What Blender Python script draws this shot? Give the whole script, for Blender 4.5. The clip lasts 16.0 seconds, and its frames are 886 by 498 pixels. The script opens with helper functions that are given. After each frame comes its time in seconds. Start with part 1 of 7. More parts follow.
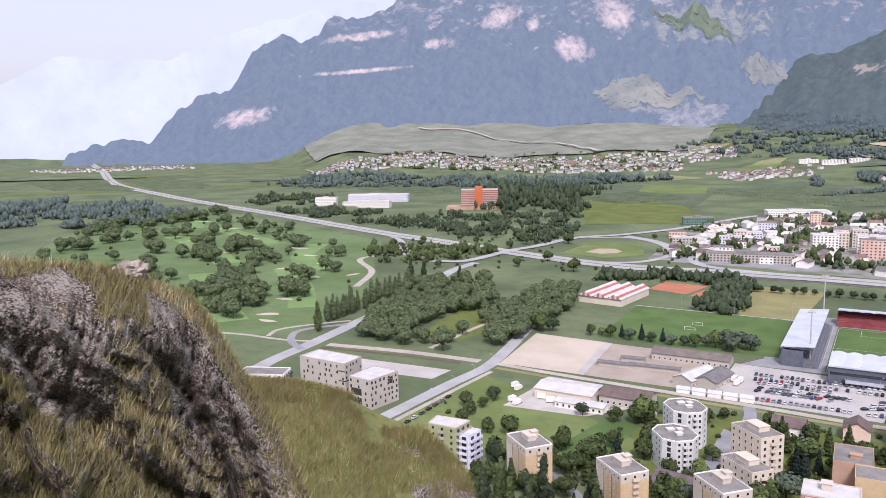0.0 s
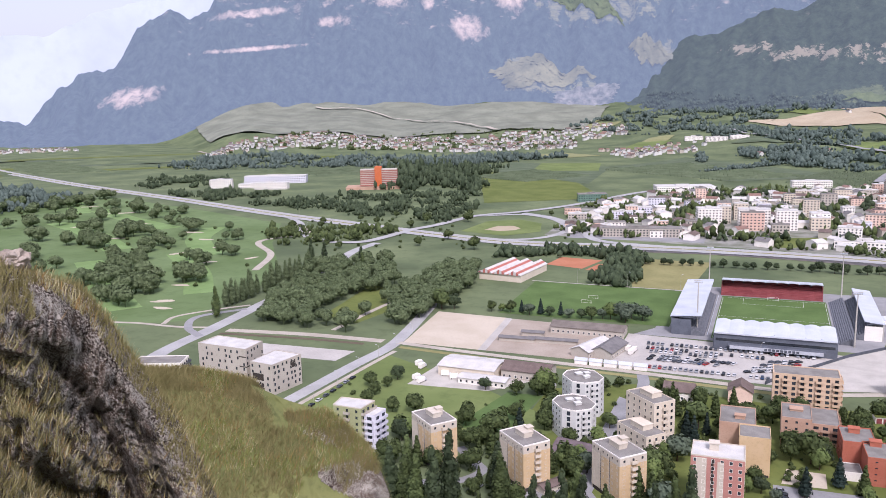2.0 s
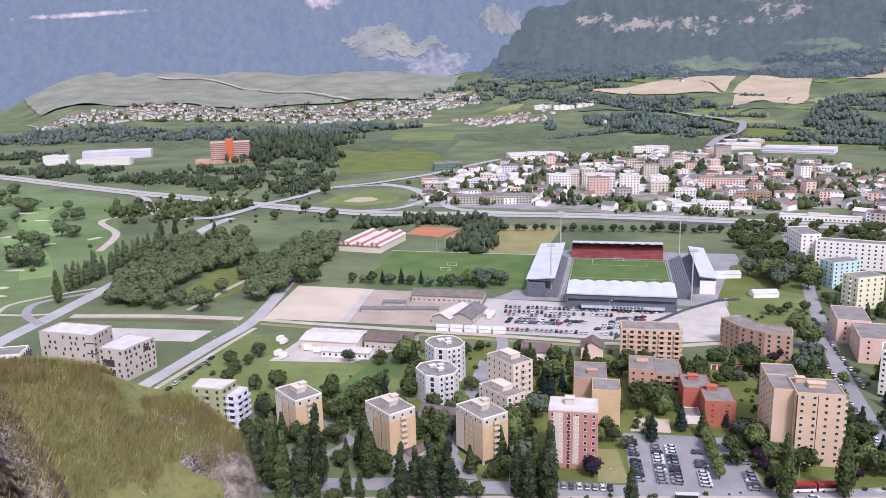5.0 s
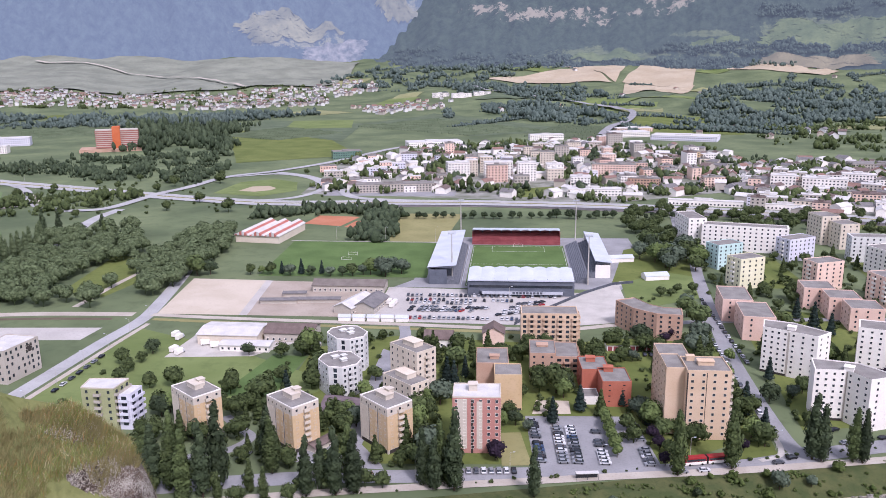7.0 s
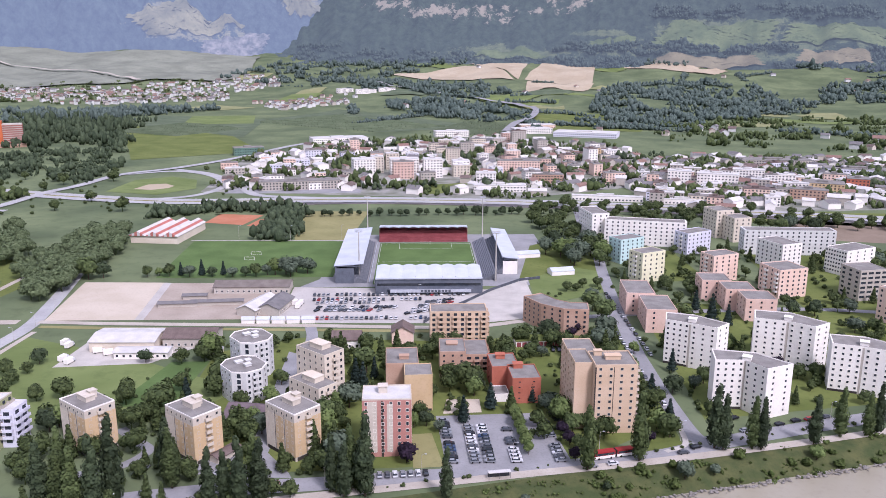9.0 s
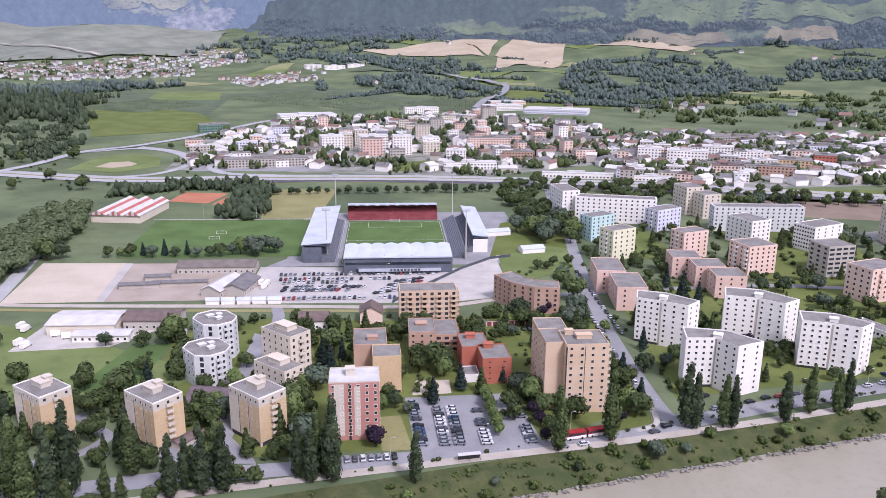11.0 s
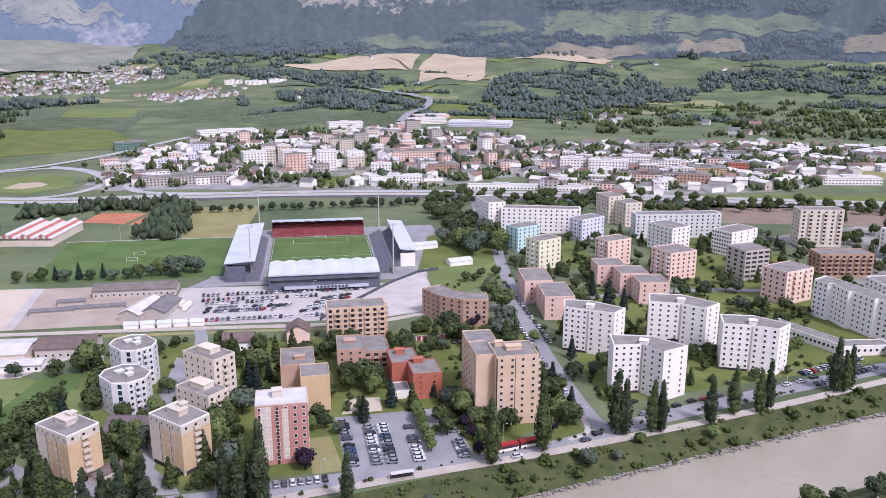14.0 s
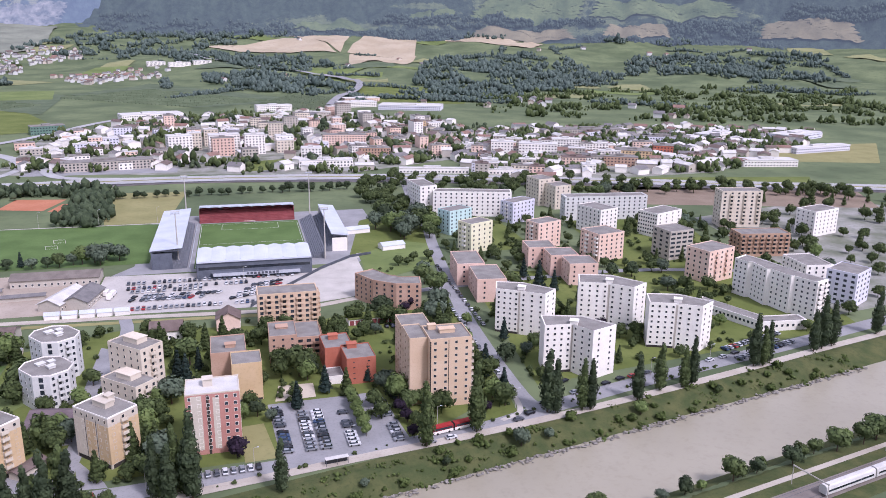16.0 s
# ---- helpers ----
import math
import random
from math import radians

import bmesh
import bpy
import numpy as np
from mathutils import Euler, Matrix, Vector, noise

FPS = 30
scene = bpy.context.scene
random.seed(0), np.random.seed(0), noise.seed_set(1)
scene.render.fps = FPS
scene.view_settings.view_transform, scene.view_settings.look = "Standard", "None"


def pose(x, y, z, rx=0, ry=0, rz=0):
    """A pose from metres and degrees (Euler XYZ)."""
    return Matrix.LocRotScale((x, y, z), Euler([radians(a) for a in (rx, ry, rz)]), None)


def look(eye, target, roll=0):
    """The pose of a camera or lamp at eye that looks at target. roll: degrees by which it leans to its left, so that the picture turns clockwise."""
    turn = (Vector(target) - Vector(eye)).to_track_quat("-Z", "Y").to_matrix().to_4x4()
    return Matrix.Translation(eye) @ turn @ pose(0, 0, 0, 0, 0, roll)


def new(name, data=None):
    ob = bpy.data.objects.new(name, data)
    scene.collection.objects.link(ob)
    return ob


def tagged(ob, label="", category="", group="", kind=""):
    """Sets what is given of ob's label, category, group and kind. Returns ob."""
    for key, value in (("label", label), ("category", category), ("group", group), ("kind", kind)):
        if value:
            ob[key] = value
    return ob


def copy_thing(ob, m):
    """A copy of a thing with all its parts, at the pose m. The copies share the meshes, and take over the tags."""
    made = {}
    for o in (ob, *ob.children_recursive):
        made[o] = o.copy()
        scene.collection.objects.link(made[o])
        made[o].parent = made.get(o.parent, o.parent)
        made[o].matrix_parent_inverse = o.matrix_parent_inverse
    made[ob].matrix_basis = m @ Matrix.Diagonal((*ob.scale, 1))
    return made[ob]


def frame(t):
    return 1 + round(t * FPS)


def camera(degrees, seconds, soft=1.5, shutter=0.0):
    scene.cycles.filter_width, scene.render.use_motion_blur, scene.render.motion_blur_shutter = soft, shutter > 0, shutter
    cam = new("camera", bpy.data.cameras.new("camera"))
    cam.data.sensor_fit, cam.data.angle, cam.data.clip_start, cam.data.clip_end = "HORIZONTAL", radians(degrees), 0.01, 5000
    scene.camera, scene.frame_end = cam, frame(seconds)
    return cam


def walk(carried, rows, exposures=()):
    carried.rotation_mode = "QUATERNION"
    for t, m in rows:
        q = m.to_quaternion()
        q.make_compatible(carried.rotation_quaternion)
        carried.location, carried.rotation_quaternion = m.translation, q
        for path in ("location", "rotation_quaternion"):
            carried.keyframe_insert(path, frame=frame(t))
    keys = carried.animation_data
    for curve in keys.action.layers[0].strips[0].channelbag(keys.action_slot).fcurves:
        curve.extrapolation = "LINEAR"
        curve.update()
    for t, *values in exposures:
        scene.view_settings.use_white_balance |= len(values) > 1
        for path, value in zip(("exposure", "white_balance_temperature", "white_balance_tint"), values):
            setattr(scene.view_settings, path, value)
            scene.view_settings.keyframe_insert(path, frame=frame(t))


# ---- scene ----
cam = camera(58.08, 16.0, soft=0.55)
# seconds, place, turn
ROWS = [
    (0, 1.31, -1.65, 145.09, 81.320, 1.098, 29.551),
    (0.5, 1.30, -1.65, 145.09, 81.016, 1.299, 27.705),
    (1, 1.30, -1.65, 145.09, 80.631, 1.325, 25.887),
    (1.5, 1.29, -1.65, 145.09, 80.156, 1.302, 24.106),
    (2, 1.29, -1.65, 145.09, 79.720, 1.265, 22.324),
    (2.5, 1.28, -1.64, 145.09, 79.523, 1.181, 20.548),
    (3, 1.27, -1.64, 145.09, 79.353, 1.026, 18.851),
    (3.5, 1.26, -1.63, 145.09, 79.014, 1.063, 17.147),
    (4, 1.26, -1.63, 145.09, 78.432, 1.159, 15.486),
    (6.5, 1.23, -1.60, 145.09, 76.538, 0.944, 6.638),
    (7, 0.61, -0.31, 145.06, 76.421, 0.618, 4.864),
    (7.5, 0.29, 0.89, 145.00, 76.327, 0.377, 3.150),
    (8, 0.15, 2.74, 144.74, 76.252, 0.181, 1.477),
    (8.5, 0.06, 4.55, 144.56, 76.185, 0.012, -0.204),
    (9, -0.04, 5.86, 144.49, 76.134, -0.165, -1.823),
    (11.5, 1.56, 14.32, 142.76, 74.388, -0.497, -4.042),
    (12, 1.72, 15.20, 142.69, 74.534, -0.632, -4.385),
    (12.5, 2.17, 16.12, 142.51, 74.913, -0.622, -5.260),
    (13, 2.19, 16.13, 142.50, 75.271, -0.524, -6.565),
    (13.5, 2.22, 16.14, 142.50, 75.571, -0.331, -7.942),
    (14, 2.25, 16.15, 142.49, 75.530, -0.151, -9.295),
    (14.5, 2.28, 16.15, 142.48, 75.220, -0.177, -10.580),
    (15, 2.31, 16.15, 142.48, 74.917, -0.258, -11.719),
    (15.5, 2.32, 16.15, 142.48, 74.675, -0.449, -12.868),
    (16, 2.33, 16.15, 142.48, 74.403, -0.696, -14.168),
]
walk(cam, [(t, pose(x, y, z, rx, ry, rz)) for t, x, y, z, rx, ry, rz in ROWS],
     [(0.0, 0.62, 5930, 24.5), (6.0, 0.60, 5750, 27.5), (16.0, 0.57, 5630, 29)])

# ---- light ----
world = bpy.data.worlds.new("hazy_sky")
scene.world = world
world.use_nodes = True
wn, wl = world.node_tree.nodes, world.node_tree.links
sky = wn.new("ShaderNodeTexSky")
sky.sky_type, sky.sun_disc = "NISHITA", False
sky.sun_elevation, sky.sun_rotation = radians(49), radians(149)
sky.air_density, sky.dust_density, sky.ozone_density, sky.altitude = 1.2, 6.0, 1.0, 500
veil = wn.new("ShaderNodeMix")
veil.data_type = "RGBA"
veil.inputs[0].default_value = 0.55
veil.inputs[7].default_value = (6.8, 6.8, 6.95, 1)
wl.new(sky.outputs["Color"], veil.inputs[6])
wl.new(veil.outputs[2], wn["Background"].inputs["Color"])
wn["Background"].inputs["Strength"].default_value = 0.105
sun = new("sun", bpy.data.lights.new("sun", "SUN"))
sun.data.energy, sun.data.angle, sun.data.color = 2.15, radians(11), (1.0, 0.94, 0.88)
sun.matrix_world = look((0, 0, 0), (-0.34, 0.56, -0.76))

# ---- materials ----
def rgb(h):
    """Linear colour from a hex code."""
    return tuple(((c / 12.92) if c <= 0.04045 else ((c + 0.055) / 1.055) ** 2.4) for c in (int(h[i:i + 2], 16) / 255 for i in (0, 2, 4)))


def surface(name, a, b=None, c=None, rough=0.9, scale=0.5, fine=4.0, bump=0.0, metal=0.0, per_thing=0.0, haze_glow=None, spec=0.12, mid=(0.35, 0.65)):
    """A surface that varies between the colours a and b in patches of 1/scale metres, with a finer grain towards c."""
    m = bpy.data.materials.new(name)
    m.use_nodes = True
    n, l = m.node_tree.nodes, m.node_tree.links
    p = n["Principled BSDF"]
    p.inputs["Roughness"].default_value, p.inputs["Metallic"].default_value = rough, metal
    p.inputs["Specular IOR Level"].default_value = spec
    a, b = rgb(a), rgb(b or a)
    c = rgb(c) if c else tuple(0.6 * x for x in a)
    geo = n.new("ShaderNodeNewGeometry")
    t1 = n.new("ShaderNodeTexNoise")
    t1.inputs["Scale"].default_value, t1.inputs["Detail"].default_value = scale, 5
    l.new(geo.outputs["Position"], t1.inputs["Vector"])
    r1 = n.new("ShaderNodeValToRGB")
    r1.color_ramp.elements[0].color, r1.color_ramp.elements[1].color = (*a, 1), (*b, 1)
    r1.color_ramp.elements[0].position, r1.color_ramp.elements[1].position = mid
    l.new(t1.outputs["Fac"], r1.inputs["Fac"])
    t2 = n.new("ShaderNodeTexNoise")
    t2.inputs["Scale"].default_value, t2.inputs["Detail"].default_value = fine, 6
    t2.inputs["Roughness"].default_value = 0.65
    l.new(geo.outputs["Position"], t2.inputs["Vector"])
    r2 = n.new("ShaderNodeMapRange")
    r2.inputs["From Min"].default_value, r2.inputs["From Max"].default_value = 0.5, 0.85
    r2.inputs["To Max"].default_value = 0.75
    l.new(t2.outputs["Fac"], r2.inputs["Value"])
    mix = n.new("ShaderNodeMix")
    mix.data_type = "RGBA"
    l.new(r2.outputs["Result"], mix.inputs[0])
    l.new(r1.outputs["Color"], mix.inputs[6])
    mix.inputs[7].default_value = (*c, 1)
    out = mix.outputs[2]
    if per_thing:
        oi = n.new("ShaderNodeObjectInfo")
        mr = n.new("ShaderNodeMapRange")
        mr.inputs["To Min"].default_value, mr.inputs["To Max"].default_value = 1 - per_thing, 1 + per_thing
        l.new(oi.outputs["Random"], mr.inputs["Value"])
        h = n.new("ShaderNodeHueSaturation")
        l.new(mr.outputs["Result"], h.inputs["Value"])
        l.new(out, h.inputs["Color"])
        out = h.outputs["Color"]
    l.new(out, p.inputs["Base Color"])
    if bump:
        bp = n.new("ShaderNodeBump")
        bp.inputs["Strength"].default_value, bp.inputs["Distance"].default_value = 0.6, bump
        l.new(t2.outputs["Fac"], bp.inputs["Height"])
        l.new(bp.outputs["Normal"], p.inputs["Normal"])
    # Haze before far land, put into the surface as emission (colour, strength).
    if haze_glow:
        p.inputs["Emission Color"].default_value = (*rgb(haze_glow[0]), 1)
        p.inputs["Emission Strength"].default_value = haze_glow[1]
    return m


MEADOW = surface("valley_meadow", "535f45", "6d7857", "454f3a", scale=0.012, fine=0.09)
HILLGRASS = surface("dry_hill_grass", "626840", "787a4c", "484c2e", scale=0.25, fine=2.5, bump=0.2)
LAWN = surface("lawn", "596433", "6b7440", "48522c", scale=0.03, fine=0.3)
PITCH = surface("pitch_grass", "4f6438", "5c7242", "445830", scale=0.05, fine=0.6)
DRYFIELD = surface("dry_field", "807d54", "8d895f", "6a6d47", scale=0.04, fine=0.3)
GOLF = surface("golf_grass", "5a6d44", "6c7f56", "4b5c3a", scale=0.012, fine=0.08)
ASPHALT = surface("asphalt", "858586", "949495", "6e6e70", scale=0.08, fine=1.0)
CONCRETE = surface("concrete", "a9a59d", "bab6ae", "8d8a83", scale=0.1, fine=1.5)
PATH = surface("path_gravel", "a59d91", "b3aca0", "8a8377", scale=0.1, fine=1.2)
SAND = surface("sand", "b5aa98", "c0b6a5", "9b9181", scale=0.05, fine=0.8)
GRAVEL = surface("white_gravel", "a8a49e", "b6b2ac", "8a8680", scale=0.06, fine=0.8)
ROOFGREY = surface("gravel_roof", "77746f", "8a8782", "5f5d59", scale=0.2, fine=2.0)
ROOFPALE = surface("pale_roof", "b9b7b3", "c9c7c4", "96948f", scale=0.2, fine=2.0)
GLASS = surface("window_glass", "2b3138", "3a4148", "1d2126", rough=0.12, scale=0.6, fine=2, spec=0.6, per_thing=0.3)
WHITEMETAL = surface("white_roof_sheet", "b4bac3", "c2c7ce", "9aa0a8", rough=0.45, scale=0.1, fine=1.5)
DARKMETAL = surface("dark_steel", "4a4e55", "5a5e66", "33363b", rough=0.5, scale=0.3, fine=3)
WHITE = surface("white_render", "e4dfd7", "ebe7df", "cdc8c0", scale=0.15, fine=1.3)
RIVER = surface("river_water", "918b79", "9a9482", "857f6e", rough=0.3, scale=0.02, fine=0.4, bump=0.03, spec=0.35)
TERRACE = surface("vineyard_terrace", "72766a", "868a7c", "60665b", scale=0.012, fine=0.1)
TOWNGROUND = surface("town_ground", "6c7060", "96958f", "596050", scale=0.05, fine=0.3)
FAIRWAY = surface("fairway", "6a8350", "7c9560", "5b7344", scale=0.03, fine=0.2)
ORCHARD = surface("orchard", "525e48", "626d56", "414c3a", scale=0.03, fine=0.16)
TANFIELD = surface("harvested_field", "a3967f", "afa38d", "8f836e", scale=0.01, fine=0.1)
CLAY = surface("clay_court", "a66d52", "b0795e", "8f5d47", scale=0.05, fine=0.5)
ROADPALE = surface("worn_road", "9c9c9b", "aaaaa9", "838383", scale=0.06, fine=0.8)
BANK = surface("rough_bank", "424c2e", "575a39", "333c26", scale=0.15, fine=0.8, bump=0.3)
STONE = surface("bank_stone", "77736d", "96928b", "55524e", scale=0.8, fine=4, bump=0.05)

# ---- building helpers ----
class Shape:
    """Collects faces for one mesh."""
    def __init__(self):
        self.v, self.f, self.m = [], [], []

    def face(self, pts, mi=0):
        k = len(self.v)
        self.v.extend([tuple(p) for p in pts])
        self.f.append(tuple(range(k, k + len(pts))))
        self.m.append(mi)

    def prism(self, foot, z0, z1, mi=0, top=None, bottom=True):
        n, k = len(foot), len(self.v)
        self.v.extend([(x, y, z0) for x, y in foot] + [(x, y, z1) for x, y in foot])
        for i in range(n):
            j = (i + 1) % n
            self.f.append((k + i, k + j, k + n + j, k + n + i))
            self.m.append(mi)
        self.f.append(tuple(range(k + n, k + 2 * n)))
        self.m.append(mi if top is None else top)
        if bottom:
            self.f.append(tuple(range(k + n - 1, k - 1, -1)))
            self.m.append(mi)

    def box(self, x0, x1, y0, y1, z0, z1, mi=0):
        self.prism([(x0, y0), (x1, y0), (x1, y1), (x0, y1)], z0, z1, mi)

    def tube(self, p, q, r0, r1, n=6, mi=0):
        p, q = Vector(p), Vector(q)
        d = (q - p).normalized()
        a = d.orthogonal().normalized()
        b = d.cross(a)
        k = len(self.v)
        for c, r in ((p, r0), (q, r1)):
            for i in range(n):
                t = 2 * math.pi * i / n
                self.v.append(tuple(c + r * (math.cos(t) * a + math.sin(t) * b)))
        for i in range(n):
            j = (i + 1) % n
            self.f.append((k + i, k + j, k + n + j, k + n + i))
            self.m.append(mi)
        self.f.append(tuple(range(k + n, k + 2 * n)))
        self.m.append(mi)
        self.f.append(tuple(range(k + n - 1, k - 1, -1)))
        self.m.append(mi)

    def mesh(self, name, *mats, smooth=False):
        me = bpy.data.meshes.new(name)
        me.from_pydata(self.v, [], self.f)
        for m in mats:
            me.materials.append(m)
        if len(mats) > 1:
            me.polygons.foreach_set("material_index", [min(i, len(mats) - 1) for i in self.m])
        if smooth:
            me.polygons.foreach_set("use_smooth", [True] * len(self.f))
        me.update()
        return me


def part(name, shape, mats, parent=None, label="", m=None, smooth=False):
    """A mesh object of its own, under parent if given."""
    mats = mats if isinstance(mats, (list, tuple)) else [mats]
    me = shape if isinstance(shape, bpy.types.Mesh) else shape.mesh(name, *mats, smooth=smooth)
    ob = new(name, me)
    if parent:
        ob.parent = parent
    if m is not None:
        ob.matrix_basis = m
    if label:
        ob["label"] = label
    return ob


def thing(name, label, category, m=None, group="", kind=""):
    ob = new(name)
    ob.empty_display_size = 0.5
    if m is not None:
        ob.matrix_basis = m
    return tagged(ob, label, category, group, kind)


def ss(a, b, x):
    t = np.clip((x - a) / (b - a), 0, 1)
    return t * t * (3 - 2 * t)


RX, RY = -0.228, 0.974   # across the river, towards the town


def fbm(x, y, scale, octaves=4, seed=0.0):
    """Smooth noise for arrays, made of turned sine waves."""
    out, amp, k = np.zeros_like(x, dtype=float), 1.0, 1.0 / scale
    for o in range(octaves):
        a = 1.3 + 2.1 * o + seed
        u, w = x * math.cos(a) + y * math.sin(a), -x * math.sin(a) + y * math.cos(a)
        out += amp * (np.sin(u * k + 1.7 * np.sin(w * k * 0.7 + a)) * np.cos(w * k * 0.9 + 1.3 * np.sin(u * k * 0.6 + 2 * a)))
        amp, k = amp * 0.5, k * 2.03
    return out


def ground_z(x, y):
    """The height of the land: a castle hill, a river in its bed, a flat valley, rising foothills."""
    x, y = np.asarray(x, float), np.asarray(y, float)
    r, az = np.hypot(x, y), np.degrees(np.arctan2(x, y))
    s = RX * x + RY * y
    bed = -4.6 * ss(236, 221, s) * ss(174, 188, s)
    hill = np.maximum(0, 143 - 0.80 * r + 1.2 * fbm(x, y, 14) * ss(3, 20, r))
    r0 = 2300 + 2000 * ss(-35, -44, az) - 800 * ss(-14, 6, az)
    e0 = -np.arctan2(145, r0)
    u = np.clip((r - r0) / (4500 - r0), 0, 1)
    e = e0 + (radians(1.2) - 0.05 * ss(-35, -44, az) - e0) * u ** 0.9
    rise = np.where(r > r0, 145 + r * np.tan(e) + 14 * fbm(x, y, 190) * ss(0, 0.25, u), 0)
    return np.where(r < 190, np.maximum(hill, bed), np.maximum(rise, -50) + bed * (r < 1500))


def gz(x, y):
    """ground_z for one place, quickly."""
    r = math.hypot(x, y)
    if 192 < r < 1450 and RX * x + RY * y > 237:
        return 0.0
    return float(ground_z(x, y))


def fast_mesh(name, co, loops, sizes, mat):
    """A mesh from arrays: corners, the corners' order, and each face's number of corners."""
    me = bpy.data.meshes.new(name)
    me.vertices.add(len(co))
    me.vertices.foreach_set("co", np.asarray(co, np.float32).ravel())
    me.loops.add(len(loops))
    me.loops.foreach_set("vertex_index", np.asarray(loops, np.int32))
    me.polygons.add(len(sizes))
    sizes = np.asarray(sizes, np.int32)
    me.polygons.foreach_set("loop_start", np.concatenate([[0], np.cumsum(sizes)[:-1]]).astype(np.int32))
    me.polygons.foreach_set("loop_total", sizes)
    me.update(calc_edges=True)
    me.validate()
    me.materials.append(mat)
    return me


def lines(*spans):
    out = []
    for a, b, step in spans:
        out.extend(np.arange(a, b, step))
    return np.array(out)


# ---- the land ----
gx = lines((-4900, -1500, 75), (-1500, -700, 30), (-700, 0, 12), (0, 420, 4), (420, 900, 12), (900, 4901, 70))
gy = lines((-2500, -300, 110), (-300, 100, 8), (100, 340, 3.5), (340, 1000, 12), (1000, 2000, 30), (2000, 4901, 45))
GX, GY = np.meshgrid(gx, gy)
GZ = ground_z(GX, GY)
nx = len(gx)
idx = np.arange(len(gx) * len(gy)).reshape(len(gy), nx)
quads = np.stack([idx[:-1, :-1], idx[:-1, 1:], idx[1:, 1:], idx[1:, :-1]], -1).reshape(-1, 4)
me = bpy.data.meshes.new("ground")
me.from_pydata(np.stack([GX, GY, GZ], -1).reshape(-1, 3).tolist(), [], quads.tolist())
me.polygons.foreach_set("use_smooth", [True] * len(quads))
me.materials.append(MEADOW)
tagged(new("ground", me), "flat green valley floor with meadows between wooded foothills", "ground", kind="structure")

def by_river(along, across, z=0.0):
    """A place from metres along the river and across it."""
    return (along * RY + across * RX, -along * RX + across * RY, z)


w = Shape()
for i in range(40):
    a, b = -600 + 40 * i, -560 + 40 * i
    w.face([by_river(a, 160, -4.0), by_river(b, 160, -4.0), by_river(b, 224, -4.0), by_river(a, 224, -4.0)])
part("water", w, RIVER)
tagged(bpy.data.objects["water"], "murky grey-green river between grassy banks", "river", kind="structure")


# ---- mountains ----
def slope_point(az, u, prof):
    """A point of a mountain side at azimuth az (degrees) and u from foot to crest."""
    r_near, r_far, crest, rough, seed, e_low = prof
    a = np.radians(az)
    top = np.interp(az, [c[0] for c in crest], [c[1] for c in crest])
    r = r_near + (r_far - r_near) * u
    x, y = r * np.sin(a), r * np.cos(a)
    e = e_low + (top - e_low) * u ** 0.95
    gully = np.abs(fbm(az * 60 + 40 * u, u * 260, 95, 4, seed)) + 0.5 * np.abs(fbm(az * 60 - 25 * u, u * 70, 40, 3, seed + 1)) * ss(0.1, 0.4, u) * ss(1.0, 0.7, u)
    z = 145 + r * np.tan(np.radians(e)) + rough * (fbm(x, y, 300, 5, seed) + 0.9 - 1.6 * gully) * np.sqrt(u) * ss(0, 0.12, u)
    return np.stack([x, y, z], -1)


def range_of_hills(name, label, az0, az1, prof, mat, n=640, k=150):
    """A mountain side from its foot up to its crest line."""
    az, u = np.meshgrid(np.linspace(az0, az1, n), np.linspace(0, 1, k))
    ids = np.arange(n * k).reshape(k, n)
    q = np.stack([ids[:-1, :-1], ids[:-1, 1:], ids[1:, 1:], ids[1:, :-1]], -1).reshape(-1, 4)
    me = bpy.data.meshes.new(name)
    me.from_pydata(slope_point(az, u, prof).reshape(-1, 3).tolist(), [], q.tolist())
    me.materials.append(mat)
    me.polygons.foreach_set("use_smooth", [True] * len(q))
    return tagged(new(name, me), label, "mountain", kind="structure")


MAIN = (3720, 4600, [(-56, -2.2), (-52.5, -1.6), (-50.6, -0.8), (-49.2, 0.2), (-47.1, 1.4), (-45.5, 2.3), (-44.4, 3.0), (-42.8, 4.1), (-40.5, 5.6), (-38.2, 6.5), (-36.6, 7.1), (-35, 7.5), (-32, 8.5), (-28, 10.4), (-24, 12), (0, 11), (50, 9)], 44, 0.4, -3.0)
RIDGE = (4620, 4850, [(-85, 5), (-66, 2.6), (-58, 3.0), (-56, 4.2), (-54.7, 4.9), (-53.4, 4.7), (-51, 4.6), (-48, 4.8), (-45, 6.2), (-41, 7.3), (-38, 8.0), (-34, 8.7)], 12, 2.4, -2.5)
FOOT = (3300, 4100, [(-19, -2.6), (-11.2, -1.6), (-10.2, 0.4), (-9.6, 1.4), (-6, 3.4), (0, 5.4), (8, 6.6), (15, 7.5), (50, 8)], 20, 1.1, -3.2)


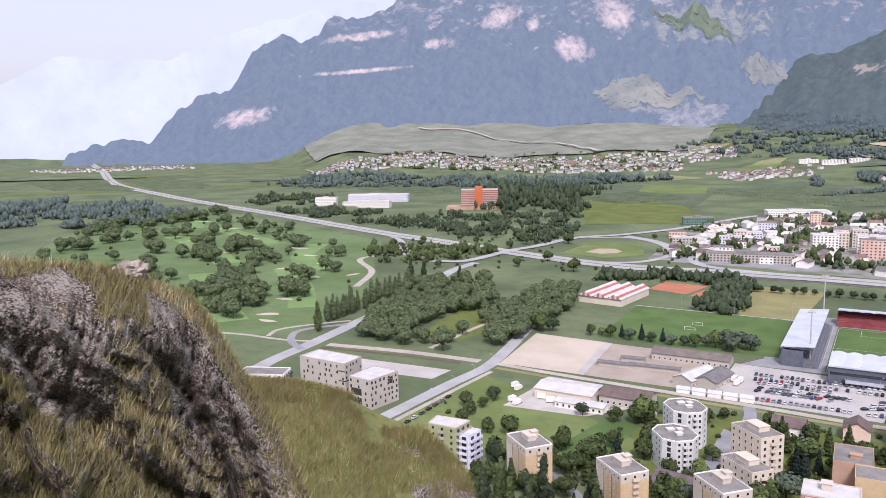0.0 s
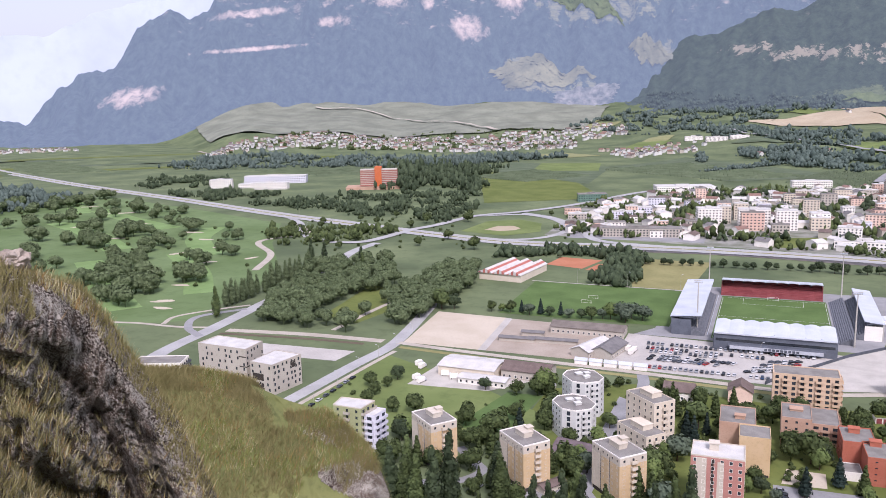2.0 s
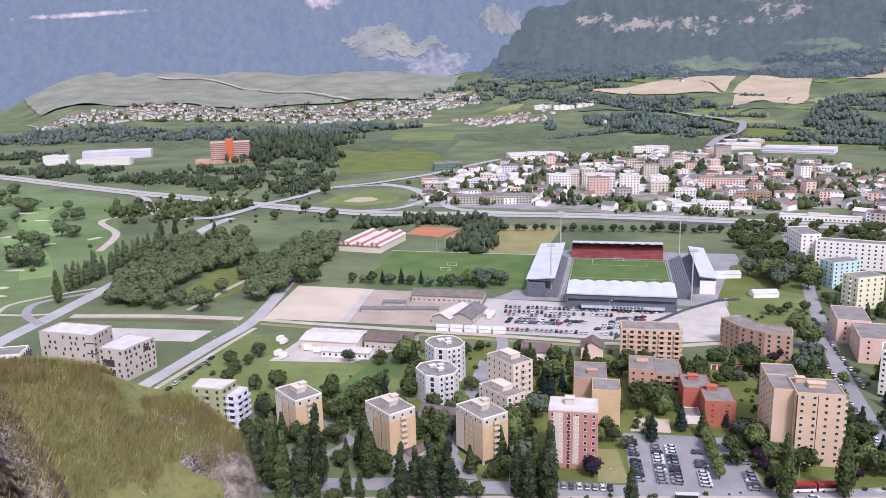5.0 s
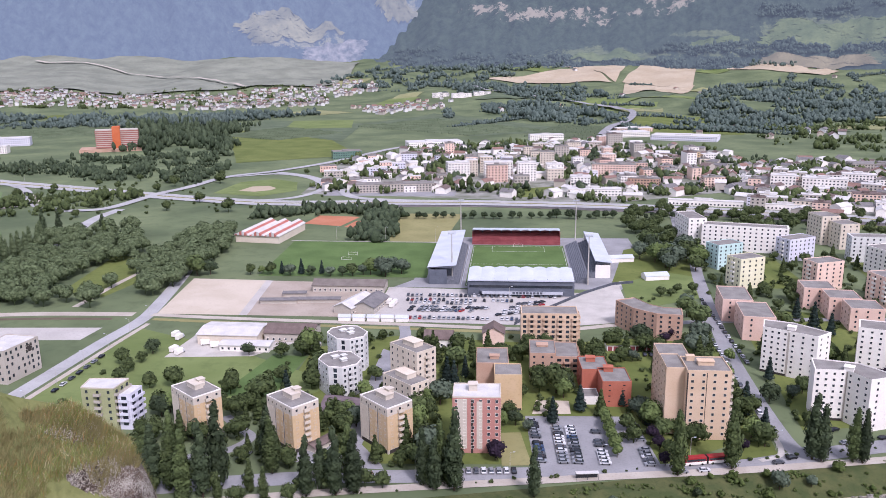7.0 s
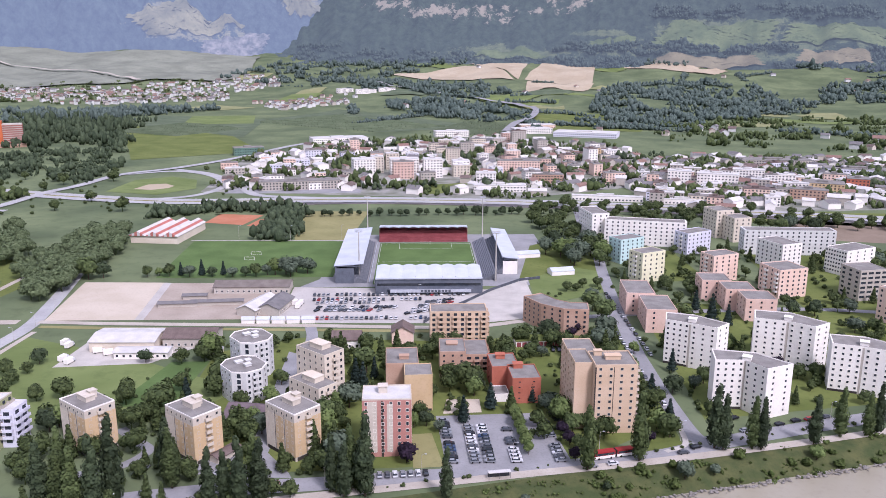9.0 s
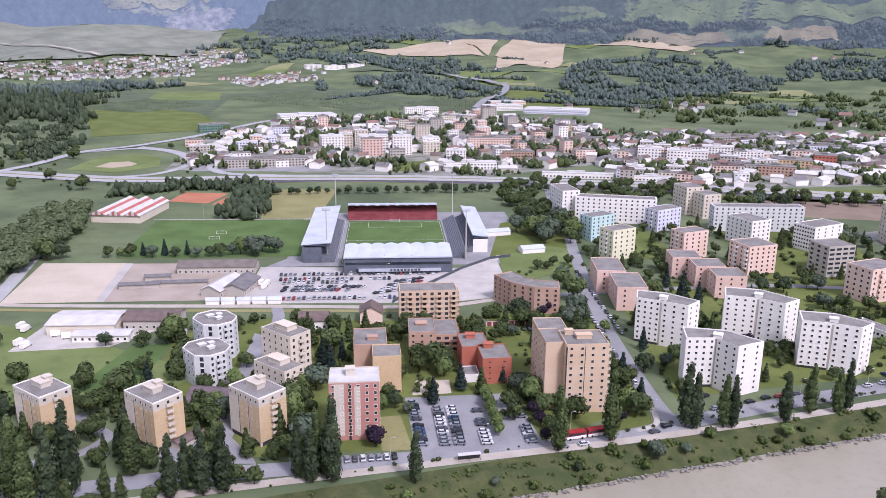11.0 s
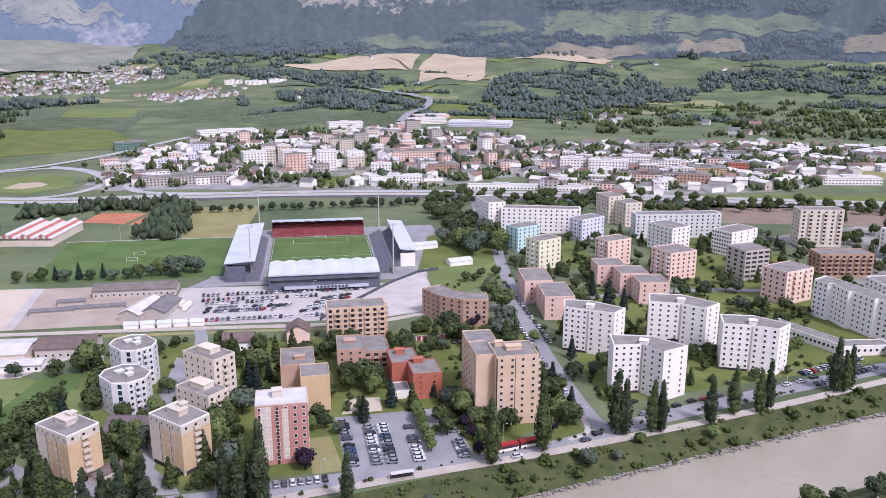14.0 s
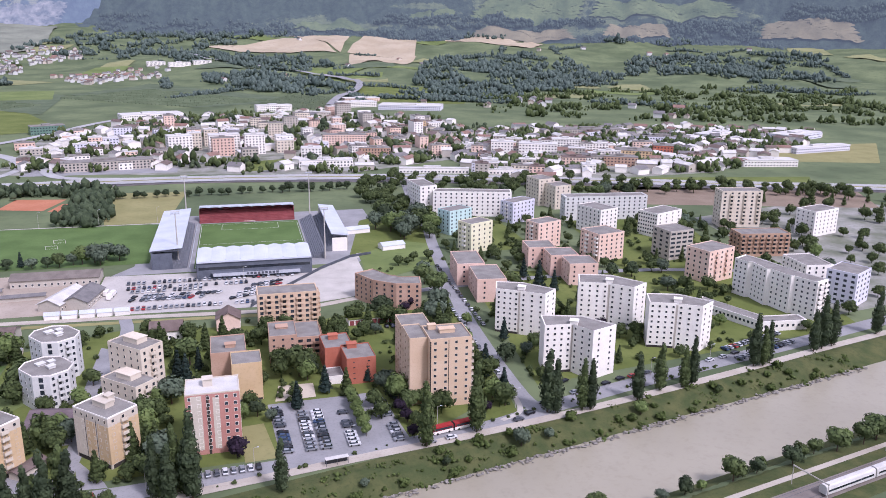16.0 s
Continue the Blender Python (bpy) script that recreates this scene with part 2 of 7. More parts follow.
def mountain_surface(name, dark, light, rock, field, haze_glow, amount, rock_from, bare, fields):
    """Forest in folds and gullies, rock bands above a height, and ragged bare or farmed places (azimuth, elevation, half sizes in degrees, lean)."""
    # An even emission paints haze over forest, rock and fields alike.
    m = surface(name, dark, light, dark, scale=0.02, fine=0.07, bump=9, mid=(0.38, 0.62), haze_glow=(haze_glow, amount))
    n, l = m.node_tree.nodes, m.node_tree.links
    p = n["Principled BSDF"]
    base = p.inputs["Base Color"].links[0].from_socket
    g = n.new("ShaderNodeNewGeometry")

    def math_node(op, a, b=None, c=None):
        x = n.new("ShaderNodeMath")
        x.operation = op
        for k, v in enumerate((a, b, c)):
            if v is None:
                continue
            if isinstance(v, (int, float)):
                x.inputs[k].default_value = v
            else:
                l.new(v, x.inputs[k])
        return x.outputs[0]

    def noise_at(stretch, turn, detail=9, rough=0.66):
        mp = n.new("ShaderNodeMapping")
        mp.inputs["Rotation"].default_value, mp.inputs["Scale"].default_value = turn, stretch
        l.new(g.outputs["Position"], mp.inputs["Vector"])
        t = n.new("ShaderNodeTexNoise")
        t.inputs["Scale"].default_value, t.inputs["Detail"].default_value, t.inputs["Roughness"].default_value = 1.0, detail, rough
        l.new(mp.outputs["Vector"], t.inputs["Vector"])
        return t.outputs["Fac"]

    def dot(v):
        x = n.new("ShaderNodeVectorMath")
        x.operation = "DOT_PRODUCT"
        l.new(g.outputs["Position"], x.inputs[0])
        x.inputs[1].default_value = v
        return x.outputs["Value"]

    ragged = noise_at((0.018, 0.018, 0.013), (0.2, 0.5, 0.4), 12, 0.72)

    def places(marks, wild):
        out = 0.0
        for az, e, wa, we, lean in marks:
            a, R = radians(az), 4150
            ux, uv = 1 / (R * radians(wa)), 1 / (R * radians(we))
            cx, cy, cz = R * math.sin(a), R * math.cos(a), 145 + R * math.tan(radians(e))
            B = (0, 0, uv)
            A = (ux * math.cos(a), -ux * math.sin(a), -lean * uv * 0.55)
            u = math_node("ADD", dot(A), -(A[0] * cx + A[1] * cy + A[2] * cz))
            v = math_node("ADD", dot(B), -uv * cz)
            d = math_node("ADD", math_node("MULTIPLY", u, u), math_node("MULTIPLY", v, v))
            wild = 2.6 if -0.1 < e < 1.0 and az < -40 else wild
            out = math_node("MAXIMUM", out, math_node("MULTIPLY_ADD", ragged, wild, math_node("SUBTRACT", 0.75 - wild * 0.5, d)))
        return out

    def mixed(fac, lo, hi, under, color, most=1.0):
        r = n.new("ShaderNodeMapRange")
        r.inputs["From Min"].default_value, r.inputs["From Max"].default_value, r.inputs["To Max"].default_value = lo, hi, most
        l.new(fac, r.inputs["Value"])
        mx = n.new("ShaderNodeMix")
        mx.data_type = "RGBA"
        l.new(r.outputs["Result"], mx.inputs[0])
        l.new(under, mx.inputs[6])
        if isinstance(color, str):
            mx.inputs[7].default_value = (*rgb(color), 1)
        else:
            l.new(color, mx.inputs[7])
        return mx.outputs[2]

    sep = n.new("ShaderNodeSeparateXYZ")
    l.new(g.outputs["Position"], sep.inputs["Vector"])
    high = n.new("ShaderNodeMapRange")
    high.inputs["From Min"].default_value, high.inputs["From Max"].default_value = rock_from, rock_from + 480
    high.inputs["To Min"].default_value, high.inputs["To Max"].default_value = -0.15, 0.085
    l.new(sep.outputs["Z"], high.inputs["Value"])
    bands = math_node("ADD", noise_at((0.012, 0.012, 0.024), (0, 0.6, 0.5)), high.outputs["Result"])
    stripes = noise_at((0.02, 0.02, 0.16), (0, 0.05, 0), 3, 0.5)
    folds = noise_at((0.03, 0.03, 0.009), (0, 0.12, 0.4), 12, 0.72)
    base = mixed(folds, 0.36, 0.66, mixed(folds, 0.0, 0.01, base, dark), light)
    rocky = mixed(ragged, 0.38, 0.62, mixed(bands, 0.3, 0.32, base, rock), light)
    c = mixed(bands, 0.565, 0.66, base, rocky, 0.5)
    c = mixed(places(fields, 6.5), 0.1, 0.5, c, mixed(stripes, 0.45, 0.6, mixed(ragged, 0.3, 0.31, base, field), light, 0.45), 0.62)
    c = mixed(places(bare, 15.0), 0.2, 0.9, c, mixed(ragged, 0.42, 0.3, mixed(ragged, 0.0, 0.01, base, rock), dark, 0.9), 0.85)
    l.new(c, p.inputs["Base Color"])
    return m


# The blue-grey emission here is the mountain's haze; the slope itself gives no light.
FOREST_FAR = mountain_surface("hazed_far_forest", "1c262c", "3a4644", "b09c90", "7c7758", "8b98ae", 0.47, 330,
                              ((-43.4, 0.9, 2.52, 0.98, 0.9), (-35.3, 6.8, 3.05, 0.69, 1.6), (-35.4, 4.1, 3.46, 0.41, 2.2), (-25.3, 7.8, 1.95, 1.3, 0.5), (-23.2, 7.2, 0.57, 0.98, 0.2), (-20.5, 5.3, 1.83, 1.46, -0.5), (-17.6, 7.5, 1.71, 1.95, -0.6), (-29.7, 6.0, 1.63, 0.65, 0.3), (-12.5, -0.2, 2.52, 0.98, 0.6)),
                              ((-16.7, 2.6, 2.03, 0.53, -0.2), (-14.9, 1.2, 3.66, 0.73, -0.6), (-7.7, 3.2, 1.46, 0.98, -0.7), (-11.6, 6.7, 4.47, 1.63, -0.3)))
# Thinner haze for the nearer slopes, again as grey-blue emission.
FOREST_NEAR = mountain_surface("hazed_foothill_forest", "1f2a26", "3a463a", "857d6f", "646c4c", "7c8794", 0.30, 300,
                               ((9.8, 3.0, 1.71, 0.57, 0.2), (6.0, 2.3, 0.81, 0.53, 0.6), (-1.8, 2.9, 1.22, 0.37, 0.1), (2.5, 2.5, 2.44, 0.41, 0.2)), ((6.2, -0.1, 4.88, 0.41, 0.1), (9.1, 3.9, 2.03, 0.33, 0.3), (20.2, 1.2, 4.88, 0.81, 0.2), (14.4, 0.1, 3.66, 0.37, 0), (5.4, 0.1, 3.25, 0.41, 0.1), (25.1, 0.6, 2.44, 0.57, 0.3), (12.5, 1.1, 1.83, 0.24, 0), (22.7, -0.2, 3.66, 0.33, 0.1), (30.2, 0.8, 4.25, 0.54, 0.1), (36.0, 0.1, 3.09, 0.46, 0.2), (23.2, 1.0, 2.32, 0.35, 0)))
# Pale emission over a blue-grey base paints the ridge's thick haze.
HAZE_FAR = surface("hazy_mountain", "5b626c", "707882", "525a66", scale=0.004, fine=0.015, bump=6, haze_glow=("e0e6f4", 0.50))
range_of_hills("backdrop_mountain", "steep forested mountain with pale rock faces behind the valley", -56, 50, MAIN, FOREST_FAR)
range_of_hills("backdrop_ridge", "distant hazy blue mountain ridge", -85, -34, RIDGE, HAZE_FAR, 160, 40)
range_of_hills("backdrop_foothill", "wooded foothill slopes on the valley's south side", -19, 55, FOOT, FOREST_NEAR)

def slope_u(az, el, prof):
    """How far up a mountain side an elevation (degrees) lies."""
    top = np.interp(az, [c[0] for c in prof[2]], [c[1] for c in prof[2]])
    return np.clip((el - prof[5]) / (top - prof[5]), 0.001, 1) ** (1 / 0.95)


def slope_field(label, prof, mat, quad, n=34, lift=6.0):
    """A four-cornered clearing on a mountain side; its corners are azimuths and elevations in degrees."""
    a, b, c, d = [np.array(q, float) for q in quad]
    i, j = np.meshgrid(np.linspace(0, 1, n), np.linspace(0, 1, n))
    wob = 0.035 * np.sin(9 * i + 7 * j) * np.sin(math.pi * i)
    p = (1 - i)[..., None] * ((1 - j)[..., None] * a + j[..., None] * d) + i[..., None] * ((1 - j)[..., None] * b + j[..., None] * c)
    wide, tall = np.ptp(p[..., 0]), np.ptp(p[..., 1])
    ragged = np.sin(31 * j + 3 * i + a[0]) + 0.6 * np.sin(67 * j + 11 * i) + 0.5 * np.sin(17 * j + a[1])
    az = p[..., 0] + 0.018 * wide * ragged
    el = p[..., 1] + wob * 4 + 0.03 * tall * (np.sin(23 * i + a[0]) + 0.7 * np.sin(51 * i + 5 * j))
    co = slope_point(az, slope_u(az, el, prof), prof) * (1 - lift / 4000)
    co[..., 2] += lift
    ids = np.arange(n * n).reshape(n, n)
    q = np.stack([ids[:-1, :-1], ids[:-1, 1:], ids[1:, 1:], ids[1:, :-1]], -1).reshape(-1, 4)
    me = bpy.data.meshes.new("hill_field")
    me.from_pydata(co.reshape(-1, 3).tolist(), [], q.tolist())
    me.materials.append(mat)
    me.polygons.foreach_set("use_smooth", [True] * len(q))
    return tagged(new("hill_field", me), label, "field", kind="structure")


# Each clearing carries the emission haze of the mountain side it lies on.
HILLVINE = surface("hazed_hill_vineyard", "525240", "737056", "3b4136", scale=0.008, fine=0.06, bump=6, haze_glow=("8b98ae", 0.40))
HILLCLIFF = surface("hazed_hill_cliff", "4a4f50", "7d7a76", "2a3235", scale=0.03, fine=0.05, bump=18, haze_glow=("8b98ae", 0.40))
HILLGREEN = surface("hazed_hill_meadow", "49553a", "5f6947", "384330", scale=0.012, fine=0.07, bump=4, haze_glow=("7c8794", 0.27))
HILLTAN = surface("hazed_hill_stubble", "665f49", "787057", "525040", scale=0.012, fine=0.07, bump=4, haze_glow=("7c8794", 0.27))
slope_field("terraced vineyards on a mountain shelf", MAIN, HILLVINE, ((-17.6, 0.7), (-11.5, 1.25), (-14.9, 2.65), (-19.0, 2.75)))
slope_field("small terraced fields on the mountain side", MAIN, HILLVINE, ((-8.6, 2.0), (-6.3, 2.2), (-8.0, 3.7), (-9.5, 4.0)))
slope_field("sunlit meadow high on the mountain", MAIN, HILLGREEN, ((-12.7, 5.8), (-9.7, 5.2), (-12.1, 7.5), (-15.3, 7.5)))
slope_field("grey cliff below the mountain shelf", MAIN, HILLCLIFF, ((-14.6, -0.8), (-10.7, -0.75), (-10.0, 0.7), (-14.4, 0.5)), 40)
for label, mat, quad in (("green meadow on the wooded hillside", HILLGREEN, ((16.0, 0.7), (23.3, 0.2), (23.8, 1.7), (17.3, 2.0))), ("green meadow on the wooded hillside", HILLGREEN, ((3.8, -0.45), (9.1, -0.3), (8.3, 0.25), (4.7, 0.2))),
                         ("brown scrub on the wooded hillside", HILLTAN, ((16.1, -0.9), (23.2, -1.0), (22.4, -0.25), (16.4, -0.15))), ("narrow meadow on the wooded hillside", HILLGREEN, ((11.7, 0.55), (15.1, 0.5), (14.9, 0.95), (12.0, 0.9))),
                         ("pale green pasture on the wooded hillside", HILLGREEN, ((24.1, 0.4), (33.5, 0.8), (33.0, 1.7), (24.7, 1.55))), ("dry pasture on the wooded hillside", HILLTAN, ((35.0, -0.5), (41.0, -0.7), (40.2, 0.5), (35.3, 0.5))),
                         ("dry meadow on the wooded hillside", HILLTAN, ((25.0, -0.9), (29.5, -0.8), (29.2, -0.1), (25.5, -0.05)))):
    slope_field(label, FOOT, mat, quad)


def slope_spots(prof, quad, n, seed):
    """Places on a mountain side between four corners of azimuth and elevation, with their heights."""
    rnd = np.random.RandomState(seed)
    a, b, c, d = [np.array(q, float) for q in quad]
    i, j = rnd.rand(n, 1), rnd.rand(n, 1)
    p = (1 - i) * ((1 - j) * a + j * d) + i * ((1 - j) * b + j * c)
    return [tuple(q) for q in slope_point(p[:, 0], slope_u(p[:, 0], p[:, 1], prof), prof)]


# ---- buildings ----
FREE, ROADS = [], []
def foot_rect(x, y, rot, w, d):
    c, s = math.cos(radians(rot)), math.sin(radians(rot))
    return [(x + a * c - b * s, y + a * s + b * c) for a, b in ((-w / 2, -d / 2), (w / 2, -d / 2), (w / 2, d / 2), (-w / 2, d / 2))]


def foot_run(x, y, runs, depth):
    """A slab whose front runs from (x, y) along headings in degrees, with its depth behind (to the left of the run)."""
    pts, dirs = [(x, y)], []
    for ang, length in runs:
        c, s = math.cos(radians(ang)), math.sin(radians(ang))
        pts.append((pts[-1][0] + c * length, pts[-1][1] + s * length))
        dirs.append(ang)
    back = []
    for i, (px, py) in enumerate(pts):
        near = dirs[max(0, i - 1):i + 1] or dirs[:1]
        a = radians(sum(near) / len(near) + 90)
        k = depth / math.cos(radians((near[-1] - near[0]) / 2))
        back.append((px + k * math.cos(a), py + k * math.sin(a)))
    return pts + back[::-1]


WINDOWS = {}


def window_mesh(w, h, frame_mat):
    key = (round(w, 2), round(h, 2), frame_mat.name)
    if key not in WINDOWS:
        s = Shape()
        s.face([(-w / 2, -0.03, 0), (w / 2, -0.03, 0), (w / 2, -0.03, h), (-w / 2, -0.03, h)], 1)
        t = 0.09
        for x0, x1, z0, z1 in ((-w / 2 - t, -w / 2, -t, h + t), (w / 2, w / 2 + t, -t, h + t), (-w / 2, w / 2, h, h + t), (-w / 2, w / 2, -t, 0)):
            s.box(x0, x1, -0.1, 0.05, z0, z1, 0)
        WINDOWS[key] = s.mesh("window", frame_mat, GLASS)
    return WINDOWS[key]


BALCONIES = {}


def balcony_mesh(w, mat):
    key = (round(w, 2), mat.name)
    if key not in BALCONIES:
        s = Shape()
        s.box(-w / 2, w / 2, -1.2, 0, -0.2, 0)
        s.box(-w / 2, w / 2, -1.2, -1.1, 0, 1.0)
        s.box(-w / 2, -w / 2 + 0.1, -1.1, 0, 0, 1.0)
        s.box(w / 2 - 0.1, w / 2, -1.1, 0, 0, 1.0)
        BALCONIES[key] = s.mesh("balcony", mat)
    return BALCONIES[key]


def edge_frame(p, q):
    """The pose of a wall from p to q: x along it, -y outwards."""
    d = Vector((q[0] - p[0], q[1] - p[1]))
    return Matrix.Translation((p[0], p[1], 0)) @ Matrix.Rotation(math.atan2(d.y, d.x), 4, "Z"), d.length


def building(name, label, foot, h, floors, wall, roof=ROOFGREY, faces=(), frame_mat=None, z=0.0, base=1.2, parapet=0.5, group="", category="apartment building",
             tops=(), lintel=None, panels=(), top_mat=None, rim_mat=None):
    """A block with flat roof and parapet. faces: (edge, columns, width, height, kind), kind 'w' windows, 'b' balconies, 'wb' both in turn, 'r' windows scattered."""
    frame_mat = frame_mat or wall
    t = thing(name, label, category, group=group)
    FREE.append((sum(p[0] for p in foot) / len(foot), sum(p[1] for p in foot) / len(foot), 1.5 + 0.5 * max(math.dist(a, b) for a in foot for b in foot)))
    cx, cy = sum(p[0] for p in foot) / len(foot), sum(p[1] for p in foot) / len(foot)
    t.location = (cx, cy, z)
    loc = [(p[0] - cx, p[1] - cy) for p in foot]
    s = Shape()
    s.prism(loc, -1.0, h, 0)
    part("wall", s, wall, t)
    # roof: a gravel bed inside a rim
    k = Shape()
    inner = [(x * 0.965, y * 0.965) for x, y in loc]
    k.prism(inner, h + 0.01, h + 0.12, 0)
    part("roof", k, roof, t)
    rim = Shape()
    n = len(loc)
    rim.v = [(x, y, z_) for ring, z_ in ((loc, h + 0.004), (loc, h + parapet), (inner, h + parapet), (inner, h + 0.004)) for x, y in ring]
    for r in range(3):
        for i in range(n):
            j = (i + 1) % n
            rim.f.append((r * n + i, r * n + j, (r + 1) * n + j, (r + 1) * n + i))
            rim.m.append(0)
    part("parapet", rim, rim_mat or wall, t)
    for (tx, ty, tw, td, th, trot) in tops:
        b = Shape()
        b.prism(foot_rect(tx, ty, trot, tw, td), h + 0.1, h + th, 0)
        b.prism(foot_rect(tx, ty, trot, tw + 0.5, td + 0.5), h + th, h + th + 0.25, 0)
        part("roof_housing", b, top_mat or wall, t)
    for e, u0, u1, z0, z1, pm in panels:
        m, length = edge_frame(loc[e], loc[(e + 1) % n])
        b = Shape()
        b.box(u0 * length, u1 * length, -0.04, 0.06, z0, z1)
        part("facade_panel", b, pm, t, m=m)
    step = (h - base) / floors
    for e, cols, ww, wh, kind in faces:
        m, length = edge_frame(loc[e], loc[(e + 1) % n])
        wm = window_mesh(ww, wh, frame_mat)
        loose = random.Random(int(10 * length) + e) if kind == "r" else None
        for c in range(cols):
            for fl in range(floors):
                u = length * (c + 0.5) / cols
                zz = base + step * fl + (step - wh) * 0.5
                if loose:
                    u += loose.uniform(-0.32, 0.32) * (length / cols - ww)
                    zz += loose.uniform(-0.4, 0.4)
                    if loose.random() < 0.2:
                        continue
                bal = kind == "b" or (kind == "wb" and c % 2)
                if bal and fl > 0:
                    part("balcony", balcony_mesh(min(ww + 1.6, length / cols - 0.3), lintel or wall), None, t, m=m @ Matrix.Translation((u, 0, base + step * fl)))
                part("window", wm, None, t, m=m @ Matrix.Translation((u, 0, zz)))
    return t


YEL = surface("yellow_render", "c5ab84", "cdb592", "ae9672", scale=0.12, fine=1.1)
CREAM = surface("cream_render", "cbc0ae", "d3c9b8", "b0a694", scale=0.12, fine=1.1)
TAN = surface("tan_brick", "c6ad92", "cfb89f", "ad967d", scale=0.12, fine=2.0)
REDB = surface("red_brick", "b07e73", "b9897e", "966a60", scale=0.12, fine=2.0)
TERRA = surface("terracotta_render", "ae8f7a", "b89b87", "957966", scale=0.12, fine=1.5)
ORANGE = surface("orange_render", "a86450", "b16f5b", "8e5342", scale=0.12, fine=1.5)
PINK = surface("salmon_render", "cfb09f", "d7bbac", "b89c8c", scale=0.12, fine=1.3)
PEACH = surface("peach_render", "dcbfac", "e2c9b9", "c4a997", scale=0.12, fine=1.3)
MINT = surface("mint_render", "b6d0cb", "c1d8d4", "a3bab6", scale=0.12, fine=1.3)
LEMON = surface("lemon_render", "d9d5b4", "e0dcbf", "c1bd9f", scale=0.12, fine=1.3)
LILAC = surface("lilac_render", "cfced8", "d8d7e0", "b8b6c0", scale=0.12, fine=1.3)
BEIGE = surface("beige_concrete", "aea79c", "b7b0a5", "938c82", scale=0.12, fine=1.3)
LIME = surface("lime_render", "979a74", "a2a57f", "828565", scale=0.12, fine=1.3)

PALE = surface("pale_cream_render", "c0b7a8", "c9c0b2", "a89f90", scale=0.12, fine=1.1)
# Flat dark panels: facade grooves, and painted shade for recesses and open ground floors.
DARKPANEL = surface("groove_and_recess_shade", "3a3633", "46413d", "2c2927", scale=0.4, fine=3)
for (x, y, rot) in ((-123.5, 284.9, 50.7), (-82.6, 278.2, 49), (-46.6, 280.0, 46)):
    building("apartment_tower", "seven-storey yellow and cream apartment tower with flat roof", foot_rect(x, y, rot, 12, 17.4), 18.2, 7, PALE,
             faces=((3, 6, 0.7, 1.0, "w"), (0, 3, 0.9, 1.0, "wb"), (1, 4, 1.0, 1.1, "wb")), tops=((-0.6, 1.0, 3.6, 6.5, 2.0, rot), (1.0, 2.6, 2.6, 2.6, 3.0, rot)), top_mat=PALE, rim_mat=WHITE, group="yellow apartment towers", lintel=CREAM,
             panels=((0, 0.06, 0.94, -0.5, 1.5, DARKPANEL), (3, 0.04, 0.96, -0.5, 1.5, DARKPANEL), (0, 0.45, 1.0, 1.7, 15.3, YEL), (0, 0.0, 0.42, 1.7, 15.3, YEL), (3, 0.0, 0.3, 1.7, 15.3, CREAM), (3, 0.36, 0.62, 1.7, 15.3, YEL), (3, 0.68, 1.0, 1.7, 15.3, YEL), (3, 0.325, 0.337, 0.5, 16.6, DARKPANEL), (3, 0.643, 0.655, 0.5, 16.6, DARKPANEL), (1, 0.0, 1.0, 1.7, 15.3, YEL)))
building("apartment_block", "cream seven-storey apartment block with roof housing", foot_rect(-42.3, 330, 47, 11, 18.5), 21, 7, CREAM, faces=((3, 5, 0.9, 1.2, "w"), (0, 3, 1.1, 1.3, "wb")), tops=((0, 1, 5, 8, 2.2, 47),))
building("apartment_block", "low cream apartment block with flat roof", foot_rect(-43.8, 315.8, 47, 10, 19), 12, 4, CREAM, faces=((3, 5, 0.9, 1.2, "w"), (0, 3, 1.1, 1.3, "wb")), tops=((0, 1, 5, 8, 2.2, 47),))
def foot_octagon(x, y, rot, w, d, cut):
    """A block with its four corners cut off."""
    c, q = math.cos(radians(rot)), math.sin(radians(rot))
    pts = [(-w / 2 + cut, -d / 2), (w / 2 - cut, -d / 2), (w / 2, -d / 2 + cut), (w / 2, d / 2 - cut), (w / 2 - cut, d / 2), (-w / 2 + cut, d / 2), (-w / 2, d / 2 - cut), (-w / 2, -d / 2 + cut)]
    return [(x + a * c - b * q, y + a * q + b * c) for a, b in pts]


OFFWHITE = surface("weathered_white_render", "c6c6c2", "d0d0cc", "acaca8", scale=0.12, fine=1.1)
for x, y, h_, fl in ((-77, 356, 17, 6), (-75, 329, 14, 5)):
    building("apartment_block", "white many-sided apartment block with balconies and roof lights", foot_octagon(x, y, 38, 16.5, 19.5, 4.5), h_, fl, OFFWHITE,
             faces=((0, 3, 1.0, 1.2, "wb"), (1, 1, 1.2, 1.3, "w"), (7, 1, 1.6, 1.9, "w"), (6, 3, 0.9, 1.2, "w"), (2, 3, 1.1, 1.2, "wb"), (5, 1, 1.2, 1.3, "w")), tops=((-2.5, 2, 3, 2.4, 0.8, 38), (2, -1.5, 2.6, 2.2, 1.0, 38), (1, 4, 2.2, 2.2, 0.7, 38)), rim_mat=WHITE)
building("apartment_tower", "eight-storey red brick apartment tower with pale roof", foot_rect(-11.7, 279.3, 1.5, 17.9, 12.8), 22.4, 8, REDB, faces=((0, 6, 1.0, 1.2, "w"), (1, 3, 1.0, 1.3, "w")), roof=ROOFPALE, frame_mat=WHITE,
         panels=((0, 0.1, 0.3, 2, 22, PALE), (0, 0.38, 0.43, 0, 22, DARKPANEL), (0, 0.5, 0.62, 2, 21, PALE), (1, 0.0, 0.5, 0, 22, CREAM)), tops=((-1.5, 1, 3.2, 3.2, 2.6, 3),), top_mat=PALE, rim_mat=PALE)
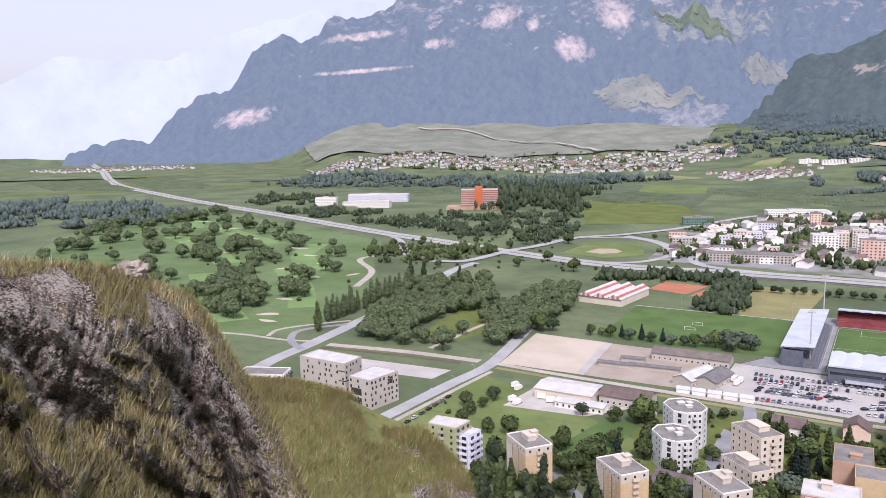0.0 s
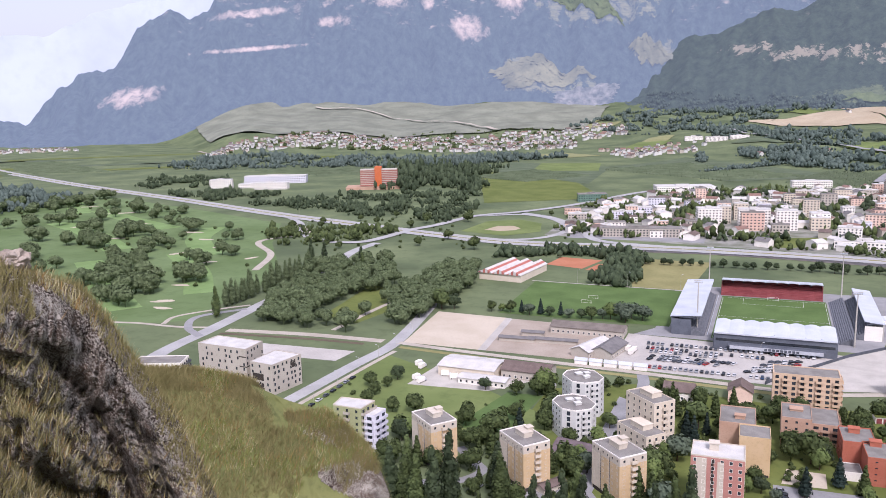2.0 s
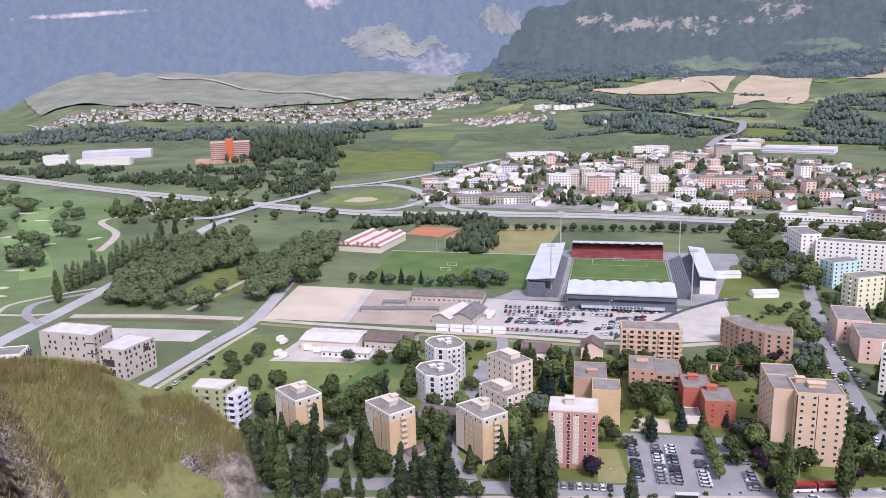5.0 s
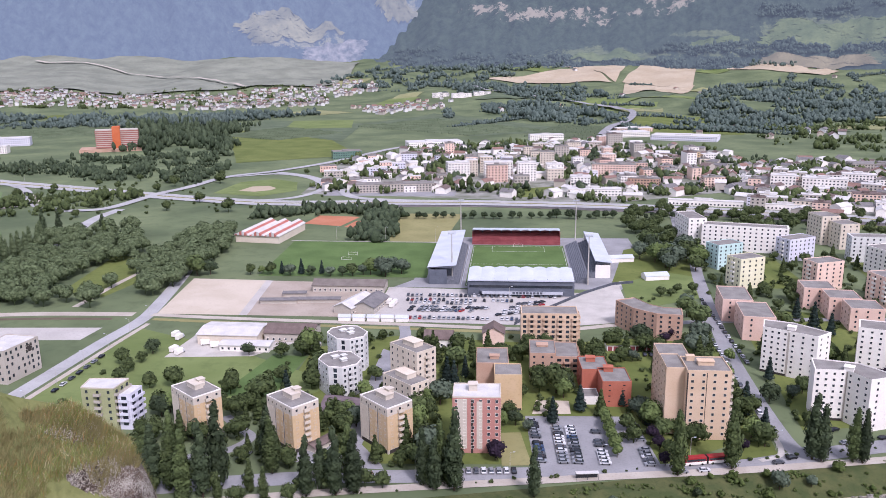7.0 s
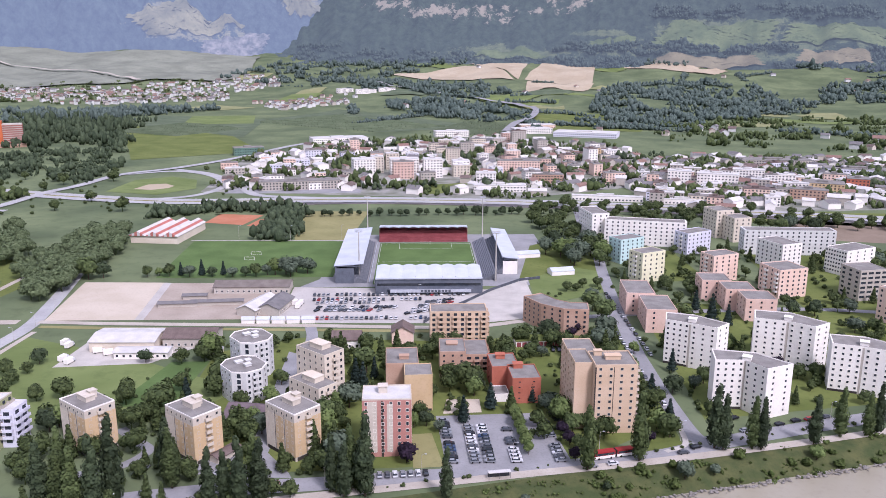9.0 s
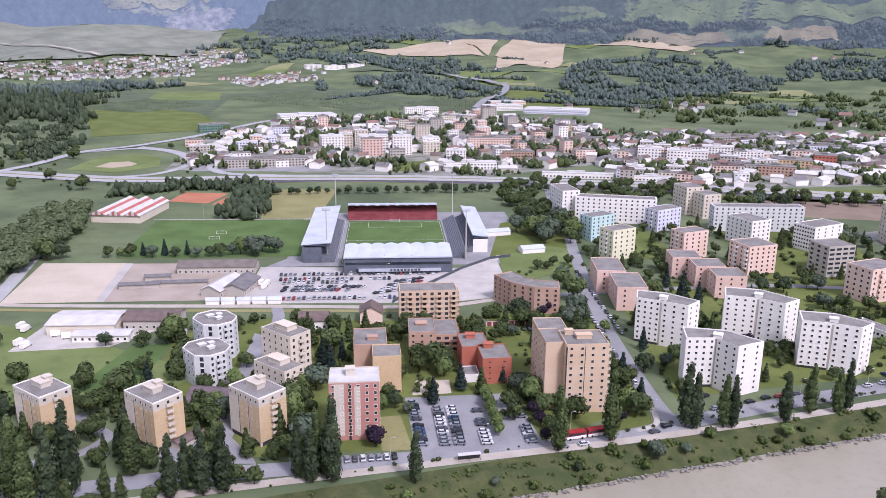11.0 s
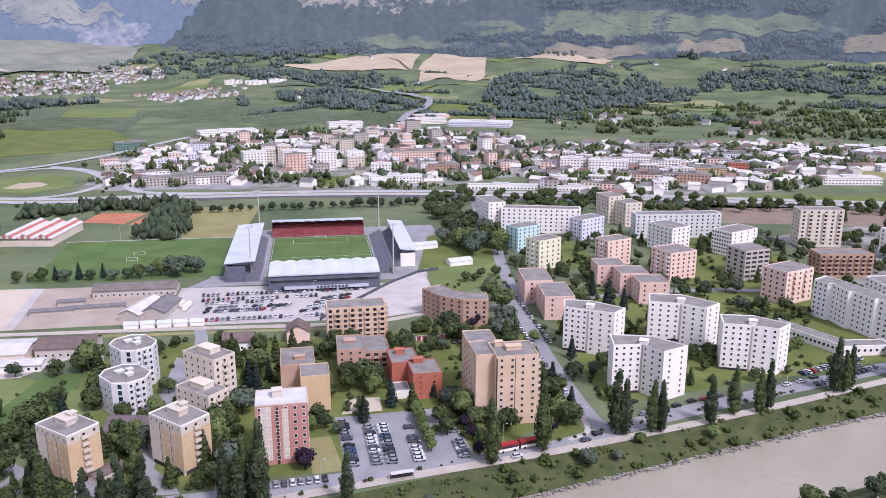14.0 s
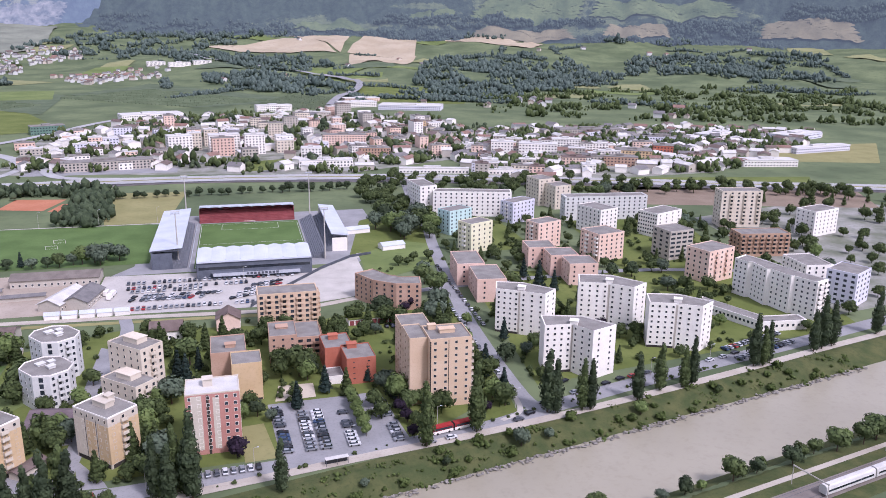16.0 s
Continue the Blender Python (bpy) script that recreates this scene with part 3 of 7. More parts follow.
building("apartment_tower", "ten-storey tan brick apartment tower with balconies", foot_rect(76, 297, 0, 16.5, 15), 28, 10, TAN, faces=((0, 4, 1.0, 1.0, "w"), (1, 3, 1.6, 1.4, "b")), lintel=PALE, frame_mat=PALE,
         panels=((0, 0.0, 0.03, 0, 27.5, DARKPANEL), (0, 0.44, 0.455, 0, 27.5, DARKPANEL)), tops=((0, 0, 6, 3, 1.6, 0), (-5, 4, 3, 2, 2.0, 0)))
building("apartment_tower", "tan brick side wing of the tower", foot_rect(64.2, 301, 0, 7, 15), 27.4, 10, TAN, faces=((3, 3, 0.8, 1.0, "w"),))
building("apartment_tower", "tan brick rear wing of the tower", foot_rect(67.5, 318, 0, 12, 18), 25, 9, TAN, faces=((3, 4, 1.0, 1.2, "w"),))
building("apartment_block", "orange-red four-storey block with flat roof", foot_rect(37.6, 338.5, 3, 12, 16), 11, 4, ORANGE, faces=((3, 4, 1.0, 1.2, "w"),), tops=((-1, 3, 4, 3, 2, 0),))
building("apartment_block", "orange-red front block with flat roof", foot_rect(45.2, 325.2, 3, 12.2, 15.6), 11, 4, ORANGE, faces=((0, 2, 0.9, 0.5, "w"),), tops=((-2, 5, 4, 3, 2, 0),))
building("garage_block", "low white garage with grey roof", foot_rect(34.8, 323.5, 3, 7, 9), 3.2, 1, WHITE, category="garage")
building("apartment_block", "terracotta five-storey block with flat roof", foot_rect(-7.2, 333.5, 2, 14, 19), 15.5, 5, TERRA, faces=((3, 4, 1.0, 1.2, "w"),), tops=((1, -3, 4, 2.5, 1.5, 0),))
building("apartment_block", "beige rendered front wing of the terracotta block", foot_rect(-0.2, 317.6, 2, 11.5, 12.6), 15.5, 5, YEL, panels=((0, 0.03, 0.97, 0, 0.9, DARKPANEL),))
building("apartment_block", "brick apartment block with flat roof", foot_rect(15.6, 354, 0, 11.8, 18), 12.4, 4, TERRA, faces=((0, 3, 1.0, 1.0, "w"),), tops=((0, 2, 5, 4, 0.8, 0),))
V = ([(122.2, 310.1), (134.4, 309.4), (139.6, 299.5), (152.3, 304.4), (142.0, 317.6), (125.0, 322.4)], [(117.3, 361.4), (126.9, 355.3), (137.3, 348.2), (145.2, 354.6), (133.0, 367.6), (120.7, 372.0)],
     [(160.4, 362.6), (174.1, 357.0), (183.4, 348.7), (192.8, 354.2), (180.8, 370.0), (165.4, 374.6)], [(180.2, 327.6), (191.6, 323.0), (201.2, 317.0), (209.8, 322.4), (199.2, 335.2), (185.0, 339.6)])
for foot in V:
    mx, my = foot[1]
    hx, hy = sum(p[0] for p in foot) / 6, sum(p[1] for p in foot) / 6
    building("apartment_block", "white V-shaped eight-storey apartment block", foot, 21.5, 8, WHITE, faces=((0, 4, 0.95, 1.0, "w"), (1, 3, 0.95, 1.0, "w"), (2, 2, 0.95, 1.0, "w")), group="white apartment blocks",
             panels=((0, 0.965, 1.0, 0, 21.3, BEIGE), (1, 0.0, 0.045, 0, 21.3, BEIGE), (0, 0.0, 1.0, 0, 1.1, DARKPANEL)), tops=((0.3 * (hx - mx) * -1, 0.3 * (hy - my) * -1, 3.4, 3.0, 1.7, -30),), top_mat=WHITE)
for lab, x, y, rot, w_, d_, h_, fl, wall in (("mint green apartment block", 148.6, 554.8, 27, 21, 13, 17, 6, MINT), ("lemon yellow apartment block", 149.4, 505.4, 26, 19, 13, 19.5, 6, LEMON),
        ("lilac apartment block", 204.6, 578.6, 28, 24, 13, 16, 5, LILAC), ("peach apartment block", 197.2, 505.4, 20, 19.8, 13, 17.5, 6, PEACH), ("cream apartment tower", 243.8, 633.6, 11, 15, 20, 22, 7, CREAM),
        ("cream apartment block", 252.6, 617.8, 11, 15, 18, 19, 6, CREAM), ("white slab apartment block", 175.8, 604.2, -15, 61, 12, 19, 6, WHITE), ("white tower apartment block", 141, 628, 8, 14, 30, 22, 7, WHITE),
        ("long pale apartment slab", 273.5, 573.5, -5, 66, 12, 18, 6, OFFWHITE), ("white apartment block", 251, 537, 20, 17, 24, 18, 6, WHITE), ("salmon apartment block", 224.7, 472.3, 14.5, 20, 19, 17.5, 6, PEACH)):
    building("apartment_block", lab + " with flat gravel roof", foot_rect(x, y, rot, w_, d_), h_, fl, wall, faces=((0, max(3, int(w_ / 4)), 1.2, 1.3, "w"), (3, max(3, int(d_ / 4)), 1.2, 1.3, "wb" if wall in (PEACH, LEMON, LILAC) else "w")), lintel=WHITE)
building("apartment_block", "pale concrete six-storey block with scattered windows", [(-283.6, 333.5), (-251.1, 331.6), (-251.2, 347.2), (-282.1, 348.7)], 20, 6, BEIGE, faces=((0, 8, 1.1, 1.6, "r"), (1, 5, 1.2, 1.6, "r")), roof=ROOFPALE,
         panels=((0, 0.86, 1.0, 10.2, 10.8, DARKPANEL), (1, 0.0, 0.2, 10.2, 10.8, DARKPANEL), (0, 0.84, 1.0, 15.6, 16.2, DARKPANEL)))
building("apartment_block", "lower pale concrete block with tall scattered windows", [(-244.6, 326.0), (-229.8, 324.0), (-225.8, 345.0), (-243.0, 347.0)], 16, 5, BEIGE, faces=((1, 7, 1.2, 1.6, "r"), (0, 3, 1.2, 1.6, "r")), roof=ROOFPALE,
         panels=((0, 0.1, 0.6, 7.0, 10.6, DARKPANEL), (0, 0.1, 0.6, 2.0, 5.6, DARKPANEL), (1, 0.62, 0.8, 11.0, 14.6, DARKPANEL)))
building("apartment_block", "lime green six-storey apartment block", [(-169.9, 282.4), (-156.1, 282.1), (-154.8, 292.7), (-170.9, 291.6)], 18, 6, LIME, faces=((0, 3, 1.1, 1.3, "wb"), (1, 3, 1.6, 1.4, "b")), roof=ROOFPALE, lintel=BEIGE, rim_mat=PALE)
building("apartment_block", "grey wing of the lime block with stacked balconies", [(-155.6, 283.6), (-150.4, 283.6), (-149.4, 292.4), (-154.4, 292.4)], 15, 5, LILAC, faces=((0, 1, 2.2, 1.5, "b"), (1, 2, 2.4, 1.5, "b")), roof=ROOFPALE, lintel=LILAC)

# ---- flat ground pieces ----
def patch(name, label, mat, foot, z, category="ground"):
    s = Shape()
    s.face([(x, y, z) for x, y in foot])
    return tagged(part(name, s, mat), label, category, kind="structure")


def ribbon(name, label, mat, pts, width, z, category="road", steps=8):
    """A road through a few points, smoothly."""
    P = [Vector((*p, 0)) for p in pts]
    P = [2 * P[0] - P[1]] + P + [2 * P[-1] - P[-2]]
    line = []
    for i in range(1, len(P) - 2):
        for k in range(steps):
            t = k / steps
            a, b, c, d = P[i - 1:i + 3]
            line.append(0.5 * (2 * b + (c - a) * t + (2 * a - 5 * b + 4 * c - d) * t * t + (3 * b - a - 3 * c + d) * t ** 3))
    line.append(P[-2])
    ROADS.extend((p.x, p.y, width / 2 + 1) for p in line)
    s = Shape()
    edge = []
    for i, p in enumerate(line):
        d = (line[min(i + 1, len(line) - 1)] - line[max(i - 1, 0)]).normalized()
        n = Vector((-d.y, d.x, 0)) * width / 2
        edge.append((p + n, p - n))
    for (a, b), (c, d) in zip(edge[:-1], edge[1:]):
        s.face([(v.x, v.y, z + (gz(v.x, v.y)) * (math.hypot(v.x, v.y) > 1200)) for v in (b, d, c, a)])
    return tagged(part(name, s, mat), label, category, kind="structure")



# ---- fields and open ground ----
def drape(name, label, mat, q, lift=0.3, n=10, category="field"):
    """A four-cornered piece of land laid over the ground."""
    s = Shape()
    (ax, ay), (bx, by), (cx, cy), (dx, dy) = q
    def at(i, j):
        u, v = i / n, j / n
        x = (1 - u) * (1 - v) * ax + u * (1 - v) * bx + u * v * cx + (1 - u) * v * dx
        y = (1 - u) * (1 - v) * ay + u * (1 - v) * by + u * v * cy + (1 - u) * v * dy
        return (x, y, (gz(x, y)) + lift)
    for i in range(n):
        for j in range(n):
            s.face([at(i, j), at(i + 1, j), at(i + 1, j + 1), at(i, j + 1)])
    return tagged(part(name, s, mat), label, category, kind="structure")


drape("field", "bare tan harvested field on a slope", TANFIELD, [(-115, 3165), (193, 2998), (367, 3051), (300, 3450)], 3, 16)
drape("field", "bare tan harvested field on a slope", TANFIELD, [(380, 3060), (300, 3450), (176, 3478), (461, 3400)], 3, 16)
drape("field", "bare tan harvested field on a slope", TANFIELD, [(405, 3059), (624, 2892), (766, 3493), (576, 3581)], 3, 16)
drape("field", "bare tan harvested field on a slope", TANFIELD, [(332, 2486), (560, 2720), (640, 2930), (400, 2950)], 3, 16)
drape("field", "rough tan field on a slope", TANFIELD, [(840, 3300), (1120, 3050), (1230, 3200), (930, 3560)], 3, 16)
drape("field", "green meadow on the valley floor", LAWN, [(-391, 1106), (-231, 1199), (-384, 1570), (-584, 1620)], 0.3)
drape("field", "dark green field on the valley floor", ORCHARD, [(-330, 1780), (-70, 1487), (153, 1606), (-200, 2060)], 0.5)
drape("field", "green orchard field on the valley floor", ORCHARD, [(-560, 1640), (-300, 1400), (-330, 1780), (-600, 1900)], 0.5)
drape("field", "light green field on the valley floor", LAWN, [(200, 1560), (420, 1500), (560, 1900), (260, 2000)], 0.5)
drape("vineyard", "terraced vineyard slope behind the village", TERRACE, [(-1950, 2450), (-900, 2700), (-1020, 3700), (-2750, 3300)], 5, 40)
drape("vineyard", "terraced vineyard slope behind the village", TERRACE, [(-900, 2700), (-620, 2850), (-700, 3700), (-1020, 3700)], 5, 40)
for i, (x, y, w_, d_, m_) in enumerate(((-2500, 1500, 500, 90, ORCHARD), (-2350, 1620, 560, 60, LAWN), (-2150, 1750, 420, 80, ORCHARD), (-1900, 1500, 300, 90, LAWN), (-1700, 1700, 420, 60, ORCHARD), (-1500, 1600, 300, 70, LAWN),
        (-1800, 1250, 300, 60, LAWN), (-1450, 1850, 420, 70, ORCHARD), (-2900, 1800, 500, 80, LAWN), (-1150, 1700, 420, 80, ORCHARD), (-2000, 2000, 600, 70, LAWN), (-1250, 1950, 300, 70, LAWN))):
    drape("field", "long narrow field on the valley floor", m_, foot_rect(x, y, 38, w_, d_), 0.4, 4)
SLOPES = random.Random(12)
HAY = surface("hay_meadow", "7d8058", "8b8c66", "666b4a", scale=0.03, fine=0.15)
PASTURE = surface("hill_pasture", "616f40", "727f4e", "505d38", scale=0.02, fine=0.12)
for i in range(34):
    a, r = radians(SLOPES.uniform(-14, 44)), SLOPES.uniform(1750, 3500)
    x, y = r * math.sin(a), r * math.cos(a)
    w_, d_ = SLOPES.uniform(60, 190), SLOPES.uniform(60, 220)
    drape("field", ("pale hay meadow on the valley side", "green pasture on the valley side", "dark orchard on the valley side")[i % 3], (HAY, PASTURE, ORCHARD)[i % 3], foot_rect(x, y, SLOPES.uniform(-50, 10), w_, d_), 0.4 + 0.01 * i + (1.8 if r > 2300 else 0), 8)
patch("golf_course", "mown green golf course with trees", GOLF, [(-1150, 860), (-900, 560), (-560, 330), (-440, 380), (-372, 430), (-392, 560), (-440, 640), (-500, 720), (-575, 850), (-800, 950), (-1065, 1055)], 0.1)
for pts, w_ in (([(-440, 440), (-520, 500), (-620, 580)], 26), ([(-420, 500), (-480, 570), (-560, 640)], 24), ([(-520, 640), (-600, 720), (-640, 800)], 28), ([(-640, 640), (-760, 720), (-880, 780)], 30), ([(-690, 780), (-800, 830), (-930, 900)], 28), ([(-930, 860), (-1000, 930), (-1040, 980)], 34)):
    ribbon("fairway", "pale mown golf fairway", FAIRWAY, pts, w_, 0.16, "ground")
for x, y, a, b, r in ((-455, 520, 8, 3, 10), (-500, 610, 9, 3, 40), (-700, 700, 12, 4, 20), (-820, 760, 12, 4, 50), (-930, 830, 14, 5, 30), (-540, 680, 9, 3, 0), (-430, 470, 9, 4, 30), (-415, 452, 8, 3, 0), (-520, 560, 8, 3, 20), (-560, 640, 9, 4, 60), (-640, 760, 12, 4, 10), (-760, 800, 14, 4, 40), (-870, 880, 22, 5, 35), (-590, 720, 10, 4, 0), (-980, 930, 14, 4, 35), (-470, 640, 8, 3, 70)):
    s = Shape()
    s.prism([(x + (a * math.cos(t) * (1 + 0.25 * math.sin(3 * t + x))) * math.cos(radians(r)) - b * math.sin(t) * math.sin(radians(r)),
              y + a * math.cos(t) * math.sin(radians(r)) + b * math.sin(t) * math.cos(radians(r))) for t in [2 * math.pi * i / 16 for i in range(16)]], 0.15, 0.25)
    tagged(part("bunker", s, SAND), "pale sand bunker on the golf course", "bunker", kind="structure")
patch("meadow", "mown green meadow beside the road", PASTURE, [(-212, 306), (-100, 303), (-78, 335), (-136, 372), (-205, 405)], 0.05)
patch("meadow", "mown green strip", PITCH, [(-128, 318), (-104, 318), (-100, 368), (-118, 368)], 0.09)
patch("park_lawn", "green lawn between trees", LAWN, [(-288, 470), (-255, 460), (-240, 540), (-300, 570)], 0.05)
patch("dry_pitch", "dry grass sports field", DRYFIELD, [(-97, 622), (-54, 622), (-45, 738), (-115, 740)], 0.06)
patch("school_lawn", "green lawn by the railway", LAWN, [(5, 832), (22, 832), (75, 885), (60, 906), (5, 890)], 0.06)
patch("clay_court", "orange clay tennis court", CLAY, [(-185, 690), (-150, 680), (-140, 722), (-180, 728)], 0.06)
patch("clay_court", "orange clay tennis court", CLAY, [(-146, 676), (-128, 672), (-124, 700), (-140, 704)], 0.06)
patch("construction_yard", "pale gravel building site", GRAVEL, [(-292, 380), (-228, 384), (-226, 404), (-296, 400)], 0.07)
patch("sand_riding_ring", "pale sand riding ring", SAND, [(-206, 430), (-157, 430), (-163, 504), (-214, 506)], 0.1)
patch("car_park", "white gravel car park beside the stadium", GRAVEL, [(-78, 424), (6, 421), (28, 456), (48, 484), (-78, 492)], 0.07)
patch("riding_yard", "bare brownish riding yard", surface("yard_earth", "9a8f82", "a79c8f", "82786c", scale=0.06, fine=0.7), [(-152, 430), (-84, 430), (-80, 500), (-158, 503)], 0.08)
patch("hall_yard", "pale concrete yard by the market hall", CONCRETE, [(-172, 362), (-128, 366), (-104, 396), (-168, 402)], 0.1)
patch("town_ground", "grey paved ground between apartment houses", ASPHALT, [(-64, 290), (-52, 290), (-52, 372), (-64, 380)], 0.07)
patch("town_ground", "grey asphalt car park", ASPHALT, [(7, 306), (51, 308), (56, 265), (10, 262)], 0.09)
patch("town_ground", "grey asphalt yard below a yellow tower", ASPHALT, [(-90, 279), (-80, 262), (-66, 261), (-66.5, 278), (-74, 271)], 0.08)
patch("town_ground", "grey asphalt yard below a yellow tower", ASPHALT, [(-58, 280), (-53.5, 259), (-44.5, 258.5), (-46, 262)], 0.08)
patch("garden", "small square garden with pale paving", SAND, [(10, 308), (26, 309), (26, 322), (12, 322)], 0.1)
patch("lawn", "ochre-green lawn beside the red tower", DRYFIELD, [(-3, 290), (5, 291), (9, 265), (-2, 264)], 0.1)
patch("town_ground", "grey paved stadium forecourt", ASPHALT, [(-75, 492), (70, 492), (95, 530), (95, 640), (-64, 640), (-64, 510)], 0.05)
patch("town_ground", "grey asphalt yard by the school", ASPHALT, [(-205, 838), (-60, 838), (-60, 866), (-195, 880)], 0.05)
patch("town_ground", "paved ground under the far town", TOWNGROUND, [(-230, 850), (100, 800), (290, 900), (330, 1240), (130, 1420), (-120, 1330), (-240, 1120)], 0.03)
patch("town_ground", "paved ground under the old town", TOWNGROUND, [(240, 720), (480, 740), (600, 830), (640, 1020), (380, 1120), (220, 960)], 0.03)
patch("garden", "green gardens between apartment houses", LAWN, [(-100, 296), (-64, 262), (60, 268), (104, 300), (104, 410), (20, 392), (-60, 400), (-100, 380)], 0.03)
patch("garden", "green gardens between white blocks", LAWN, [(116, 300), (300, 330), (320, 420), (130, 460)], 0.03)
patch("lawn", "bright green lawn beside the apartment tower", LAWN, [(84, 274), (100, 278), (102, 300), (86, 306)], 0.09)
patch("park", "rough green park with trees", LAWN, [(66, 506), (120, 480), (128, 560), (132, 640), (86, 600)], 0.06)
patch("garden", "green courtyards between coloured blocks", LAWN, [(165, 500), (190, 500), (190, 580), (165, 590)], 0.07)
patch("garden", "green lawn before pale slabs", LAWN, [(225, 440), (300, 420), (330, 560), (240, 570)], 0.05)
patch("ploughed_field", "brown ploughed field", surface("ploughed_earth", "7d6f60", "887a6a", "665a4e", scale=0.05, fine=0.4), [(300, 620), (520, 560), (560, 640), (330, 690)], 0.05)
patch("grass_field", "green field by the old town", LAWN, [(250, 690), (520, 640), (560, 700), (300, 740)], 0.05)
patch("yellow_field", "yellow-green field by the warehouses", DRYFIELD, [(560, 800), (700, 760), (820, 900), (640, 900)], 0.05)

# ---- roads ----
LINE = surface("road_paint", "c9c9c6", "d2d2cf", "aeaeab", scale=0.5, fine=4)
MW = [(-3491, 2600), (-2700, 2060), (-1981, 1551), (-1491, 1299), (-1185, 1161), (-929, 1055), (-743, 972), (-599, 911), (-507, 878), (-420, 843), (-291, 800), (-212, 789), (-95, 797), (41, 790), (200, 760), (420, 690), (700, 600)]
def shifted(pts, d):
    out = []
    for i, p in enumerate(pts):
        a, b = pts[max(0, i - 1)], pts[min(len(pts) - 1, i + 1)]
        n = Vector((-(b[1] - a[1]), b[0] - a[0])).normalized() * d
        out.append((p[0] + n.x, p[1] + n.y))
    return out
ribbon("motorway", "grey motorway carriageway", ROADPALE, shifted(MW, 8), 11, 0.6)
ribbon("motorway", "grey motorway carriageway", ROADPALE, shifted(MW, -8), 11, 0.6)
ribbon("median", "grass strip between motorway lanes", DRYFIELD, MW, 4, 0.58)
for d in (13.6, 2.6, -2.6, -13.6):
    ribbon("road_line", "white painted edge line", LINE, shifted(MW, d), 0.5, 0.64)
ribbon("road", "grey road from the roundabout to the bridge", ROADPALE, [(-300, 290), (-323, 312), (-338, 366), (-342, 417), (-349, 481), (-361, 584), (-388, 695), (-388, 752)], 11, 0.2)
ribbon("road", "grey ramp road over the motorway", ROADPALE, [(-435, 740), (-402, 757), (-389, 840), (-373, 887), (-355, 970), (-306, 1025), (-250, 1126), (-191, 1284), (-117, 1381)], 12, 0.85)
ribbon("road", "grey loop of the interchange", ROADPALE, [(-355, 970), (-298, 998), (-245, 960), (-214, 890), (-226, 830), (-266, 806), (-334, 812)], 9, 0.4)
ribbon("road", "grey curved slip road", ROADPALE, [(-302, 1012), (-252, 975), (-198, 893), (-165, 826), (-95, 806)], 11, 0.45)
ribbon("road", "grey slip road", ROADPALE, [(-435, 740), (-500, 780), (-549, 855), (-600, 905)], 9, 0.35)
ribbon("road", "pale winding lane by the golf course", PATH, [(-430, 590), (-462, 662), (-520, 725), (-500, 790), (-549, 850)], 7, 0.35)
ribbon("roundabout", "grey curved junction lane", ASPHALT, [(-338, 400), (-360, 415), (-372, 440), (-352, 470)], 5.5, 0.22)
ribbon("road", "pale lane along the golf course", PATH, [(-520, 402), (-434, 408), (-401, 413), (-368, 414), (-344, 420)], 3.6, 0.18)
ribbon("road", "pale lane curving into the golf course", PATH, [(-383, 417), (-388, 436), (-372, 462), (-356, 480)], 3.6, 0.2)
ribbon("valley_road", "grey road beside the meadow", ROADPALE, [(-222, 290), (-219, 315), (-214, 380), (-210, 418), (-214, 454), (-225, 517), (-236, 570)], 8.5, 0.15)
ribbon("pavement", "pale pavement along the road", PATH, [(-213, 290), (-211, 315), (-206, 380), (-203, 412)], 3, 0.17)
ribbon("canal_path", "pale sandy track along the canal", PATH, [(-330, 418), (-272, 426), (-219, 428)], 7, 0.14)
ribbon("canal_path", "pale track along the canal wall", PATH, [(-208, 428), (-163, 424), (-67, 419), (20, 414), (60, 424)], 5, 0.16)
ribbon("canal_bank", "dark earth canal bank", surface("dark_earth", "5d5446", "6a6152", "494136", scale=0.1, fine=1), [(-330, 410), (-272, 417), (-228, 419)], 4, 0.12)
ribbon("canal_bank", "dry grass canal bank", DRYFIELD, [(-204, 420), (-163, 417), (-67, 412), (10, 408)], 4, 0.12)
ribbon("path", "pale footpath through the trees", PATH, [(-262, 440), (-258, 520), (-240, 620), (-215, 690)], 4, 0.12)
ribbon("road", "grey village road", PATH, [(-1990, 3280), (-1602, 3190), (-1130, 2949), (-899, 2680)], 14, 12)
ribbon("road", "grey road up the valley side", ASPHALT, [(-245, 3064), (-101, 2640), (34, 2480), (198, 2342), (285, 2220), (290, 1980), (250, 1760), (200, 1634), (160, 1450)], 16, 7)
ribbon("road", "pale far village road", PATH, [(-1860, 2270), (-1654, 2085), (-1600, 2030)], 10, 3)
ribbon("quay_road", "grey road along the river quay", ASPHALT, [(-260, 206), (-98, 246), (-28, 255), (45, 263), (87, 270), (118, 281), (170, 296), (240, 313), (330, 336), (420, 358)], 9, 0.16)
ribbon("quay_path", "pale riverside path", PATH, [(-260, 192), (-98, 234), (21, 256), (93, 268), (180, 287), (275, 311), (420, 345)], 4.5, 0.2)
ribbon("street", "grey side street with parked cars", ASPHALT, [(110, 279), (106, 292), (107, 351), (111, 406), (124, 517), (133, 578), (140, 660), (150, 740)], 7.5, 0.18)
ribbon("street", "grey residential street", ASPHALT, [(-60, 252), (-58, 300), (-57, 345), (-55, 395), (-58, 416)], 6, 0.14)
ribbon("pavement", "pale rounded pavement corner", CONCRETE, [(92, 273.5), (101, 279), (103, 292), (101, 305)], 2.2, 0.24)
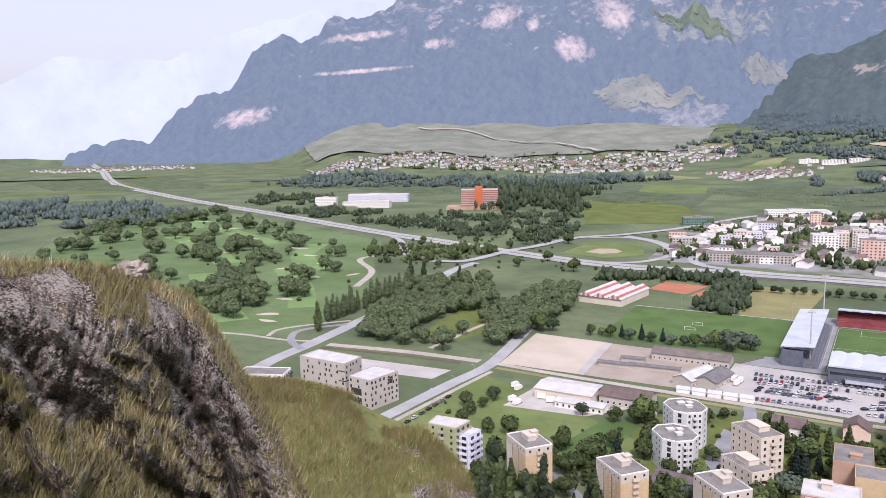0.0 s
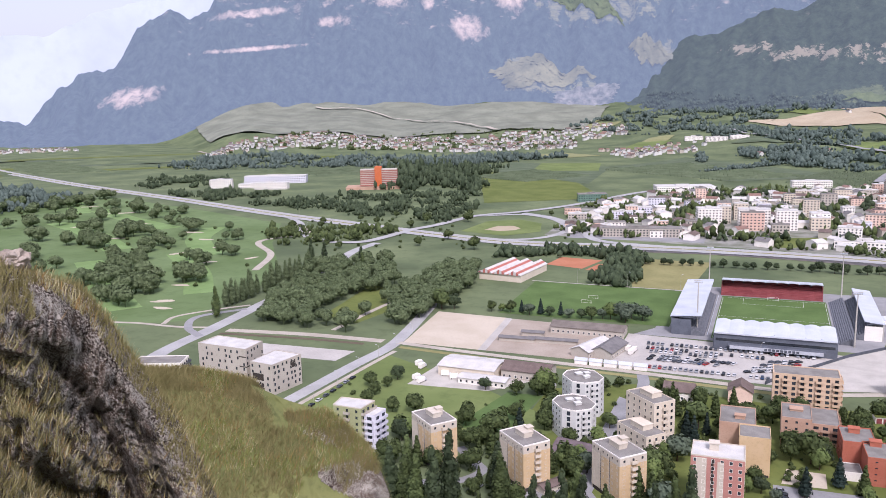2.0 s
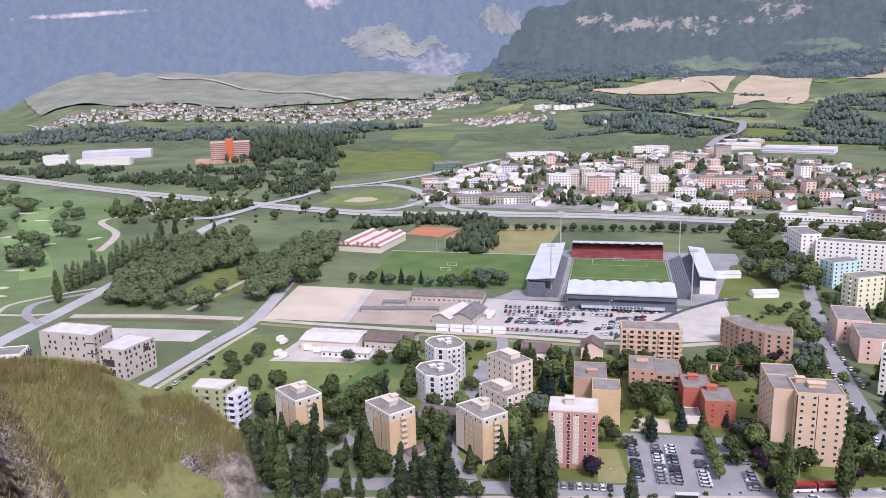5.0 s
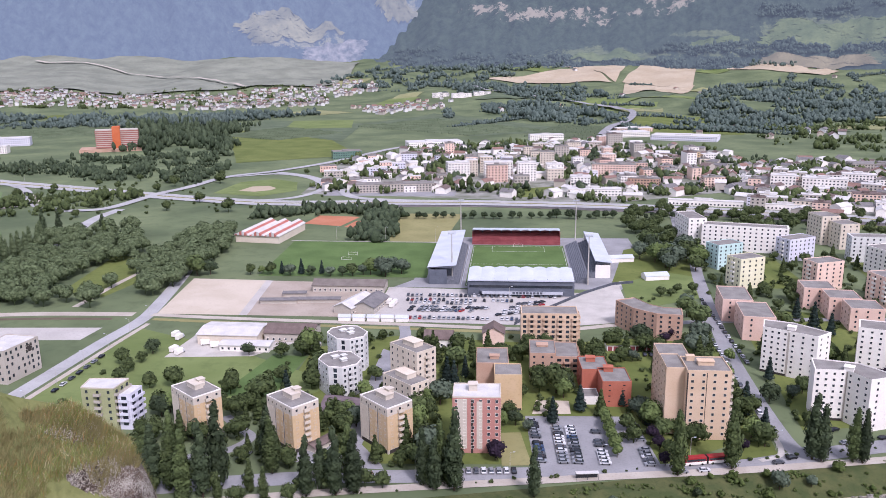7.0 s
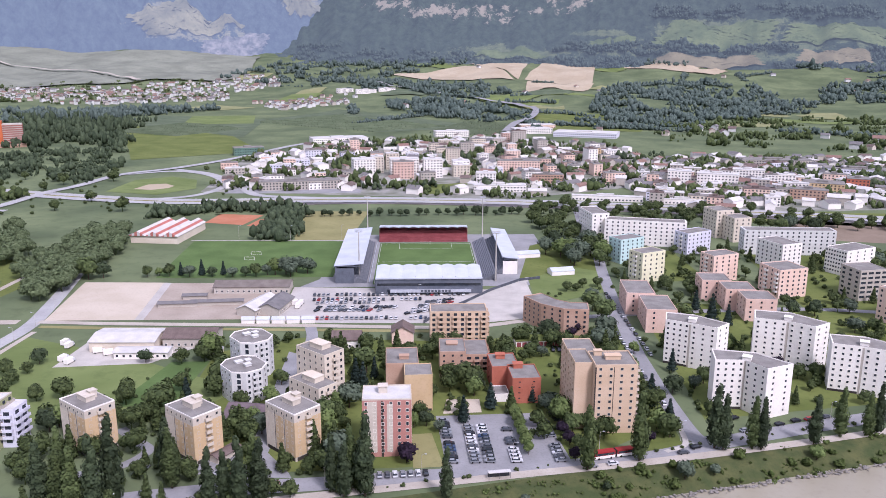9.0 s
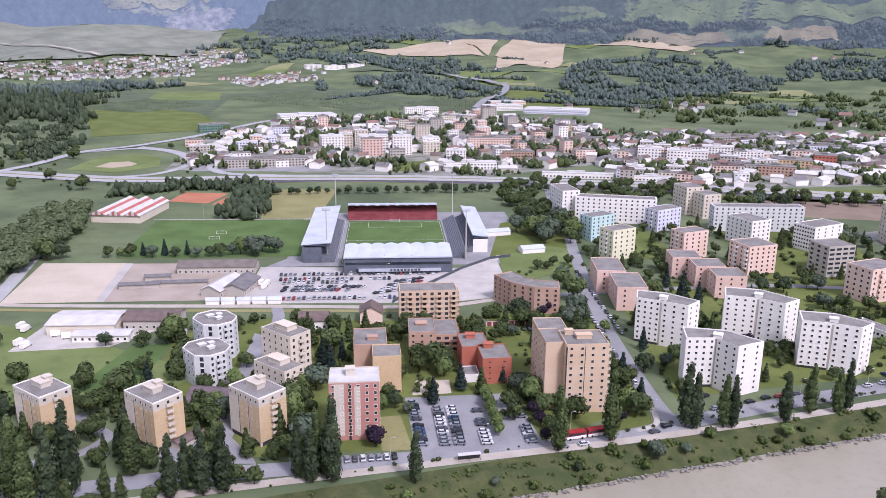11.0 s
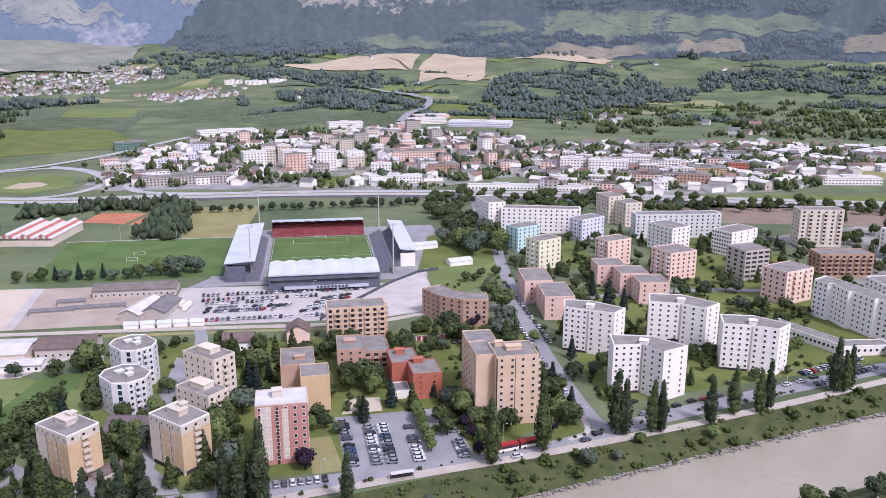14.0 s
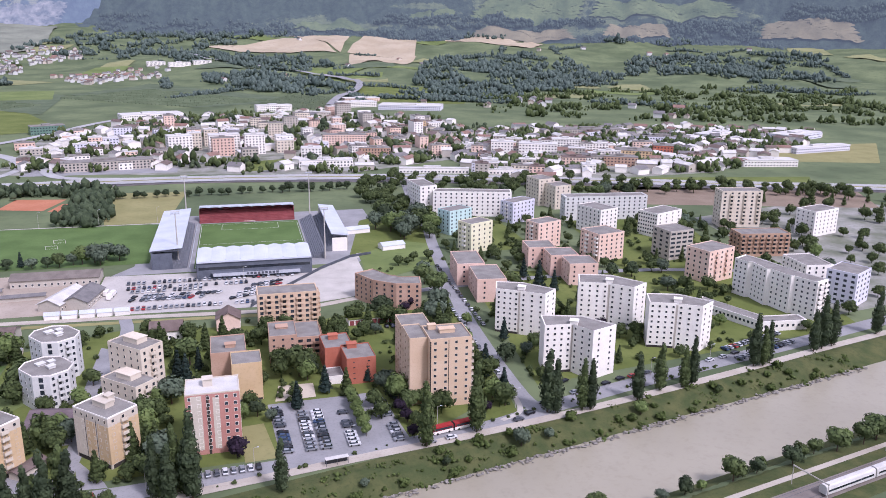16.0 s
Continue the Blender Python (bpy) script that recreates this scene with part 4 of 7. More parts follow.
ribbon("street", "grey access lane", ASPHALT, [(-117.5, 298), (-107, 287), (-101, 280.5), (-103, 273), (-110, 266), (-122, 262)], 4.5, 0.13)
ribbon("street", "grey street past the blocks", ASPHALT, [(60, 424), (110, 432), (160, 438), (230, 440), (300, 425)], 6, 0.15)
ribbon("railway", "brown railway tracks", surface("rail_ballast", "77706a", "847d77", "5f5954", scale=0.1, fine=1.5), [(-155, 775), (-39, 783), (100, 762), (280, 715), (520, 640), (760, 560)], 16, 0.3)
for k in range(4):
    d = -5 + 3.4 * k
    ribbon("rail", "steel rails", DARKMETAL, shifted([(-155, 775), (-39, 783), (100, 762), (280, 715), (520, 640), (760, 560)], d), 1.2, 0.5)

patch("loop_island", "dry grass island inside the interchange loop", PASTURE, [(-330, 850), (-270, 830), (-240, 870), (-255, 930), (-290, 955), (-325, 930)], 0.2)
patch("loop_earth", "bare tan earth inside the interchange loop", TANFIELD, [(-306, 866), (-285, 860), (-270, 872), (-268, 886), (-282, 902), (-300, 896)], 0.3)


def near_motorway(x, y, margin=24):
    """Does this place lie on the motorway or its verge?"""
    for (ax, ay), (bx, by) in zip(MW[:-1], MW[1:]):
        dx, dy = bx - ax, by - ay
        t = min(1, max(0, ((x - ax) * dx + (y - ay) * dy) / (dx * dx + dy * dy)))
        if math.hypot(x - ax - t * dx, y - ay - t * dy) < margin:
            return True
    return False


def orchard_rows(label, q, n, h):
    """Rows of low fruit trees across a four-cornered field."""
    s = Shape()
    (ax, ay), (bx, by), (cx, cy), (dx, dy) = q
    rnd = random.Random(int(ax))
    for i in range(n):
        u = (i + 0.5) / n
        p, r = Vector((ax + (bx - ax) * u, ay + (by - ay) * u)), Vector((dx + (cx - dx) * u, dy + (cy - dy) * u))
        m = max(4, int((r - p).length / 16))
        side = Vector((-(r - p).y, (r - p).x)).normalized()
        for k in range(m):
            if rnd.random() < 0.06:
                continue
            a, b = p.lerp(r, k / m), p.lerp(r, (k + 0.93) / m)
            if near_motorway(a.x, a.y):
                continue
            w2, hh = rnd.uniform(1.0, 1.6), h * rnd.uniform(0.75, 1.2)
            za, zb = gz(a.x, a.y), gz(b.x, b.y)
            c = [(a.x + e * side.x * w2, a.y + e * side.y * w2, za) for e in (-1, 1)] + [(b.x + e * side.x * w2, b.y + e * side.y * w2, zb) for e in (-1, 1)]
            ta, tb = (a.x, a.y, za + hh), (b.x, b.y, zb + hh)
            s.face([c[0], c[2], tb, ta])
            s.face([c[3], c[1], ta, tb])
            s.face([c[1], c[0], ta])
            s.face([c[2], c[3], tb])
    return tagged(part("orchard_rows", s, ORCHARD), label, "orchard", kind="stuff")


for label, q, n in (("rows of fruit trees on the valley floor", [(-330, 1700), (-80, 1500), (60, 1600), (-180, 1900)], 34), ("rows of fruit trees beside the wood", [(-560, 1500), (-420, 1420), (-330, 1560), (-480, 1680)], 22),
                    ("dark orchard rows before the village", [(-1250, 1620), (-900, 1480), (-760, 1640), (-1150, 1800)], 30), ("long orchard rows beside the motorway", [(-2300, 1480), (-1900, 1300), (-1500, 1500), (-2000, 1780)], 36),
                    ("orchard rows near the valley road", [(20, 1480), (150, 1430), (220, 1640), (100, 1720)], 18), ("vineyard rows on the slope", [(-1700, 2560), (-1100, 2720), (-1150, 3100), (-1850, 2950)], 40), ("vineyard rows on the slope", [(-1050, 2760), (-680, 2860), (-740, 3300), (-1080, 3250)], 30)):
    orchard_rows(label, q, n, 3.2)

# the river's banks
for c0, c1, nm in ((221, 240.5, "far"), (150, 190, "near")):
    s = Shape()
    cols = np.linspace(c0, c1, 9)
    for i in range(70):
        for a, b in zip(cols[:-1], cols[1:]):
            q = [by_river(-120 + 8 * i, a), by_river(-112 + 8 * i, a), by_river(-112 + 8 * i, b), by_river(-120 + 8 * i, b)]
            if min(math.hypot(p[0], p[1]) for p in q) > 195:
                s.face([(p[0], p[1], gz(p[0], p[1]) + 0.1) for p in q])
    tagged(part("river_bank", s, BANK), "rough green grass bank of the river", "bank", kind="structure")
ribbon("near_track", "pale gravel track on the near bank", PATH, [by_river(a, 169.3)[:2] for a in (150, 200, 260, 330)], 2.2, 0.2)
ribbon("near_railway", "brown ballast of the railway on the near bank", bpy.data.materials["rail_ballast"], [by_river(a, 159.5)[:2] for a in (150, 200, 260, 330)], 8.5, 0.2)
for c in (156.6, 158.0, 161.4, 162.8):
    ribbon("rail", "rusty steel rail on ballast", DARKMETAL, [by_river(a, c)[:2] for a in (150, 200, 260, 330)], 0.14, 0.4)
patch("town_ground", "pale paved ground between far apartment blocks", TOWNGROUND, [(300, 345), (470, 380), (560, 540), (500, 600), (345, 560), (330, 430)], 0.04)
patch("riding_path", "sandy path between the riding rings", GRAVEL, [(-157, 430), (-152, 430), (-158, 503), (-163, 504)], 0.09)

# ---- trees ----
def leaf_surface(name, a, b, c, per=0.22):
    m = surface(name, a, b, c, rough=0.8, scale=0.35, fine=1.6, per_thing=per, spec=0.15)
    return m


LEAF = leaf_surface("leaves_green", "3a4629", "57643c", "272f1e")
LEAF2 = leaf_surface("leaves_bright", "556538", "687746", "3f4d30")
LEAFD = leaf_surface("leaves_dark", "303b29", "445037", "20291e")
PLUM = leaf_surface("leaves_plum", "241d28", "322734", "17121b")
SPRUCE = leaf_surface("needles", "23302c", "323f38", "18221f")
GREYLEAF = leaf_surface("leaves_grey", "4a5646", "5c6856", "384236")
BARK = surface("bark", "4b4036", "5b4f43", "342c25", scale=1.5, fine=8)


def crown_mesh(name, mat, lobes, n, leaf, seed, core=0.82):
    """A crown: dark cores inside lobes (centre, radii), with n small leaf clumps over them."""
    rnd = random.Random(seed)
    s = Shape()
    total = sum(r[0] * r[2] for _, r in lobes)
    for c, r in lobes:
        bm = bmesh.new()
        bmesh.ops.create_icosphere(bm, subdivisions=1, radius=1)
        k = len(s.v)
        for v in bm.verts:
            q = core * rnd.uniform(0.82, 1.1)
            s.v.append((c[0] + v.co.x * r[0] * q, c[1] + v.co.y * r[1] * q, c[2] + v.co.z * r[2] * q))
        for f in bm.faces:
            s.f.append(tuple(k + v.index for v in f.verts))
            s.m.append(0)
        bm.free()
        for _ in range(int(n * r[0] * r[2] / total)):
            d = Vector((rnd.gauss(0, 1), rnd.gauss(0, 1), rnd.gauss(0.15, 1))).normalized()
            q = rnd.uniform(0.78, 1.1)
            p = Vector((c[0] + d.x * r[0] * q, c[1] + d.y * r[1] * q, c[2] + d.z * r[2] * q))
            size = leaf * rnd.uniform(0.6, 1.3)
            t = Vector((rnd.gauss(0, 1), rnd.gauss(0, 1), rnd.gauss(0, 1))).normalized()
            u = t.cross(d).normalized() * size
            w_ = d.cross(u).normalized() * size * rnd.uniform(0.6, 1.0) + d * size * rnd.uniform(-0.4, 0.5)
            s.face([p - u, p - w_ * 0.8, p + u, p + w_])
    return s.mesh(name, mat)


def trunk_mesh(h, r, limbs, seed, spread):
    rnd = random.Random(seed)
    s = Shape()
    s.tube((0, 0, -0.4), (0, 0, h * 0.55), r, r * 0.7)
    s.tube((0, 0, h * 0.55), (rnd.uniform(-0.3, 0.3), rnd.uniform(-0.3, 0.3), h), r * 0.7, r * 0.25)
    for i in range(limbs):
        a = 2 * math.pi * i / limbs + rnd.uniform(-0.4, 0.4)
        z = h * rnd.uniform(0.35, 0.7)
        s.tube((0, 0, z), (spread * math.cos(a), spread * math.sin(a), z + h * 0.25), r * 0.4, r * 0.12, 5)
    return s.mesh("trunk", BARK)


def round_lobes(w_, h, z0, k, seed):
    rnd = random.Random(seed)
    out = [((0, 0, z0 + h * 0.5), (w_ * 0.36, w_ * 0.36, h * 0.46))]
    for i in range(k):
        a = 2 * math.pi * i / k + rnd.uniform(-0.4, 0.4)
        d = w_ * rnd.uniform(0.22, 0.3)
        q = w_ * rnd.uniform(0.2, 0.27)
        out.append(((d * math.cos(a), d * math.sin(a), z0 + h * rnd.uniform(0.28, 0.68)), (q, q, h * rnd.uniform(0.24, 0.34))))
    return out


def tall_lobes(w_, h, z0, seed):
    rnd = random.Random(seed)
    out = []
    for i in range(6):
        u = i / 5
        r = w_ * 0.5 * (0.75 + 0.35 * math.sin(math.pi * min(1, u * 1.25 + 0.1)) - 0.62 * max(0, u - 0.45))
        out.append(((rnd.uniform(-0.35, 0.35), rnd.uniform(-0.35, 0.35), z0 + h * (0.12 + 0.78 * u)), (r, r, h * 0.15)))
    return out


def cone_lobes(w_, h, z0):
    return [((0, 0, z0 + h * (0.08 + 0.14 * i)), (w_ * 0.5 * (1 - i / 7.2), w_ * 0.5 * (1 - i / 7.2), h * 0.1)) for i in range(7)]


PROTO = {}


def proto(kind, label, mat, lobes, n, leaf, h, r, limbs, spread, seed):
    t = thing("tree", label, "tree", Matrix.Translation((0, -400, -300)))
    part("trunk", trunk_mesh(h, r, limbs, seed, spread), None, t)
    part("crown", crown_mesh("crown", mat, lobes, n, leaf, seed), None, t)
    PROTO.setdefault(kind, []).append(t)
    return t


for i in range(3):
    proto("round", "broad green leafy tree", (LEAF, LEAFD, LEAF2)[i], round_lobes(9, 7.5, 2, 6, i), 560, 0.62, 7.5, 0.28, 5, 2.6, i)
    proto("poplar", "tall narrow dark green poplar tree", (LEAFD, LEAF, LEAFD)[i], tall_lobes(5.4, 17.5, 1.0, 20 + i), 1500, 0.42, 13, 0.3, 6, 0.9, 20 + i)
proto("round", "broad grey-green willow tree", GREYLEAF, round_lobes(10, 8, 1.5, 7, 9), 560, 0.62, 7, 0.3, 5, 2.8, 9)
proto("bright", "fresh green young leafy tree", LEAF2, round_lobes(6, 6, 1.6, 5, 12), 460, 0.45, 5.5, 0.16, 5, 1.6, 12)
proto("plum", "dark purple-leaved plum tree", PLUM, round_lobes(7, 6, 1.4, 6, 13), 520, 0.45, 5.5, 0.2, 5, 1.9, 13)
proto("spruce", "dark green conical spruce tree", SPRUCE, cone_lobes(6.5, 13, 1.0), 620, 0.55, 12, 0.25, 6, 1.6, 14)
proto("bush", "low rounded green bush", LEAF, round_lobes(3.6, 2.6, 0.0, 5, 15), 150, 0.36, 1.6, 0.08, 5, 0.9, 15)
proto("bush", "low rounded dark bush", LEAFD, round_lobes(3.2, 2.4, 0.0, 5, 16), 150, 0.36, 1.5, 0.08, 5, 0.8, 16)
TREE_AT = random.Random(77)


def plant(kind, x, y, size=1.0, which=None, tall=1.0, z=None):
    opts = PROTO[kind]
    src = opts[which % len(opts)] if which is not None else TREE_AT.choice(opts)
    z = (gz(x, y)) if z is None else z
    k = size * TREE_AT.uniform(0.88, 1.14)
    t = copy_thing(src, Matrix.LocRotScale((x, y, z), Euler((0, 0, TREE_AT.uniform(0, 6.28))), (k, k, k * tall * TREE_AT.uniform(0.92, 1.1))))
    return t


def clear(x, y, margin):
    """Is this place free of houses and roads?"""
    return all((x - a) ** 2 + (y - b) ** 2 > (0.82 * r + margin) ** 2 for a, b, r in FREE) and all((x - a) ** 2 + (y - b) ** 2 > (r + margin) ** 2 for a, b, r in ROADS)


def inside(x, y, poly):
    hit = False
    for (ax, ay), (bx, by) in zip(poly, poly[1:] + poly[:1]):
        if (ay > y) != (by > y) and x < (bx - ax) * (y - ay) / (by - ay) + ax:
            hit = not hit
    return hit


def spots(poly, n, seed, gap=0.0):
    rnd, out, cells = random.Random(seed), [], {}
    x0, x1 = min(p[0] for p in poly), max(p[0] for p in poly)
    y0, y1 = min(p[1] for p in poly), max(p[1] for p in poly)
    for _ in range(n * 12):
        x, y = rnd.uniform(x0, x1), rnd.uniform(y0, y1)
        if not inside(x, y, poly):
            continue
        if gap:
            i, j = int(x // gap), int(y // gap)
            if any((x - a) ** 2 + (y - b) ** 2 < gap * gap for di in (-1, 0, 1) for dj in (-1, 0, 1) for a, b in cells.get((i + di, j + dj), ())):
                continue
            cells.setdefault((i, j), []).append((x, y))
        out.append((x, y))
        if len(out) == n:
            break
    return out


BLOB = []
for i in range(8):
    bm = bmesh.new()
    bmesh.ops.create_icosphere(bm, subdivisions=2, radius=1)
    rnd = random.Random(i)
    bm.verts.ensure_lookup_table()
    BLOB.append((np.array([tuple(v.co * rnd.uniform(0.55, 1.25)) for v in bm.verts]), np.array([v.index for f in bm.faces for v in f.verts])))
    bm.free()


SMALL = []
for i in range(10):
    bm = bmesh.new()
    bmesh.ops.create_icosphere(bm, subdivisions=1, radius=1)
    rnd = random.Random(40 + i)
    bm.verts.ensure_lookup_table()
    SMALL.append((np.array([tuple(v.co * rnd.uniform(0.6, 1.3)) for v in bm.verts]), np.array([v.index for f in bm.faces for v in f.verts])))
    bm.free()


def woods(name, label, mat, places, size, seed, tall=1.0):
    """Far woods: many ragged crowns in one mesh."""
    rnd = random.Random(seed)
    V, L, k = [], [], 0
    for x, y, *up in places:
        if len(places) > 150 and noise.noise((x * 0.009, y * 0.009, seed)) < -0.22:
            continue
        z = up[0] if up else gz(x, y)
        big = rnd.uniform(0.6, 1.25) * rnd.choice((0.7, 1, 1, 1.2))
        for _ in range(rnd.choice((7, 9, 12))):
            co, fs = rnd.choice(SMALL)
            s = size * rnd.uniform(0.22, 0.6) * big
            a = rnd.uniform(0, 6.28)
            c, d = math.cos(a), math.sin(a)
            up = tall * rnd.uniform(0.7, 1.3)
            ox, oy, oz = rnd.gauss(0, 0.42) * size, rnd.gauss(0, 0.42) * size, s * rnd.uniform(0.4, 0.9) * up
            V.append(np.stack([x + ox + s * 0.5 * (c * co[:, 0] - d * co[:, 1]), y + oy + s * 0.5 * (d * co[:, 0] + c * co[:, 1]), z + oz + s * 0.58 * up * co[:, 2]], -1))
            L.append(fs + k)
            k += len(co)
    L = np.concatenate(L)
    me = fast_mesh(name, np.concatenate(V), L, np.full(len(L) // 3, 3), mat)
    return tagged(new(name, me), label, "woods", kind="stuff")


def wood_surface(name, a, b, haze=0.0):
    """Foliage whose crowns differ one by one; haze is the strength of an emission painted as distance haze."""
    m = bpy.data.materials.new(name)
    m.use_nodes = True
    n, l = m.node_tree.nodes, m.node_tree.links
    p = n["Principled BSDF"]
    p.inputs["Roughness"].default_value, p.inputs["Specular IOR Level"].default_value = 0.85, 0.1
    g = n.new("ShaderNodeNewGeometry")
    t = n.new("ShaderNodeTexNoise")
    t.inputs["Scale"].default_value, t.inputs["Detail"].default_value = 0.45, 5
    l.new(g.outputs["Position"], t.inputs["Vector"])
    add = n.new("ShaderNodeMath")
    add.operation = "MULTIPLY_ADD"
    add.inputs[1].default_value = 0.55
    l.new(g.outputs["Random Per Island"], add.inputs[0])
    sub = n.new("ShaderNodeMath")
    sub.operation = "MULTIPLY_ADD"
    sub.inputs[1].default_value, sub.inputs[2].default_value = 1.1, -0.35
    l.new(t.outputs["Fac"], sub.inputs[0])
    l.new(sub.outputs[0], add.inputs[2])
    r = n.new("ShaderNodeValToRGB")
    r.color_ramp.elements[0].color, r.color_ramp.elements[1].color = (*rgb(a), 1), (*rgb(b), 1)
    l.new(add.outputs[0], r.inputs["Fac"])
    l.new(r.outputs["Color"], p.inputs["Base Color"])
    bp = n.new("ShaderNodeBump")
    bp.inputs["Distance"].default_value = 1.0
    l.new(t.outputs["Fac"], bp.inputs["Height"])
    l.new(bp.outputs["Normal"], p.inputs["Normal"])
    # Grey-blue emission in place of the haze before far crowns.
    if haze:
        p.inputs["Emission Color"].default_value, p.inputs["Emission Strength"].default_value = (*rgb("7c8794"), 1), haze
    return m


WOOD = wood_surface("wood_crowns", "2d3821", "5c6841")
# Paler, greyer leaves than WOOD: the distance haze is mixed into the colour.
WOODHAZE = wood_surface("hazed_far_wood_crowns", "394640", "65726a")
WOODH = wood_surface("park_wood_crowns", "2a3526", "525e46")
WL = [(-1187, 704), (-1621, 967), (-1560, 1060), (-1300, 1090), (-1060, 985), (-1031, 940), (-1034, 840)]
woods("valley_wood", "dense dark wood on the valley floor", WOODHAZE, spots(WL, 420, 1), 17, 1)
WH = [(-1268, 1294), (-1142, 1415), (-792, 1208), (-439, 1196), (-348, 929), (-419, 898), (-633, 964), (-962, 1093)]
woods("hospital_wood", "dense wood below the hospital", WOODH, [p for p in spots(WH, 620, 2) if not (-1010 < p[0] < -560 and 1150 < p[1] < 1400)], 12, 2)
woods("hospital_wood", "dense wood beside the hospital", WOODH, spots([(-640, 1240), (-450, 1230), (-560, 1720), (-900, 1900), (-720, 1400)], 300, 3), 17, 3, 1.4)
woods("far_wood", "low line of woods before the village", WOODHAZE, spots([(-1480, 1680), (-1350, 1560), (-850, 1700), (-560, 1900), (-500, 2080), (-1200, 2020), (-1600, 1960)], 420, 4), 20, 4)
woods("foothill_wood", "wooded strip at the foot of the slope", WOODHAZE, spots([(-84, 2178), (175, 2130), (240, 1800), (160, 1660), (-52, 1980)], 200, 5), 20, 5)
woods("foothill_wood", "wooded strip below the tan fields", WOODHAZE, spots([(-260, 2500), (60, 2360), (330, 2420), (280, 2800), (-120, 2960)], 260, 6), 22, 6)
woods("foothill_wood", "broad wood across the slope", WOODHAZE, spots([(440, 2020), (700, 2900), (1125, 2691), (992, 1971), (655, 1800), (424, 1678)], 640, 7), 21, 7)
woods("foothill_wood", "broad wood across the slope", WOODHAZE, spots([(1062, 2081), (1433, 2820), (1871, 2320), (1497, 1844)], 420, 8), 23, 8)
woods("foothill_wood", "wood high on the slope", WOODHAZE, spots([(1431, 3440), (1468, 2985), (2308, 2879), (2587, 3240), (1866, 3695)], 420, 9), 27, 9)
woods("foothill_wood", "hedges and woods on the slope", WOODHAZE, spots([(-700, 2900), (-330, 2560), (-90, 3150), (300, 3560), (-100, 3900), (-600, 3500)], 300, 10), 24, 10)
woods("foothill_wood", "hedges and woods on the slope", WOODHAZE, spots([(620, 3560), (1000, 3250), (1500, 3450), (900, 4000)], 200, 11), 26, 11)
# Crowns with painted haze, to sit on the hazed foothill.
HILLWOOD = wood_surface("hazed_hill_wood_crowns", "2a3531", "4a564c", 0.26)
for i, (quad, n) in enumerate(((((-9, -1.3), (4, -1.3), (4, -0.2), (-8, 0.6)), 240), (((4, -1.3), (16, -1.2), (16, -0.5), (4, -0.5)), 220), (((9, 0.1), (16, -0.1), (16, 0.5), (10, 0.5)), 110), (((24, -1.3), (37, -1.4), (36, -0.9), (24, -0.9)), 230),
                              (((29.5, -0.7), (35, -0.6), (35, 0.5), (29.5, 0.3)), 180), (((36.5, 0.5), (42, 0.5), (42, 1.3), (36.5, 1.3)), 120), (((16, 2.1), (34, 1.9), (34, 2.6), (16, 2.8)), 260), (((15, -0.1), (25, -0.1), (25, 0.25), (15, 0.6)), 120))):
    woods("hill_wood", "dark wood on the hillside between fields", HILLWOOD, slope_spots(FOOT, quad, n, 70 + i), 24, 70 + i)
woods("valley_trees", "scattered trees on the valley meadows", WOOD, spots([(420, 1300), (1000, 1000), (1450, 1700), (900, 1900), (430, 1640)], 420, 12), 15, 12)
woods("valley_trees", "scattered trees among houses", WOOD, spots([(-1700, 2080), (-1650, 2560), (-640, 2800), (-540, 2360), (-900, 2200)], 520, 13), 11, 13)
woods("town_trees", "trees between the far town houses", WOOD, spots([(-230, 860), (100, 800), (290, 900), (330, 1240), (130, 1400), (-120, 1320), (-240, 1120)], 430, 14, 7), 12, 14)
woods("town_trees", "trees between the old town houses", WOOD, spots([(240, 720), (480, 740), (640, 830), (800, 1000), (380, 1120), (220, 960)], 470, 15, 7), 12, 15)
woods("town_trees", "dark trees among the far town", WOODH, spots([(-200, 870), (100, 815), (300, 900), (620, 830), (800, 1000), (380, 1120), (130, 1380), (-120, 1300)], 148, 90, 10), 13, 90)
woods("road_trees", "trees along the interchange", WOOD, spots([(-560, 800), (-480, 700), (-400, 760), (-400, 830), (-480, 850)], 60, 16), 11, 16)
woods("road_trees", "dark trees round the tennis courts", WOODH, spots([(-250, 700), (-195, 760), (-110, 755), (-100, 625), (-122, 625), (-130, 735), (-190, 738)], 110, 17, 5), 12, 17)

for i in range(26):
    a, r, turn = radians(SLOPES.uniform(-12, 44)), SLOPES.uniform(1500, 3400), SLOPES.uniform(0, 3.1)
    x, y, m_ = r * math.sin(a), r * math.cos(a), SLOPES.randint(12, 34)
    woods("hedge", "hedge of trees between fields", WOODHAZE, [(x + 9 * q * math.cos(turn), y + 9 * q * math.sin(turn)) for q in range(m_)], 13, 50 + i)


BELT = wood_surface("belt_crowns", "404d33", "717e5b")
GROVE = random.Random(31)


ARRAYS = {}


def mesh_arrays(me):
    if me.name not in ARRAYS:
        co, loops, sizes = np.empty(len(me.vertices) * 3), np.empty(len(me.loops), np.int32), np.empty(len(me.polygons), np.int32)
        me.vertices.foreach_get("co", co)
        me.loops.foreach_get("vertex_index", loops)
        me.polygons.foreach_get("loop_total", sizes)
        ARRAYS[me.name] = (co.reshape(-1, 3), loops, sizes)
    return ARRAYS[me.name]


